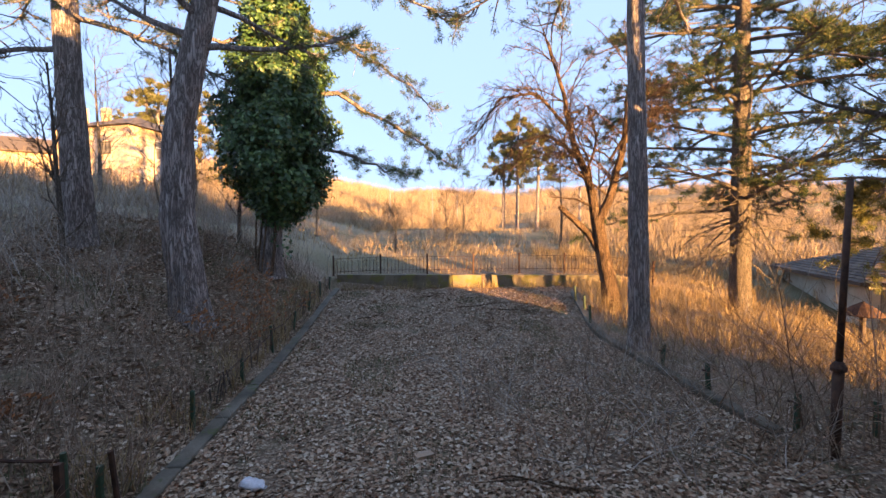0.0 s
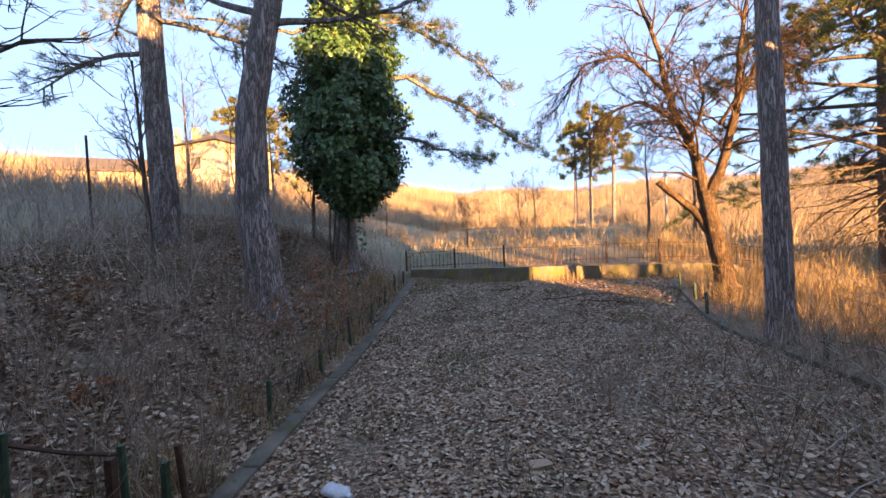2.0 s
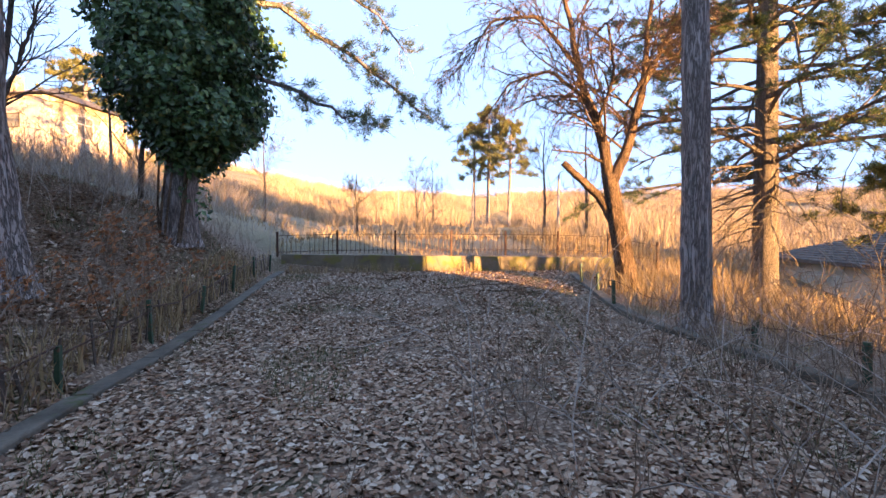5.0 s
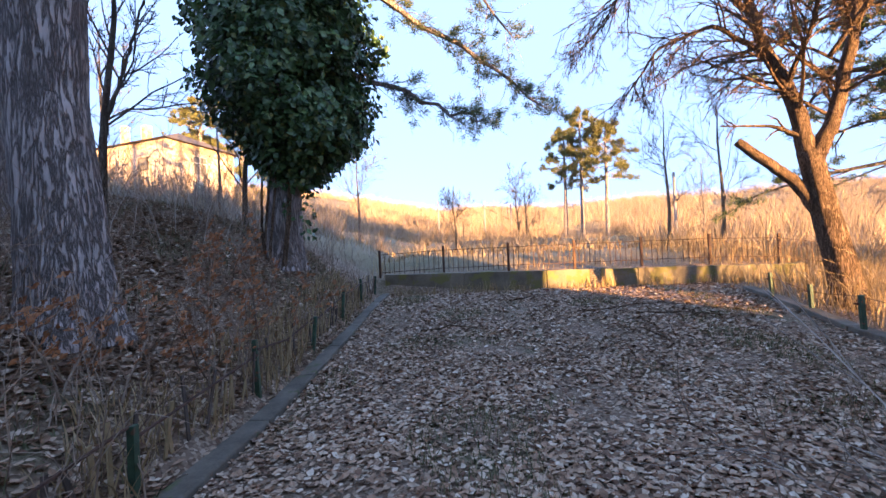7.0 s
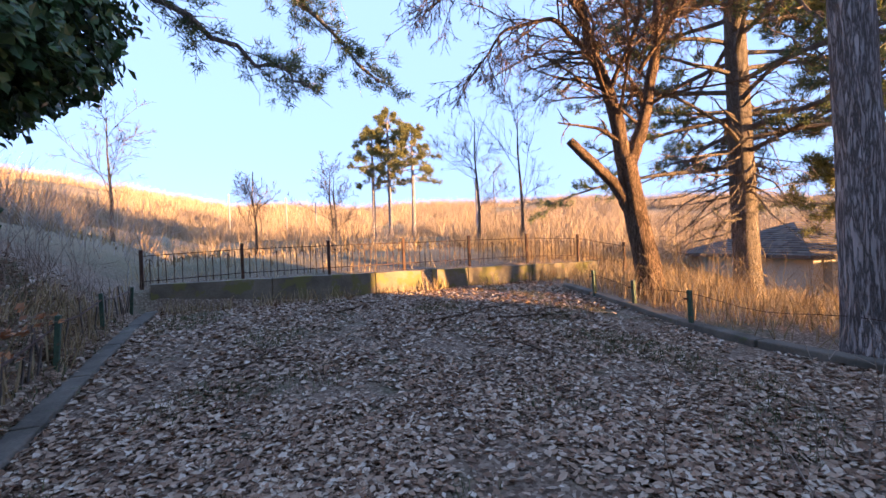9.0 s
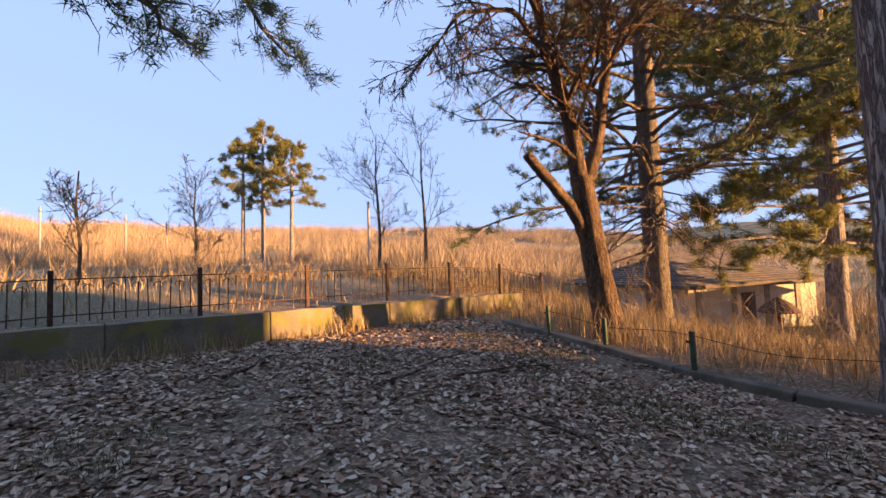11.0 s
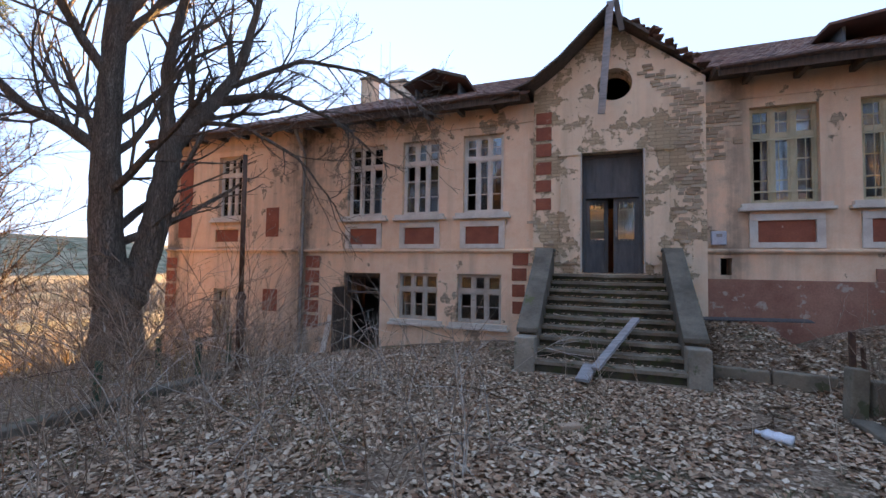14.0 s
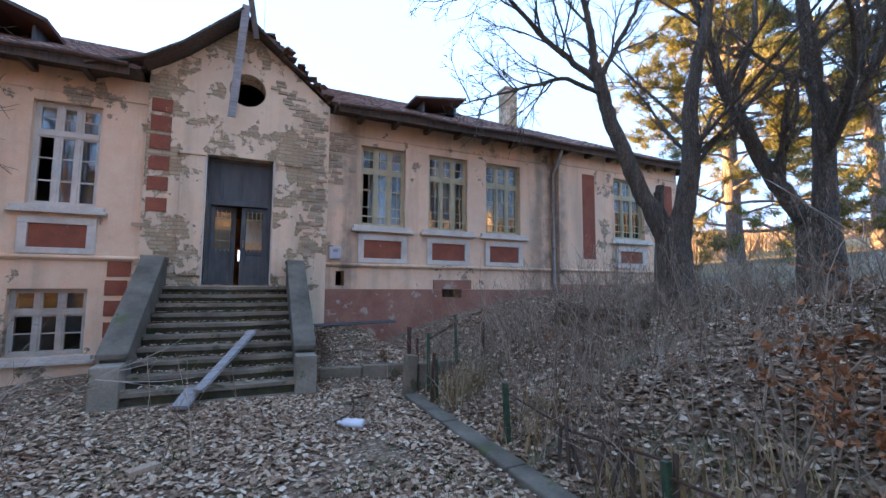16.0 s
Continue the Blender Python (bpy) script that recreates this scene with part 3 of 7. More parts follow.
def make_roof():
    """Hipped roof of weathered tiles over the long front."""
    ridge_y, ridge_z, over = -8.0, 9.9, 0.62
    y_e = WING + 0.35
    slope = (ridge_z - EAVE) / (y_e - ridge_y)
    x0, x1 = RIGHT_END - over, LEFT_END + over
    hip = 6.5
    g = Geo()
    rows, pitch, lap = 34, 0.26, 0.02
    cols = int((x1 - x0) / pitch)
    for i in range(rows):
        ya, yb = y_e + (ridge_y - y_e) * i / rows, y_e + (ridge_y - y_e) * (i + 1) / rows
        fa, fb = i / rows, (i + 1) / rows
        for c in range(cols):
            xa, xb = x0 + c * pitch, x0 + (c + 1) * pitch
            mid = (xa + xb) / 2
            if mid < x0 + hip * fa or mid > x1 - hip * fa or (abs(mid + 0.28) < 1.85 and ya > -0.6):
                continue
            j = 0.012 * random.uniform(-1, 1)
            za, zb = EAVE + slope * (y_e - ya) + 0.055 + j, EAVE + slope * (y_e - yb) + 0.03 + j
            g.add([(xa, ya, za), (mid, ya, za + 0.045), (xb, ya, za), (xa, yb, zb), (mid, yb, zb + 0.045), (xb, yb, zb), (xa, ya, za - 0.04), (xb, ya, za - 0.04)],
                  [(0, 1, 4, 3), (1, 2, 5, 4), (6, 7, 2, 1, 0)])
    roof = thing("roof", "weathered brown tile roof with sagging eaves and holes", "roof", kind="structure")
    tagged(part("tiles", g, TILE, roof), kind="stuff")
    g = Geo()
    a, b, c, d = (x0, y_e, EAVE), (x1, y_e, EAVE), (x1 - hip, ridge_y, ridge_z), (x0 + hip, ridge_y, ridge_z)
    e, f = (x1, BACK - over, EAVE), (x0, BACK - over, EAVE)
    y_in = FACE - THICK - 0.02
    z_in = EAVE + slope * (y_e - y_in)
    k_in = (y_e - y_in) / (y_e - ridge_y) * hip
    a2, b2 = (x0 + k_in, y_in, z_in), (x1 - k_in, y_in, z_in)
    g.add([a, b, c, d, e, f, a2, b2], [(6, 3, 2, 7), (1, 7, 2, 4), (2, 3, 5, 4), (3, 6, 0, 5)])
    for xa, xb, za_, zb_ in ((1.60, x1, 1.60, x1 - k_in), (x0, -2.12, x0 + k_in, -2.12)):
        g.add([(xa, y_e, EAVE), (xb, y_e, EAVE), (zb_, y_in, z_in), (za_, y_in, z_in), (xa, y_in, EAVE), (xb, y_in, EAVE)], [(0, 3, 2, 1), (0, 1, 5, 4), (0, 4, 3), (1, 2, 5)])
    g.add([(x1, y_in, EAVE), (x0, y_in, EAVE), e, f], [(0, 1, 3, 2)])
    part("decking", g, DARKWOOD, roof)
    g = Geo()
    g.tube([c, d], [0.09, 0.09], 8).tube([b, c], [0.08, 0.08], 8).tube([a, d], [0.08, 0.08], 8)
    part("ridge_tiles", g, TILE, roof)
    # boxed eaves and gutter on each side of the entrance gable
    for n_, (xa, xb) in (("gutter", (1.7, x1)), ("gutter", (x0, -2.15))):
        g = Geo()
        pts = [(xa + (xb - xa) * k / 14, y_e + 0.09, EAVE + 0.02 + 0.03 * math.sin(k * 1.7)) for k in range(15)]
        g.tube(pts, [0.05] * 15, 7)
        part("gutter", g, RUST, roof, "sagging rusted gutter")
        part("fascia", Geo().box(xa, xb, y_e - 0.02, y_e + 0.012, EAVE - 0.14, EAVE + 0.03), DARKWOOD, roof)
    g = Geo()
    x = x0 + 0.3
    while x < x1 - 0.2:
        if abs(x + 0.1) > 2.0:
            g.box(x - 0.05, x + 0.05, FACE + 0.02, y_e - 0.03, EAVE - 0.16, EAVE - 0.04)
        x += 0.85
    part("rafter_ends", g, DARKWOOD, roof)


make_roof()


def make_gable_roof():
    r = thing("gable_roof", "broken little roof over the entrance gable, right half collapsed", "roof", kind="structure")
    y0, y1 = 0.62, -3.6
    line = [(2.35, 5.62), (1.5, 5.92), (0.85, 6.38), (-0.15, 7.34)]
    g = Geo()
    for (xa, za), (xb, zb) in zip(line, line[1:]):
        g.add([(xa, y0, za), (xb, y0, zb), (xb, y1, zb), (xa, y1, za), (xa, y0, za - 0.09), (xb, y0, zb - 0.09), (xb, y1, zb - 0.09), (xa, y1, za - 0.09)],
              [(0, 1, 2, 3), (4, 7, 6, 5), (0, 4, 5, 1), (1, 5, 6, 2), (2, 6, 7, 3), (3, 7, 4, 0)])
    part("roof_slope", g, DARKWOOD, r)
    g = Geo()
    for (xa, za), (xb, zb) in zip(line, line[1:]):
        g.beam((xa, y0 + 0.02, za - 0.06), (xb, y0 + 0.02, zb - 0.06), 0.04, 0.13, (0, 1, 0))
    part("barge_board", g, DARKWOOD, r)
    right = [(-0.15, 7.34), (-0.95, 6.68), (-1.45, 6.34), (-2.2, 5.75)]
    g = Geo()
    for k, ((xa, za), (xb, zb)) in enumerate(zip(right, right[1:])):
        yy = (0.5, 0.30, 0.12)[k]
        g.add([(xa, yy, za), (xb, yy, zb), (xb, y1, zb), (xa, y1, za), (xa, yy, za - 0.07), (xb, yy, zb - 0.07), (xb, y1, zb - 0.07), (xa, y1, za - 0.07)],
              [(3, 2, 1, 0), (5, 6, 7, 4), (1, 5, 4, 0), (2, 6, 5, 1), (3, 7, 6, 2), (0, 4, 7, 3)])
    part("broken_slope", g, DARKWOOD, r, "splintered rotten roof boards")
    g = Geo()
    for i in range(26):
        f = random.uniform(0.25, 1.0)
        x, z = -0.15 - 2.0 * f, 7.34 - 1.58 * f + 0.03
        g.beam((x, random.uniform(-0.2, 0.35), z), (x - random.uniform(-0.08, 0.12), random.uniform(0.35, 0.6) - 0.25 * f, z + random.uniform(-0.05, 0.10)), 0.16, 0.03)
    tagged(part("loose_tiles", g, TILE, r), kind="stuff")
    b = thing("hanging_board", "long grey weathered board hanging from the gable peak", "board")
    part("board", Geo().beam((-0.20, 0.68, 7.36), (-0.02, 0.50, 5.02), 0.15, 0.035, (0, 1, 0)), GREYWOOD, b, bevel=0.004)
    b = thing("broken_spar", "short broken wooden spar at the gable peak", "spar")
    part("spar", Geo().beam((-0.21, 0.62, 7.95), (-0.42, 0.72, 6.65), 0.11, 0.05, (0, 1, 0)), DARKWOOD, b, bevel=0.004)


make_gable_roof()


def plate(parent, name, mat, x0, x1, z0, z1, y, proud, label="", bevel=0.006):
    return part(name, Geo().box(x0, x1, y, y + proud, z0, z1), mat, parent, label, bevel=bevel)


def make_trim():
    t = thing("trim", "string courses, painted panels and quoins of the old front", "trim", kind="structure")
    for x0, x1, y in ((1.47, 8.0, FACE), (-8.5, -2.03, FACE), (8.0, LEFT_END, WING), (RIGHT_END, -8.5, WING)):
        part("string_course", Geo().prism_x([(y - 0.02, 2.04), (y + 0.035, 2.05), (y + 0.075, 2.09), (y + 0.075, 2.12), (y + 0.02, 2.15), (y - 0.02, 2.15)], x0, x1), PEACH, t, "chipped moulded string course")
        part("upper_moulding", Geo().prism_x([(y - 0.02, 5.16), (y + 0.03, 5.17), (y + 0.03, 5.20), (y - 0.02, 5.21)], x0, x1), PEACH, t)
    # plinth on the high side
    part("plinth", pierced(-8.5, -2.03, 0.3, 1.54, [(-5.46, -4.92, 1.33, 1.56)], FACE + 0.04, 0.04), PLINTH, t, "washed-out red plinth")
    part("plinth", Geo().box(RIGHT_END, -8.5, WING + 0.003, WING + 0.04, 0.5, 1.70), PLINTH, t, "washed-out red plinth")
    plate(t, "vent_surround", PLINTH, -5.75, -4.68, 1.545, 1.78, FACE + 0.003, 0.04)
    # framed red panels under the windows
    for a, b in UP + UP_R:
        m = (a + b) / 2
        w = 0.56 if m > 0 else 0.60
        part("panel_frame", Geo().box(m - w, m + w, FACE + 0.003, FACE + 0.05, 2.70, 2.83).box(m - w, m + w, FACE + 0.003, FACE + 0.05, 2.16, 2.27)
             .box(m - w, m - w + 0.14, FACE + 0.003, FACE + 0.05, 2.27, 2.70).box(m + w - 0.14, m + w, FACE + 0.003, FACE + 0.05, 2.27, 2.70), WHITE, t, "chipped white panel frame", bevel=0.006)
        plate(t, "red_panel", RED, m - w + 0.142, m + w - 0.142, 2.272, 2.698, FACE + 0.003, 0.012, "faded oxide red panel")
    for m, w, y in ((10.69, 0.62, WING), (-11.26, 0.62, WING)):
        plate(t, "red_panel", RED, m - 0.45, m + 0.45, 2.36, 2.72, y + 0.003, 0.012)
        part("panel_frame", Geo().box(m - w, m + w, y + 0.003, y + 0.05, 2.73, 2.86).box(m - w, m + w, y + 0.003, y + 0.05, 2.2, 2.35)
             .box(m - w, m - 0.46, y + 0.003, y + 0.05, 2.35, 2.73).box(m + 0.46, m + w, y + 0.003, y + 0.05, 2.35, 2.73), WHITE if m < 0 else PEACH, t, bevel=0.006)
    for x0, x1, z0, z1, y in ((12.25, 12.82, 2.5, 5.05, WING), (8.75, 9.22, 2.5, 3.35, WING), (8.72, 9.25, 0.35, 0.98, WING), (-9.83, -9.36, 2.45, 4.98, WING), (-13.2, -12.75, 2.45, 4.98, WING)):
        plate(t, "red_panel", RED, x0, x1, z0, z1, y + 0.003, 0.012, "tall faded red panel")
    # red quoin blocks beside the entrance and on the corners
    for z in (5.04, 4.66, 4.28, 3.86, 3.46, 3.04):
        plate(t, "quoin", RED, 1.06, 1.41, z, z + random.uniform(0.26, 0.31), FACE + 0.084, 0.014)
    for z, x0, x1 in ((1.76, 1.58, 1.95), (1.40, 1.62, 1.97), (1.02, 1.66, 1.96), (0.62, 1.6, 1.95)):
        plate(t, "quoin", RED, x0, x1, z, z + 0.29, FACE + 0.003, 0.014)
    for z in (1.62, 1.2, 0.78, 0.36, -0.06):
        plate(t, "quoin", RED, 7.45, 7.92, z, z + 0.34, FACE + 0.003, 0.014)
        plate(t, "quoin", RED, 12.82, 13.28, z - 0.1, z + 0.24, WING + 0.003, 0.014)
    # pilaster strips and lintel of the entrance
    y = FACE + 0.083
    part("pilaster", Geo().box(0.42, 0.86, y, y + 0.045, 1.80, 4.42), OCHRE, t, bevel=0.008)
    part("pilaster", Geo().box(-1.36, -0.89, y, y + 0.045, 1.80, 4.42), OCHRE, t, bevel=0.008)
    part("pilaster_cap", Geo().box(0.40, 0.92, y, y + 0.075, 4.24, 4.31), OCHRE, t, bevel=0.008)
    part("pilaster_cap", Geo().box(-1.44, -0.88, y, y + 0.075, 4.22, 4.29), OCHRE, t, bevel=0.008)
    part("door_surround", Geo().box(0.39, 0.418, y - 0.2, y + 0.03, 1.62, 4.30).box(-0.888, -0.86, y - 0.2, y + 0.03, 1.62, 4.30), WHITE, t, "narrow white door surround", bevel=0.004)


make_trim()


def make_window(name, x0, x1, z0, z1, y, mat, label, sill, transom=0.70, grille=False, broken=(), ajar=False, lower_rows=3, upper_rows=2):
    """A timber casement in three lights with a transom, glazing bars and a sill."""
    w = thing(name, label, "window", kind="structure")
    d0, d1 = y - 0.20, y - 0.12
    fr = 0.055
    zt = z0 + (z1 - z0) * transom
    g = Geo().box(x0, x0 + fr, d0, d1, z0, z1).box(x1 - fr, x1, d0, d1, z0, z1).box(x0 + fr, x1 - fr, d0, d1, z1 - fr, z1).box(x0 + fr, x1 - fr, d0, d1, z0, z0 + fr)
    g.box(x0 + fr, x1 - fr, d0 + 0.002, d1 + 0.012, zt - 0.045, zt + 0.045)
    part("window_frame", g, mat, w, bevel=0.004)
    wd = (x1 - x0 - 2 * fr)
    cuts = [x0 + fr, x0 + fr + wd * 0.335, x0 + fr + wd * 0.665, x1 - fr]
    for k in (1, 2):
        part("mullion", Geo().box(cuts[k] - 0.035, cuts[k] + 0.035, d0 + 0.004, d1 + 0.006, z0 + fr, zt - 0.045).box(cuts[k] - 0.035, cuts[k] + 0.035, d0 + 0.004, d1 + 0.006, zt + 0.045, z1 - fr), mat, w, bevel=0.004)
    i = 0
    for za, zb, rows in ((z0 + fr, zt - 0.045, lower_rows), (zt + 0.045, z1 - fr, upper_rows)):
        for k in range(3):
            a, b = cuts[k] + (0.035 if k else 0), cuts[k + 1] - (0.035 if k < 2 else 0)
            s = 0.03
            g = Geo().box(a, a + s, d0 + 0.02, d1 - 0.012, za, zb).box(b - s, b, d0 + 0.02, d1 - 0.012, za, zb).box(a + s, b - s, d0 + 0.02, d1 - 0.012, za, za + s).box(a + s, b - s, d0 + 0.02, d1 - 0.012, zb - s, zb)
            for r in range(1, rows):
                zz = za + (zb - za) * r / rows
                g.box(a + s, b - s, d0 + 0.03, d1 - 0.02, zz - 0.012, zz + 0.012)
            sash = part("sash", g, mat, w)
            for r in range(rows):
                if i not in broken:
                    zz0, zz1 = za + (zb - za) * r / rows + 0.012, za + (zb - za) * (r + 1) / rows - 0.012
                    p = part("pane", Geo().box(a + s - 0.004, b - s + 0.004, d0 + 0.04, d0 + 0.044, zz0, zz1), GLASS, sash)
                    p.visible_shadow = False
                    p.rotation_euler = (0, 0, 0)
                i += 1
    if sill:
        part("window_sill", Geo().box(x0 - 0.20, x1 + 0.22, y - 0.12, y + 0.13, z0 - 0.15, z0 - 0.09).box(x0 - 0.15, x1 + 0.17, y - 0.12, y + 0.10, z0 - 0.09, z0 - 0.002), WHITE, w, "white stone sill", bevel=0.008)
    if grille:
        n = 8
        for k in range(n):
            x = x0 + 0.06 + (x1 - x0 - 0.12) * k / (n - 1)
            part("grille_bar", Geo().tube([(x, y - 0.06, z0 + 0.02), (x, y - 0.06, z1 - 0.5 if k % 2 else z1 - 0.04)], [0.008, 0.008], 5), CREAM, w)
        for zz in (z0 + 0.22, zt - 0.10):
            part("grille_bar", Geo().box(x0 + 0.01, x1 - 0.01, y - 0.052, y - 0.044, zz, zz + 0.03), CREAM, w)
    return w


for k, (a, b) in enumerate(UP):
    make_window(f"window_{k + 1}", a, b, 3.04, 4.98, FACE, WHITE, "white-painted three-light window with dirty cracked panes", True, broken=((2, 7), (5, 8), (8, 6, 7))[k])
for k, (a, b) in enumerate(UP_R):
    make_window(f"window_{k + 4}", a, b, 3.04, 4.98, FACE, CREAM, "yellowed three-light window behind iron bars", True, grille=True, broken=((6, 7, 8), (4,), ())[k])
for k, (a, b) in enumerate(LOW):
    make_window(f"window_{k + 7}", a, b, 0.34, 1.53, FACE, GRIMY, "low grimy white cellar window with dark panes", True, transom=0.64, broken=((3,), (0, 5))[k], lower_rows=2, upper_rows=1)
make_window("window_9", 10.22, 11.16, 3.1, 5.0, WING, WHITE, "pale three-light window in the end bay", True)
make_window("window_10", 10.5, 11.2, -0.55, 0.93, WING, GRIMY, "tall narrow barred cellar window", True, grille=True)
make_window("window_11", -11.9, -10.62, 3.1, 5.0, WING, CREAM, "yellowed window behind iron bars in the far bay", True, grille=True)


def make_curtains():
    for a, b, z0, z1 in ((5.56, 6.1, 3.15, 4.2), (2.5, 2.9, 3.6, 4.9), (-3.7, -3.1, 3.1, 4.4), (-5.55, -4.6, 3.12, 4.5), (-7.25, -6.3, 3.12, 4.9)):
        g = Geo()
        n = 24
        for k in range(n):
            x = a + (b - a) * k / (n - 1)
            g.v += [(x, -0.42 + 0.03 * math.sin(k * 1.3), z0), (x, -0.42 + 0.02 * math.sin(k * 1.3 + 0.4), z1)]
        g.f = [(2 * k, 2 * k + 2, 2 * k + 3, 2 * k + 1) for k in range(n - 1)]
        c = tagged(part("curtain", g, CURTAIN, None, smooth=True), "thin grimy white curtain hanging behind glass", "curtain", "curtains in the windows")
        so = c.modifiers.new("cloth", "SOLIDIFY")
        so.thickness = 0.004


make_curtains()


def make_entrance_door():
    d = thing("door_1", "faded blue-grey double door, half open, with barred glass and a boarded transom", "door", kind="structure")
    y = -0.18
    x0, x1, z0, z1 = -0.86, 0.39, 1.60, 4.30
    g = Geo().box(x0, x0 + 0.07, y - 0.05, y + 0.05, z0, z1).box(x1 - 0.07, x1, y - 0.05, y + 0.05, z0, z1).box(x0 + 0.07, x1 - 0.07, y - 0.05, y + 0.05, z1 - 0.07, z1).box(x0 + 0.07, x1 - 0.07, y - 0.052, y + 0.07, 3.30, 3.42)
    part("door_frame", g, BLUEGREY, d, bevel=0.005)
    part("transom_board", Geo().box(x0 + 0.07, x1 - 0.07, y - 0.02, y + 0.02, 3.42, z1 - 0.07), BLUEGREY, d)
    for x in (-0.60, -0.235, 0.13):
        part("transom_batten", Geo().box(x - 0.03, x + 0.03, y + 0.021, y + 0.045, 3.44, z1 - 0.09), BLUEGREY, d, bevel=0.004)
    w = 0.52

    def leaf(hinge, turn, side):
        m = pose(hinge, y, 0, 0, 0, turn)
        e = new("leaf")
        e.parent = d
        s = side

        def bx(g_, xa, xb, ya, yb, za, zb):
            xa, xb = sorted((s * xa, s * xb))
            return g_.box(xa, xb, ya, yb, za, zb)
        g_ = Geo()
        bx(g_, 0, 0.09, -0.025, 0.025, z0 + 0.01, 3.29)
        bx(g_, w - 0.09, w, -0.025, 0.025, z0 + 0.01, 3.29)
        bx(g_, 0.09, w - 0.09, -0.025, 0.025, z0 + 0.01, z0 + 0.16)
        bx(g_, 0.09, w - 0.09, -0.025, 0.025, 2.26, 2.38)
        bx(g_, 0.09, w - 0.09, -0.025, 0.025, 3.17, 3.29)
        lf = part("door_leaf", g_, BLUEGREY, d, bevel=0.004)
        lf.matrix_basis = m
        g_ = Geo()
        bx(g_, 0.09, w - 0.09, -0.012, 0.010, z0 + 0.16, 2.26)
        part("lower_panel", g_, BLUEGREY, lf)
        g_ = Geo()
        bx(g_, 0.09, w - 0.09, -0.004, 0.0, 2.38, 3.17)
        pn = part("pane", g_, GLASS, lf)
        pn.visible_shadow = False
        for k in range(4):
            xx = 0.13 + (w - 0.26) * k / 3
            part("bar", Geo().tube([(s * xx, 0.035, 2.34), (s * xx, 0.035, 3.20)], [0.008, 0.008], 5), CREAM, lf, "pale iron bar")
        for zz in (2.55, 2.80, 3.02):
            part("bar", Geo().box(min(s * 0.1, s * (w - 0.1)), max(s * 0.1, s * (w - 0.1)), 0.03, 0.04, zz, zz + 0.02), CREAM, lf)
        if side > 0:
            part("handle", Geo().box(s * (w - 0.075), s * (w - 0.045), 0.026, 0.05, 2.42, 2.58).tube([(s * (w - 0.06), 0.05, 2.5), (s * (w - 0.06), 0.08, 2.5), (s * (w - 0.17), 0.085, 2.5)], [0.009] * 3, 6), ZINC, lf, "worn metal handle")
        bpy.data.objects.remove(e)
    leaf(x0 + 0.07, -8, 1)
    leaf(x1 - 0.07, 24, -1)
    b = part("threshold", Geo().box(x0, x1, -0.38, FACE + 0.07, 1.585, 1.612), STONE_STEP, d, bevel=0.005)


make_entrance_door()


def make_stairs():
    s = thing("entrance_stairs", "broad mossy concrete entrance stairs strewn with leaves, edges worn", "stairs", kind="structure")
    n, top, bottom, y_top, tread = 10, 1.59, 0.04, 0.55, 0.275
    rise = (top - bottom) / n
    for k in range(n):
        z1 = top - k * rise
        ya = 0.13 if k == 0 else y_top + (k - 1) * tread - 0.02
        yb = y_top + k * tread
        g = Geo()
        m = 14
        top_pts = []
        for i in range(m + 1):
            x = -1.20 + 2.18 * i / m
            wear = 0.022 * noise.noise((x * 3, k * 5.0, 0)) - 0.02 * math.exp(-((x + 0.1) / 0.5) ** 2)
            top_pts.append((x, yb + wear, z1 + wear * 0.5))
        for (xa, fa, za), (xb, fb, zb) in zip(top_pts, top_pts[1:]):
            g.add([(xa, ya, z1), (xb, ya, z1), (xb, fb, zb), (xa, fa, za), (xa, fa, za - 0.055), (xb, fb, zb - 0.055), (xa, ya, z1 - 0.055), (xb, ya, z1 - 0.055)],
                  [(0, 1, 2, 3), (3, 2, 5, 4), (4, 5, 7, 6), (0, 6, 7, 1)])
        step = part("step", g, STONE_STEP, s)
        # moss colour taken darker, to add shade below the tread
        part("riser", Geo().box(-1.20, 0.98, yb - 0.14, yb - 0.055, z1 - rise - 0.03, z1 - 0.03), MOSS_SHADE, step, "mossy riser, coloured darker for the shade under the tread")
    part("stair_core", Geo().prism_x([(0.14, -0.3), (0.14, 1.40), (0.52, 1.40), (3.0, 0.0), (3.0, -0.3)], -1.19, 0.97), STONE_STEP, s)
    for xa, xb in ((0.985, 1.29), (-1.49, -1.205)):
        out = [(0.14, -0.4), (0.14, 2.06), (0.55, 2.06), (2.72, 0.62), (2.72, -0.4)]
        part("cheek_wall", Geo().prism_x(out, xa, xb), KERBSTONE, s, "sloping concrete side wall with grey coping", bevel=0.02)
        part("coping", Geo().prism_x([(0.14, 2.064), (0.14, 2.14), (0.60, 2.14), (2.80, 0.68), (2.80, 0.60), (0.56, 2.064)], xa - 0.03, xb + 0.03), KERBSTONE, s, bevel=0.015)
        part("pedestal", Geo().box(xa - 0.01, xb + 0.01, 2.724, 3.08, -0.3, 0.56), CONCRETE, s, "pale block at the foot", bevel=0.02)
    p = thing("fallen_plank", "grey weathered plank lying on the steps", "plank")
    part("plank", Geo().beam((-0.58, 2.15, 0.86), (0.05, 3.35, 0.22), 0.13, 0.05), GREYWOOD, p, bevel=0.004)
    p = thing("broken_board", "short broken grey board at the foot of the stairs", "board")
    part("board", Geo().beam((0.12, 3.05, 0.20), (0.22, 3.55, 0.08), 0.20, 0.05), GREYWOOD, p, bevel=0.004)


make_stairs()


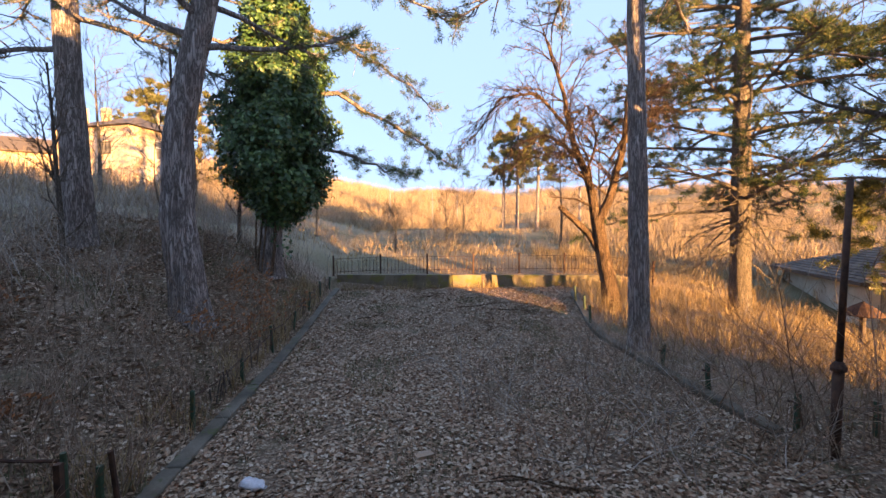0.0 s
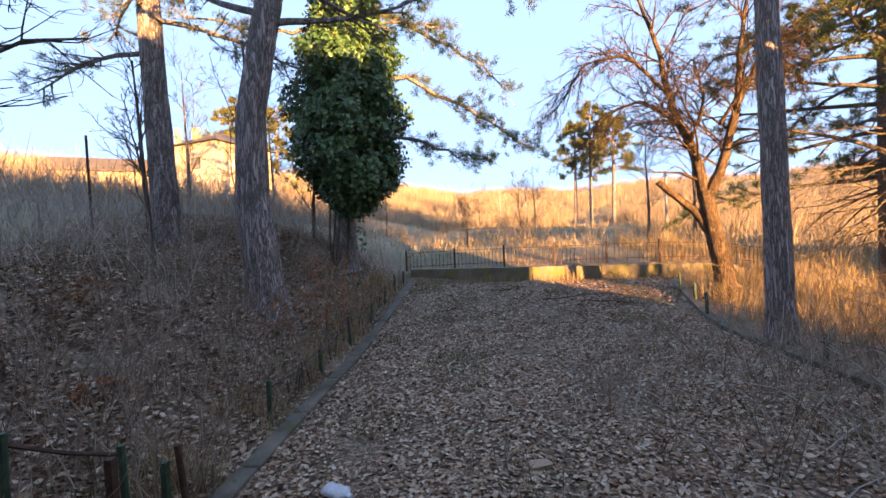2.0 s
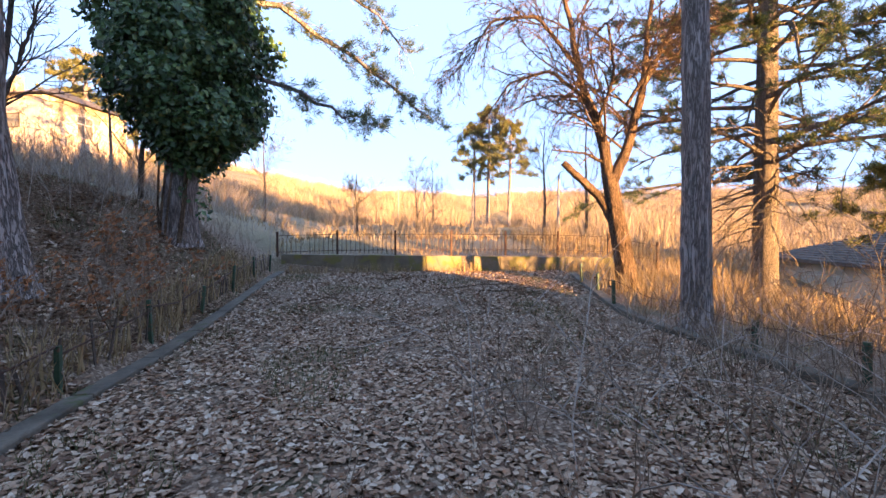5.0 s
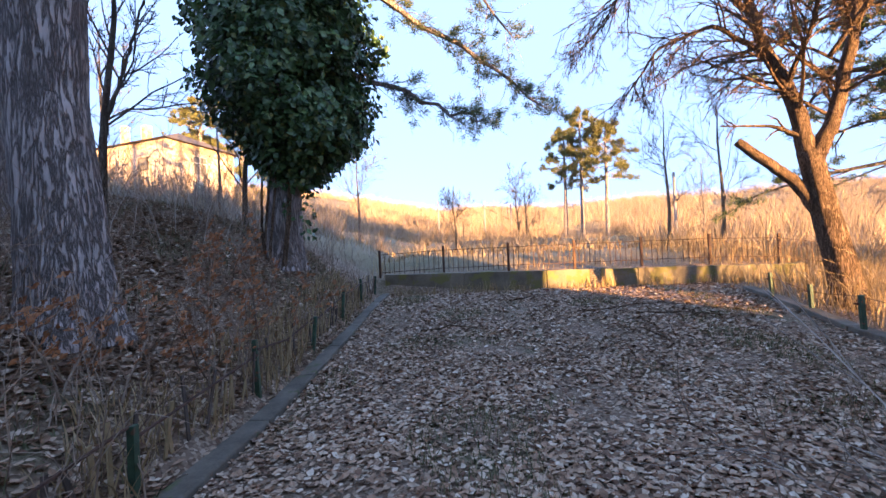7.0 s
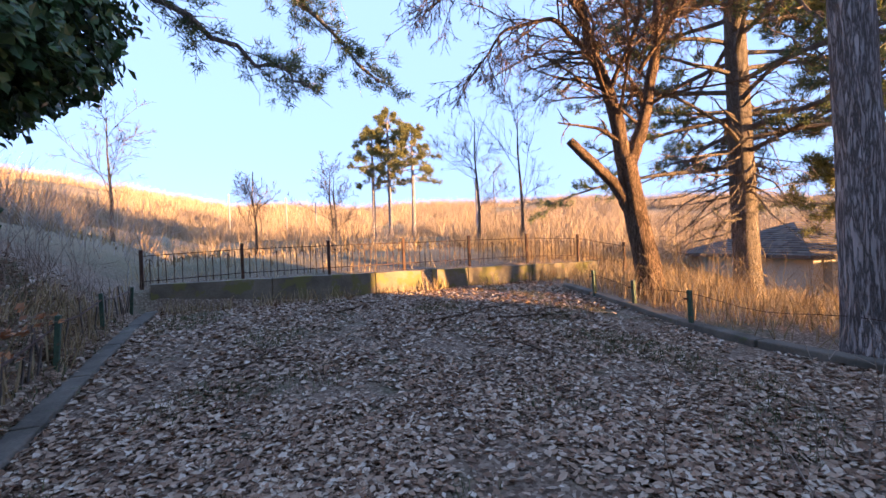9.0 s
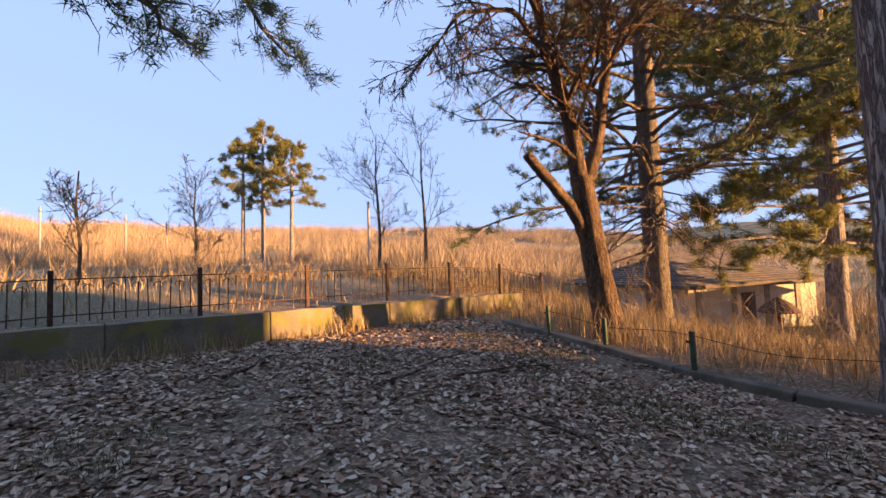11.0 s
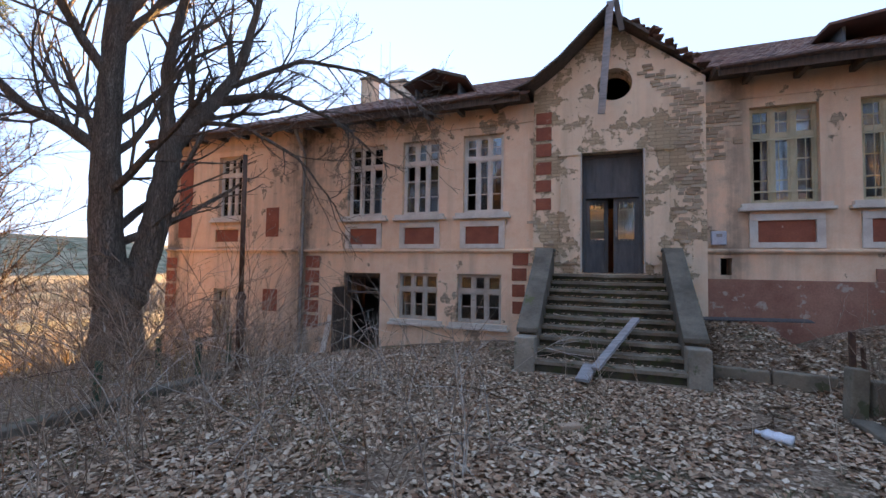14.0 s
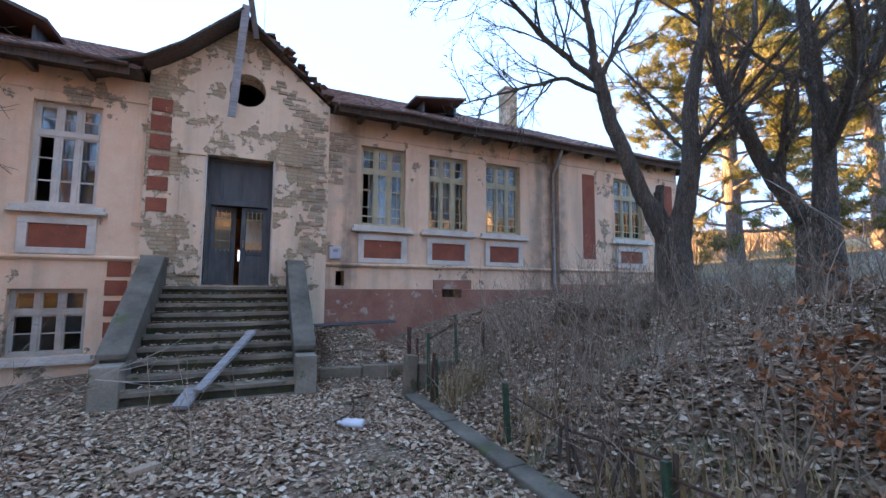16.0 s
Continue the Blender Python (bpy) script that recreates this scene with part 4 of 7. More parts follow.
def make_facade_details():
    # lower doorway with its open leaf
    d = thing("door_2", "open dark plank door of the lower doorway", "door", kind="structure")
    g = Geo().box(5.50, 5.57, -0.2, 0.0, -0.62, 1.5).box(6.55, 6.62, -0.2, 0.0, -0.62, 1.5).box(5.57, 6.55, -0.2, 0.0, 1.43, 1.5).box(5.57, 6.55, -0.2, -0.02, 0.95, 1.0)
    part("door_frame", g, DARKWOOD, d, bevel=0.004)
    leaf_ = part("door_leaf", Geo().box(0, 0.62, -0.02, 0.02, -0.58, 1.12), DARKWOOD, d)
    leaf_.matrix_basis = pose(6.62, 0.06, 0, 0, 0, 98)
    for z in (-0.3, 0.3, 0.9):
        part("batten", Geo().box(0.04, 0.58, 0.021, 0.045, z, z + 0.1), DARKWOOD, leaf_, bevel=0.004)
    b = thing("leaning_board", "pale board leaning beside the lower doorway", "board")
    part("board", Geo().beam((6.92, 0.55, -0.66), (6.86, 0.30, 0.35), 0.16, 0.03, (0, 1, 0)), WHITE, b, bevel=0.003)
    m = thing("meter_box", "small pale grey metal meter box on the wall", "meter box")
    part("box", Geo().box(-2.36, -2.10, FACE + 0.003, FACE + 0.10, 2.22, 2.50), STEELBOX, m, bevel=0.012)
    part("lid", Geo().box(-2.34, -2.12, FACE + 0.101, FACE + 0.112, 2.24, 2.48), STEELBOX, m, bevel=0.006)
    part("window", Geo().box(-2.28, -2.18, FACE + 0.113, FACE + 0.118, 2.38, 2.44), ZINC, m)
    for n_, x, y in (("downpipe", 8.02, FACE + 0.10), ("downpipe", -8.38, FACE + 0.10)):
        p = thing("downpipe", "dented zinc rainwater pipe on the wall", "downpipe", "downpipes")
        z0 = land(x, 0.4) + 0.05
        part("pipe", Geo().tube([(x, y + 0.42, EAVE - 0.02), (x, y + 0.40, EAVE - 0.2), (x, y, EAVE - 0.75), (x, y, 3.0), (x, y + 0.01, z0 + 0.2), (x, y + 0.12, z0)], [0.05] * 6, 10), ZINC, p, smooth=True)
        for z in (1.2, 3.0, 4.4):
            part("bracket", Geo().lathe([(0.056, z), (0.064, z), (0.064, z + 0.03), (0.056, z + 0.03)], (x, y), 10), ZINC, p)
    # dormers
    for x, w in ((4.6, 0.72), (-5.5, 0.55)):
        d = thing("dormer", "decayed roof dormer with a dark open front", "dormer", "dormers on the roof")
        yf, yb, zb, zt = -1.5, -4.2, 6.55, 7.10
        part("cheek", Geo().prism_x([(yf, zb), (yf, zt), (yb + 0.8, zt)], x - w, x - w + 0.06), BLUEGREY, d)
        part("cheek", Geo().prism_x([(yf, zb), (yf, zt), (yb + 0.8, zt)], x + w - 0.06, x + w), BLUEGREY, d)
        if x > 0:
            g = Geo().beam((x - w - 0.25, yf + 0.3, zt), (x, yf + 0.3, zt + 0.36), 0.06, 0.07, (0, 1, 0)).beam((x + w + 0.25, yf + 0.3, zt), (x, yf + 0.3, zt + 0.36), 0.06, 0.07, (0, 1, 0))
            part("barge_board", g, DARKWOOD, d)
            g = Geo().add([(x - w - 0.25, yf + 0.3, zt), (x, yf + 0.3, zt + 0.36), (x, yb, zt + 0.36), (x - w - 0.25, yb, zt), (x + w + 0.25, yf + 0.3, zt), (x + w + 0.25, yb, zt)], [(0, 1, 2, 3), (1, 4, 5, 2)])
        else:
            g = Geo().add([(x - w - 0.2, yf + 0.3, zt + 0.16), (x + w + 0.3, yf + 0.2, zt - 0.02), (x + w + 0.3, yb, zt + 0.12), (x - w - 0.2, yb, zt + 0.16)], [(0, 1, 2, 3)])
        r = part("dormer_roof", g, TILE, d)
        r.modifiers.new("thick", "SOLIDIFY").thickness = 0.06
        part("sill", Geo().box(x - w, x + w, yf - 0.02, yf + 0.06, zb - 0.02, zb + 0.06), DARKWOOD, d)
    for x, y, z0, z1, w in ((9.0, -5.0, 7.6, 9.35, 0.28), (7.7, -5.2, 8.0, 9.1, 0.34), (-9.55, -4.0, 7.2, 9.35, 0.27)):
        c = thing("chimney", "old brick chimney with patchy plaster", "chimney", "chimneys on the roof")
        part("shaft", Geo().box(x - w, x + w, y - w, y + w, z0, z1), OCHRE, c, bevel=0.02)
        part("cap", Geo().box(x - w - 0.05, x + w + 0.05, y - w - 0.05, y + w + 0.05, z1 + 0.002, z1 + 0.10), BRICK, c, bevel=0.015)
    a = thing("roof_aerial", "thin bent wire aerial on the roof", "aerial")
    part("mast", Geo().tube([(-0.55, -2.5, 7.0), (-0.55, -2.5, 9.6)], [0.012, 0.006], 5), ZINC, a)
    for x in (6.9, 7.3):
        a = thing("roof_aerial", "thin bent wire aerial on the roof", "aerial", "aerials")
        part("mast", Geo().tube([(x + 0.9, -4.5, 7.8), (x + 0.95, -4.5, 10.6)], [0.012, 0.006], 5), ZINC, a)


make_facade_details()


# ---------- yard walls, kerbs, fences ----------
def make_yard_wall():
    w = thing("yard_wall", "low lichen-stained concrete yard wall with a gap", "wall", kind="structure")
    spans = [(-2.75, -0.4), (-0.385, 2.0), (2.015, 3.24), (3.68, 4.6), (4.615, 6.7), (6.715, 9.2)]
    for xa, xb in spans:
        g = Geo()
        n = 10
        ring = []
        for i in range(n + 1):
            x = xa + (xb - xa) * i / n
            yy = 18.05 - 0.09 * (x + 2.75) / 2 + 0.015 * noise.noise((x * 2, 1, 0))
            zt = 1.0 - 0.012 * x + 0.02 * noise.noise((x * 1.7, 5, 0))
            ring.append([(x, yy - 0.14, 0.2), (x, yy - 0.14, zt), (x, yy + 0.16, zt), (x, yy + 0.16, 0.2)])
        for r in ring:
            g.v.extend(r)
        for i in range(n):
            for k in range(3):
                a = i * 4 + k
                g.f.append((a, a + 4, a + 5, a + 1))
        g.f += [(3, 2, 1, 0), (n * 4, n * 4 + 1, n * 4 + 2, n * 4 + 3)]
        part("wall_section", g, OLDWALL, w, bevel=0.012)
    yy = 18.05 - 0.09 * 6.2 / 2 + 0.16
    for xa, xb, ya, yb, top in ((3.06, 3.235, yy, yy + 0.8, 0.97), (3.685, 3.86, yy, yy + 0.8, 0.96), (3.06, 3.86, yy + 0.802, yy + 0.95, 1.0)):
        # dark colour stands for the shade inside the gap
        part("recess_side", Geo().box(xa, xb, ya + 0.003, yb, 0.2, top), MOSS_SHADE, w, bevel=0.01)


make_yard_wall()


def make_kerbs():
    k = thing("kerb", "mossy concrete kerb along the yard", "kerb", kind="structure")
    y = 3.95
    while y < 17.8:
        y2 = min(y + 1.35, 17.85)
        dx = 0.03 * noise.noise((y, 0, 0))
        za, zb = land(KERB_X + 0.3, y), land(KERB_X + 0.3, y2)
        g = Geo().beam((KERB_X - 0.10 + dx, y, za - 0.08), (KERB_X - 0.10 - dx, y2 - 0.015, zb - 0.08), 0.22, 0.30)
        part("kerb_stone", g, KERBSTONE, k, bevel=0.02)
        y = y2
    k = thing("kerb", "low mossy concrete kerb on the sunny side of the yard", "kerb", kind="structure")
    y = 5.4
    while y < 15.6:
        y2 = y + 1.3
        za, zb = land(kerb_right(y) - 0.4, y), land(kerb_right(y2) - 0.4, y2)
        part("kerb_stone", Geo().beam((kerb_right(y), y, za), (kerb_right(y2 - 0.015), y2 - 0.015, zb), 0.22, 0.22), KERBSTONE, k, bevel=0.02)
        y = y2


make_kerbs()


def make_left_fence():
    f = thing("low_fence", "broken low fence of green iron posts and dry slats", "fence")
    y = 4.4
    while y < 17.6:
        z = land(-2.95, y)
        h = random.uniform(0.42, 0.60)
        part("post", Geo().beam((-2.92, y, z - 0.1), (-2.92 + random.uniform(-0.06, 0.06), y + random.uniform(-0.05, 0.05), z + h), 0.05, 0.05, (0, 1, 0)), GREENPAINT, f, bevel=0.004)
        if 5.5 < y < 15.4:
            part("rail", Geo().tube([(-2.92, y, z + h - 0.1), (-2.94, y + 0.9, land(-2.95, y + 0.9) + 0.36), (-2.92, y + 1.8, land(-2.95, y + 1.8) + 0.42)], [0.012] * 3, 5), RUST, f)
        y += 1.8
    y = 6.9
    while y < 17.2:
        z = land(-2.97, y)
        if random.random() < 0.78:
            h = random.uniform(0.30, 0.54)
            part("slat", Geo().beam((-2.97, y, z - 0.03), (-2.97 + random.uniform(-0.09, 0.09), y + random.uniform(-0.10, 0.10), z + h), 0.035, 0.012, (1, 0, 0)), STRAW if random.random() < 0.6 else DARKWOOD, f)
        y += random.uniform(0.08, 0.16)


make_left_fence()


def make_rail_fence():
    f = thing("iron_fence", "rusty iron railing with hoop tops above the yard wall", "fence")
    y = 18.55

    def at(x):
        return y - 0.045 * (x + 2.75), land(x, y + 0.1)
    for i in range(8):
        x = -3.0 + 2.0 * i
        yy, z = at(x)
        part("post", Geo().box(x - 0.035, x + 0.035, yy - 0.035, yy + 0.035, z - 0.2, z + 0.86), RUST, f, bevel=0.006)
        if i < 7:
            y2, z2 = at(x + 2.0)
            for h in (0.16, 0.72):
                part("rail", Geo().beam((x + 0.036, yy, z + h), (x + 1.964, y2, z2 + h), 0.03, 0.018), RUST, f)
            n = 13
            for k in range(1, n):
                u = k / n
                bx, by, bz = x + 2.0 * u, yy + (y2 - yy) * u, z + (z2 - z) * u
                if random.random() < 0.07:
                    continue
                lean = random.uniform(-0.02, 0.02)
                part("bar", Geo().tube([(bx, by - 0.012, bz + 0.05), (bx + lean, by - 0.012, bz + 0.70 - 0.05 * (k % 2))], [0.010, 0.010], 5), RUST, f)
            for k in range(0, n - 1, 2):
                u = (k + 0.9) / n
                bx, by, bz = x + 2.0 * u, yy - 0.02 + (y2 - yy) * u, z + (z2 - z) * u
                part("hoop", Geo().tube([(bx + 0.07 * math.cos(a), by, bz + 0.56 + 0.07 * math.sin(a)) for a in [math.pi * j / 6 for j in range(7)]], [0.008] * 7, 4), RUST, f)


make_rail_fence()


def make_right_posts():
    for x, y, h in ((5.28, 11.65, 0.62), (5.75, 13.1, 0.55), (5.95, 14.3, 0.60), (5.25, 6.9, 0.55), (5.45, 5.45, 0.58), (5.9, 4.5, 0.62), (6.5, 5.3, 0.5), (5.3, 8.3, 0.5)):
        z = land(x, y)
        p = thing("fence_post", "short green iron fence post with a stub of rail", "post", "posts along the kerb")
        part("post", Geo().beam((x, y, z - 0.1), (x + random.uniform(-0.04, 0.04), y, z + h), 0.06, 0.06, (0, 1, 0)), GREENPAINT, p, bevel=0.005)
        part("stub", Geo().beam((x, y, z + h - 0.14), (x - 0.10, y + 0.04, z + h - 0.13), 0.03, 0.03), RUST, p)
    w = thing("fence_wire", "thin slack rusty wire between the posts", "wire")
    pts = []
    for i in range(31):
        y = 4.5 + 9.8 * i / 30
        x = 5.9 - 0.62 * sm((y - 4.5) / 2.4) + 0.11 * max(0, y - 9)
        pts.append((x, y, land(x, y) + 0.46 + 0.05 * math.sin(i * 0.9)))
    part("wire", Geo().tube(pts, [0.006] * 31, 4), RUST, w)


make_right_posts()


def make_pole():
    z = land(5.35, 4.82)
    p = thing("rusty_pole", "tall rusty iron pole with a thicker foot and a collar", "pole")
    part("shaft", Geo().tube([(5.35, 4.82, z + 1.1), (5.39, 4.80, z + 3.45)], [0.038, 0.034], 12), RUST, p, smooth=True)
    part("foot", Geo().tube([(5.33, 4.82, z - 0.2), (5.35, 4.82, z + 1.14)], [0.060, 0.056], 12), RUST, p, smooth=True)
    part("collar", Geo().lathe([(0.04, z + 1.10), (0.08, z + 1.11), (0.085, z + 1.15), (0.05, z + 1.22), (0.038, z + 1.23)], (5.35, 4.82), 12), RUST, p)


make_pole()


def make_small_things():
    z = land(-1.62, 4.75)
    b = thing("plastic_bottle", "crushed milky plastic bottle on the dead leaves", "bottle")
    body = part("body", Geo().lathe([(0.0, 0), (0.055, 0.005), (0.06, 0.03), (0.052, 0.10), (0.062, 0.14), (0.05, 0.20), (0.06, 0.26), (0.03, 0.32), (0.018, 0.335), (0.018, 0.36)], (0, 0), 14), PLASTIC, b, smooth=True)
    part("cap", Geo().lathe([(0.0, 0.385), (0.021, 0.385), (0.021, 0.36), (0.0, 0.36)], (0, 0), 12), PLASTIC, body)
    b.matrix_basis = pose(-1.78, 4.95, z + 0.045, 88, 0, 62) @ Matrix.Diagonal((1.5, 0.85, 0.8, 1))
    s = thing("fallen_brick", "pale half-buried brick in the leaves", "brick")
    part("brick", Geo().box(-0.12, 0.12, -0.06, 0.06, -0.03, 0.05), BRICK, s, bevel=0.008)
    s.matrix_basis = pose(0.25, 5.35, land(0.25, 5.35) + 0.01, 4, 3, 25)
    # retaining slabs and post between the stairs and the kerb
    f = thing("old_railing", "bent green iron railing at the corner of the kerb", "railing")
    posts = ((-2.95, 4.05, 0.85), (-3.55, 3.75, 0.8), (-2.80, 4.5, 0.7), (-3.9, 3.95, 0.55), (-3.1, 3.2, 0.6))
    for x, y, h in posts:
        zz = land(x, y)
        part("post", Geo().tube([(x, y, zz - 0.1), (x + random.uniform(-0.06, 0.06), y + random.uniform(-0.05, 0.05), zz + h)], [0.026, 0.026], 8), GREENPAINT if h > 0.76 else RUST, f)
    for (xa, ya, ha), (xb, yb, hb) in ((posts[0], posts[1]),):
        for k in (0.9,):
            part("rail", Geo().tube([(xa, ya, land(xa, ya) + ha * k), ((xa + xb) / 2, (ya + yb) / 2, land((xa + xb) / 2, (ya + yb) / 2) + ha * k - 0.05), (xb, yb, land(xb, yb) + hb * k)], [0.016] * 3, 6), RUST, f)
    g = thing("concrete_post", "leaning concrete gate post at the kerb", "post")
    part("post", Geo().beam((-2.72, 3.82, -0.1), (-2.76, 3.80, 0.60), 0.17, 0.19, (0, 1, 0)), STONE_STEP, g, bevel=0.02)
    part("angle_iron", Geo().box(-2.78, -2.73, 3.70, 3.75, 0.3, 1.0), RUST, g)
    lw = thing("garden_edging", "low mossy concrete edging between stairs and kerb", "edging", kind="structure")
    for (xa, ya), (xb, yb), top in (((-1.62, 2.50), (-2.30, 2.60), 0.26), ((-2.32, 2.60), (-3.02, 2.74), 0.28), ((-2.86, 3.80), (-3.62, 3.66), 0.38)):
        za = min(land(xa, ya), land(xb, yb)) - 0.15
        mid = (za + max(top, max(land(xa, ya), land(xb, yb)) + 0.07)) / 2
        high = 2 * (mid - za)
        part("edging_block", Geo().beam((xa, ya, mid), (xb, yb, mid), 0.14, high), STONE_STEP, lw, bevel=0.02)
    p = thing("rusted_sheet", "narrow sheet of bluish metal lying by the wall", "sheet")
    zz = land(-3.0, 0.7)
    part("sheet", Geo().box(-3.5, -1.75, 0.55, 0.80, 0, 0.02), BLUEGREY, p)
    p.location = (0, 0, land(-2.4, 0.7) + 0.08)
    p.rotation_euler = (radians(-6), radians(1.5), 0)
    # log and stump pieces
    for x, y, r, h, tilt in ((-5.35, 4.7, 0.20, 0.50, 74), (-5.75, 5.5, 0.13, 0.75, 84)):
        zz = land(x, y)
        t = thing("log", "dark rotting length of log among the canes", "log", "logs in the thicket")
        prof = [(0.0, 0), (r * 0.96, 0.0), (r * 1.04, 0.04), (r, h * 0.5), (r * 0.98, h - 0.03), (r * 0.9, h), (0.0, h)]
        part("log_body", Geo().lathe(prof, (0, 0), 14), BROWN_BARK, t)
        t.matrix_basis = pose(x, y, zz + r * 0.9, tilt, 0, 50)
    for k, (x, y, L, a) in enumerate(((2.9, 14.2, 2.2, 12), (3.6, 13.4, 1.6, -20), (1.2, 15.9, 1.5, 35), (2.4, 11.8, 1.1, 70), (-0.9, 13.0, 1.0, 10), (-1.8, 4.2, 1.4, 60), (1.5, 4.6, 1.2, 160))):
        s = thing("fallen_branch", "bare fallen branch lying on dead leaves", "branch", "fallen branches")
        c, d = math.cos(radians(a)), math.sin(radians(a))
        pts = [(x + c * L * (u - 0.5) + 0.08 * math.sin(u * 7), y + d * L * (u - 0.5) + 0.06 * math.cos(u * 9), land(x + c * L * (u - 0.5), y + d * L * (u - 0.5)) + 0.03 + 0.05 * math.sin(u * 3.1) ** 2) for u in [i / 9 for i in range(10)]]
        part("stem", Geo().tube(pts, [0.022 - 0.0018 * i for i in range(10)], 5), BROWN_BARK, s)
        q = pts[5]
        part("fork", Geo().tube([q, (q[0] + 0.25 * c - 0.2 * d, q[1] + 0.25 * d + 0.2 * c, q[2] + 0.06), (q[0] + 0.55 * c - 0.3 * d, q[1] + 0.55 * d + 0.3 * c, q[2] + 0.05)], [0.012, 0.009, 0.004], 4), BROWN_BARK, s)


make_small_things()


# ---------- trees ----------
def wobble(rng, p, d, length, n, bend=0.12, pull=(0, 0, 0.0)):
    pts = [Vector(p)]
    d = Vector(d).normalized()
    step = length / n
    for _ in range(n):
        d = (d + Vector((rng.gauss(0, bend), rng.gauss(0, bend), rng.gauss(0, bend))) + Vector(pull)).normalized()
        pts.append(pts[-1] + d * step)
    return pts


def along(pts, u):
    s = u * (len(pts) - 1)
    i = min(int(s), len(pts) - 2)
    return pts[i].lerp(pts[i + 1], s - i), (pts[i + 1] - pts[i]).normalized()


def side_dir(rng, d, angle):
    o = d.orthogonal().normalized()
    o.rotate(Matrix.Rotation(rng.uniform(0, 2 * math.pi), 3, d))
    return (d * math.cos(angle) + o * math.sin(angle)).normalized()


def grow(g, rng, pts, r0, level, counts, ratio=0.55, angle=0.75, pull=(0, 0, 0.05), bend=0.14, thin=0.004):
    """Twigs on twigs along a limb."""
    if level >= len(counts):
        return
    length = sum((b - a).length for a, b in zip(pts, pts[1:]))
    for _ in range(counts[level]):
        u = rng.uniform(0.15, 1.0)
        p, d = along(pts, u)
        L = length * ratio * rng.uniform(0.5, 1.15) * (1.1 - 0.55 * u)
        q = wobble(rng, p, side_dir(rng, d, angle * rng.uniform(0.6, 1.3)), L, 5 if level == 0 else 4, bend, pull)
        r = max(thin, r0 * 0.42 * (1.1 - 0.6 * u))
        g.tube(q, [r * (1 - 0.75 * i / (len(q) - 1)) + thin * 0.5 for i in range(len(q))], 5 if level == 0 else 3, cap=False)
        grow(g, rng, q, r, level + 1, counts, ratio, angle, pull, bend, thin)


def trunk_geo(pts, radii, n=28, relief=0.0, rows=90, flare=0.35):
    """A round trunk along pts, its bark raised in long plates."""
    pts = [Vector(p) for p in pts]
    g = Geo()
    for i in range(rows + 1):
        u = i / rows
        p, d = along(pts, u)
        s = u * (len(radii) - 1)
        k = min(int(s), len(radii) - 2)
        r = radii[k] + (radii[k + 1] - radii[k]) * (s - k)
        h = (p.z - pts[0].z)
        r *= 1 + flare * math.exp(-h / 0.35)
        for j in range(n):
            a = 2 * math.pi * j / n
            rr = r
            if relief:
                rr += relief * noise.noise((math.cos(a) * 3.2 * r / 0.3, math.sin(a) * 3.2 * r / 0.3, h * 0.9)) + 0.7 * relief * abs(noise.noise((math.cos(a) * 9, math.sin(a) * 9, h * 2.6)))
            rr *= 1 + 0.10 * math.exp(-h / 0.3) * math.sin(a * 5 + 1)
            g.v.append((p.x + rr * math.cos(a), p.y + rr * math.sin(a), p.z))
    for i in range(rows):
        for j in range(n):
            a, b = i * n + j, i * n + (j + 1) % n
            g.f.append((a, b, b + n, a + n))
    g.f.append(tuple(range(rows * n, rows * n + n)))
    return g


def needle_tufts(centres, dirs, count, length, width, seed):
    """Sprays of thin needles, one triangle each."""
    rs = np.random.RandomState(seed)
    c = np.repeat(np.array(centres, float), count, axis=0)
    d = np.repeat(np.array(dirs, float), count, axis=0)
    v = rs.normal(size=c.shape) + d * 1.1
    v /= np.linalg.norm(v, axis=1, keepdims=True)
    side = np.cross(v, rs.normal(size=c.shape))
    side /= np.linalg.norm(side, axis=1, keepdims=True)
    L = (length * rs.uniform(0.6, 1.2, len(c)))[:, None]
    c = c + rs.normal(size=c.shape) * length * 0.28
    a, b, e = c - side * width, c + side * width, c + v * L
    vs = np.stack([a, b, e], axis=1).reshape(-1, 3)
    g = Geo()
    g.v = vs.tolist()
    g.f = np.arange(len(vs)).reshape(-1, 3).tolist()
    return g


def pine_limb(g, rng, tufts, p, d, length, r, sub=7, droop=-0.03, dense=4, spread=0.5):
    pts = wobble(rng, p, d, length, 7, 0.09, (0, 0, droop))
    g.tube(pts, [r * (1 - 0.8 * i / 7) + 0.006 for i in range(8)], 6, cap=False)
    for _ in range(sub):
        u = rng.uniform(0.3, 1.0)
        q, dd = along(pts, u)
        sd = side_dir(rng, dd, rng.uniform(0.5, 1.1))
        sd.z *= 0.55
        s = wobble(rng, q, sd, length * spread * rng.uniform(0.35, 0.9) * (1.15 - 0.5 * u), 4, 0.16, (0, 0, 0.03))
        g.tube(s, [max(0.006, r * 0.35) * (1 - 0.2 * i) + 0.004 for i in range(5)], 4, cap=False)
        for k in range(dense):
            t, td = along(s, rng.uniform(0.35, 1.0))
            off = Vector((rng.gauss(0, 0.10), rng.gauss(0, 0.10), rng.gauss(0, 0.06)))
            tufts.append((t + off, (td + Vector((0, 0, 0.5))).normalized()))
    t, td = along(pts, 1.0)
    tufts.append((t, td))


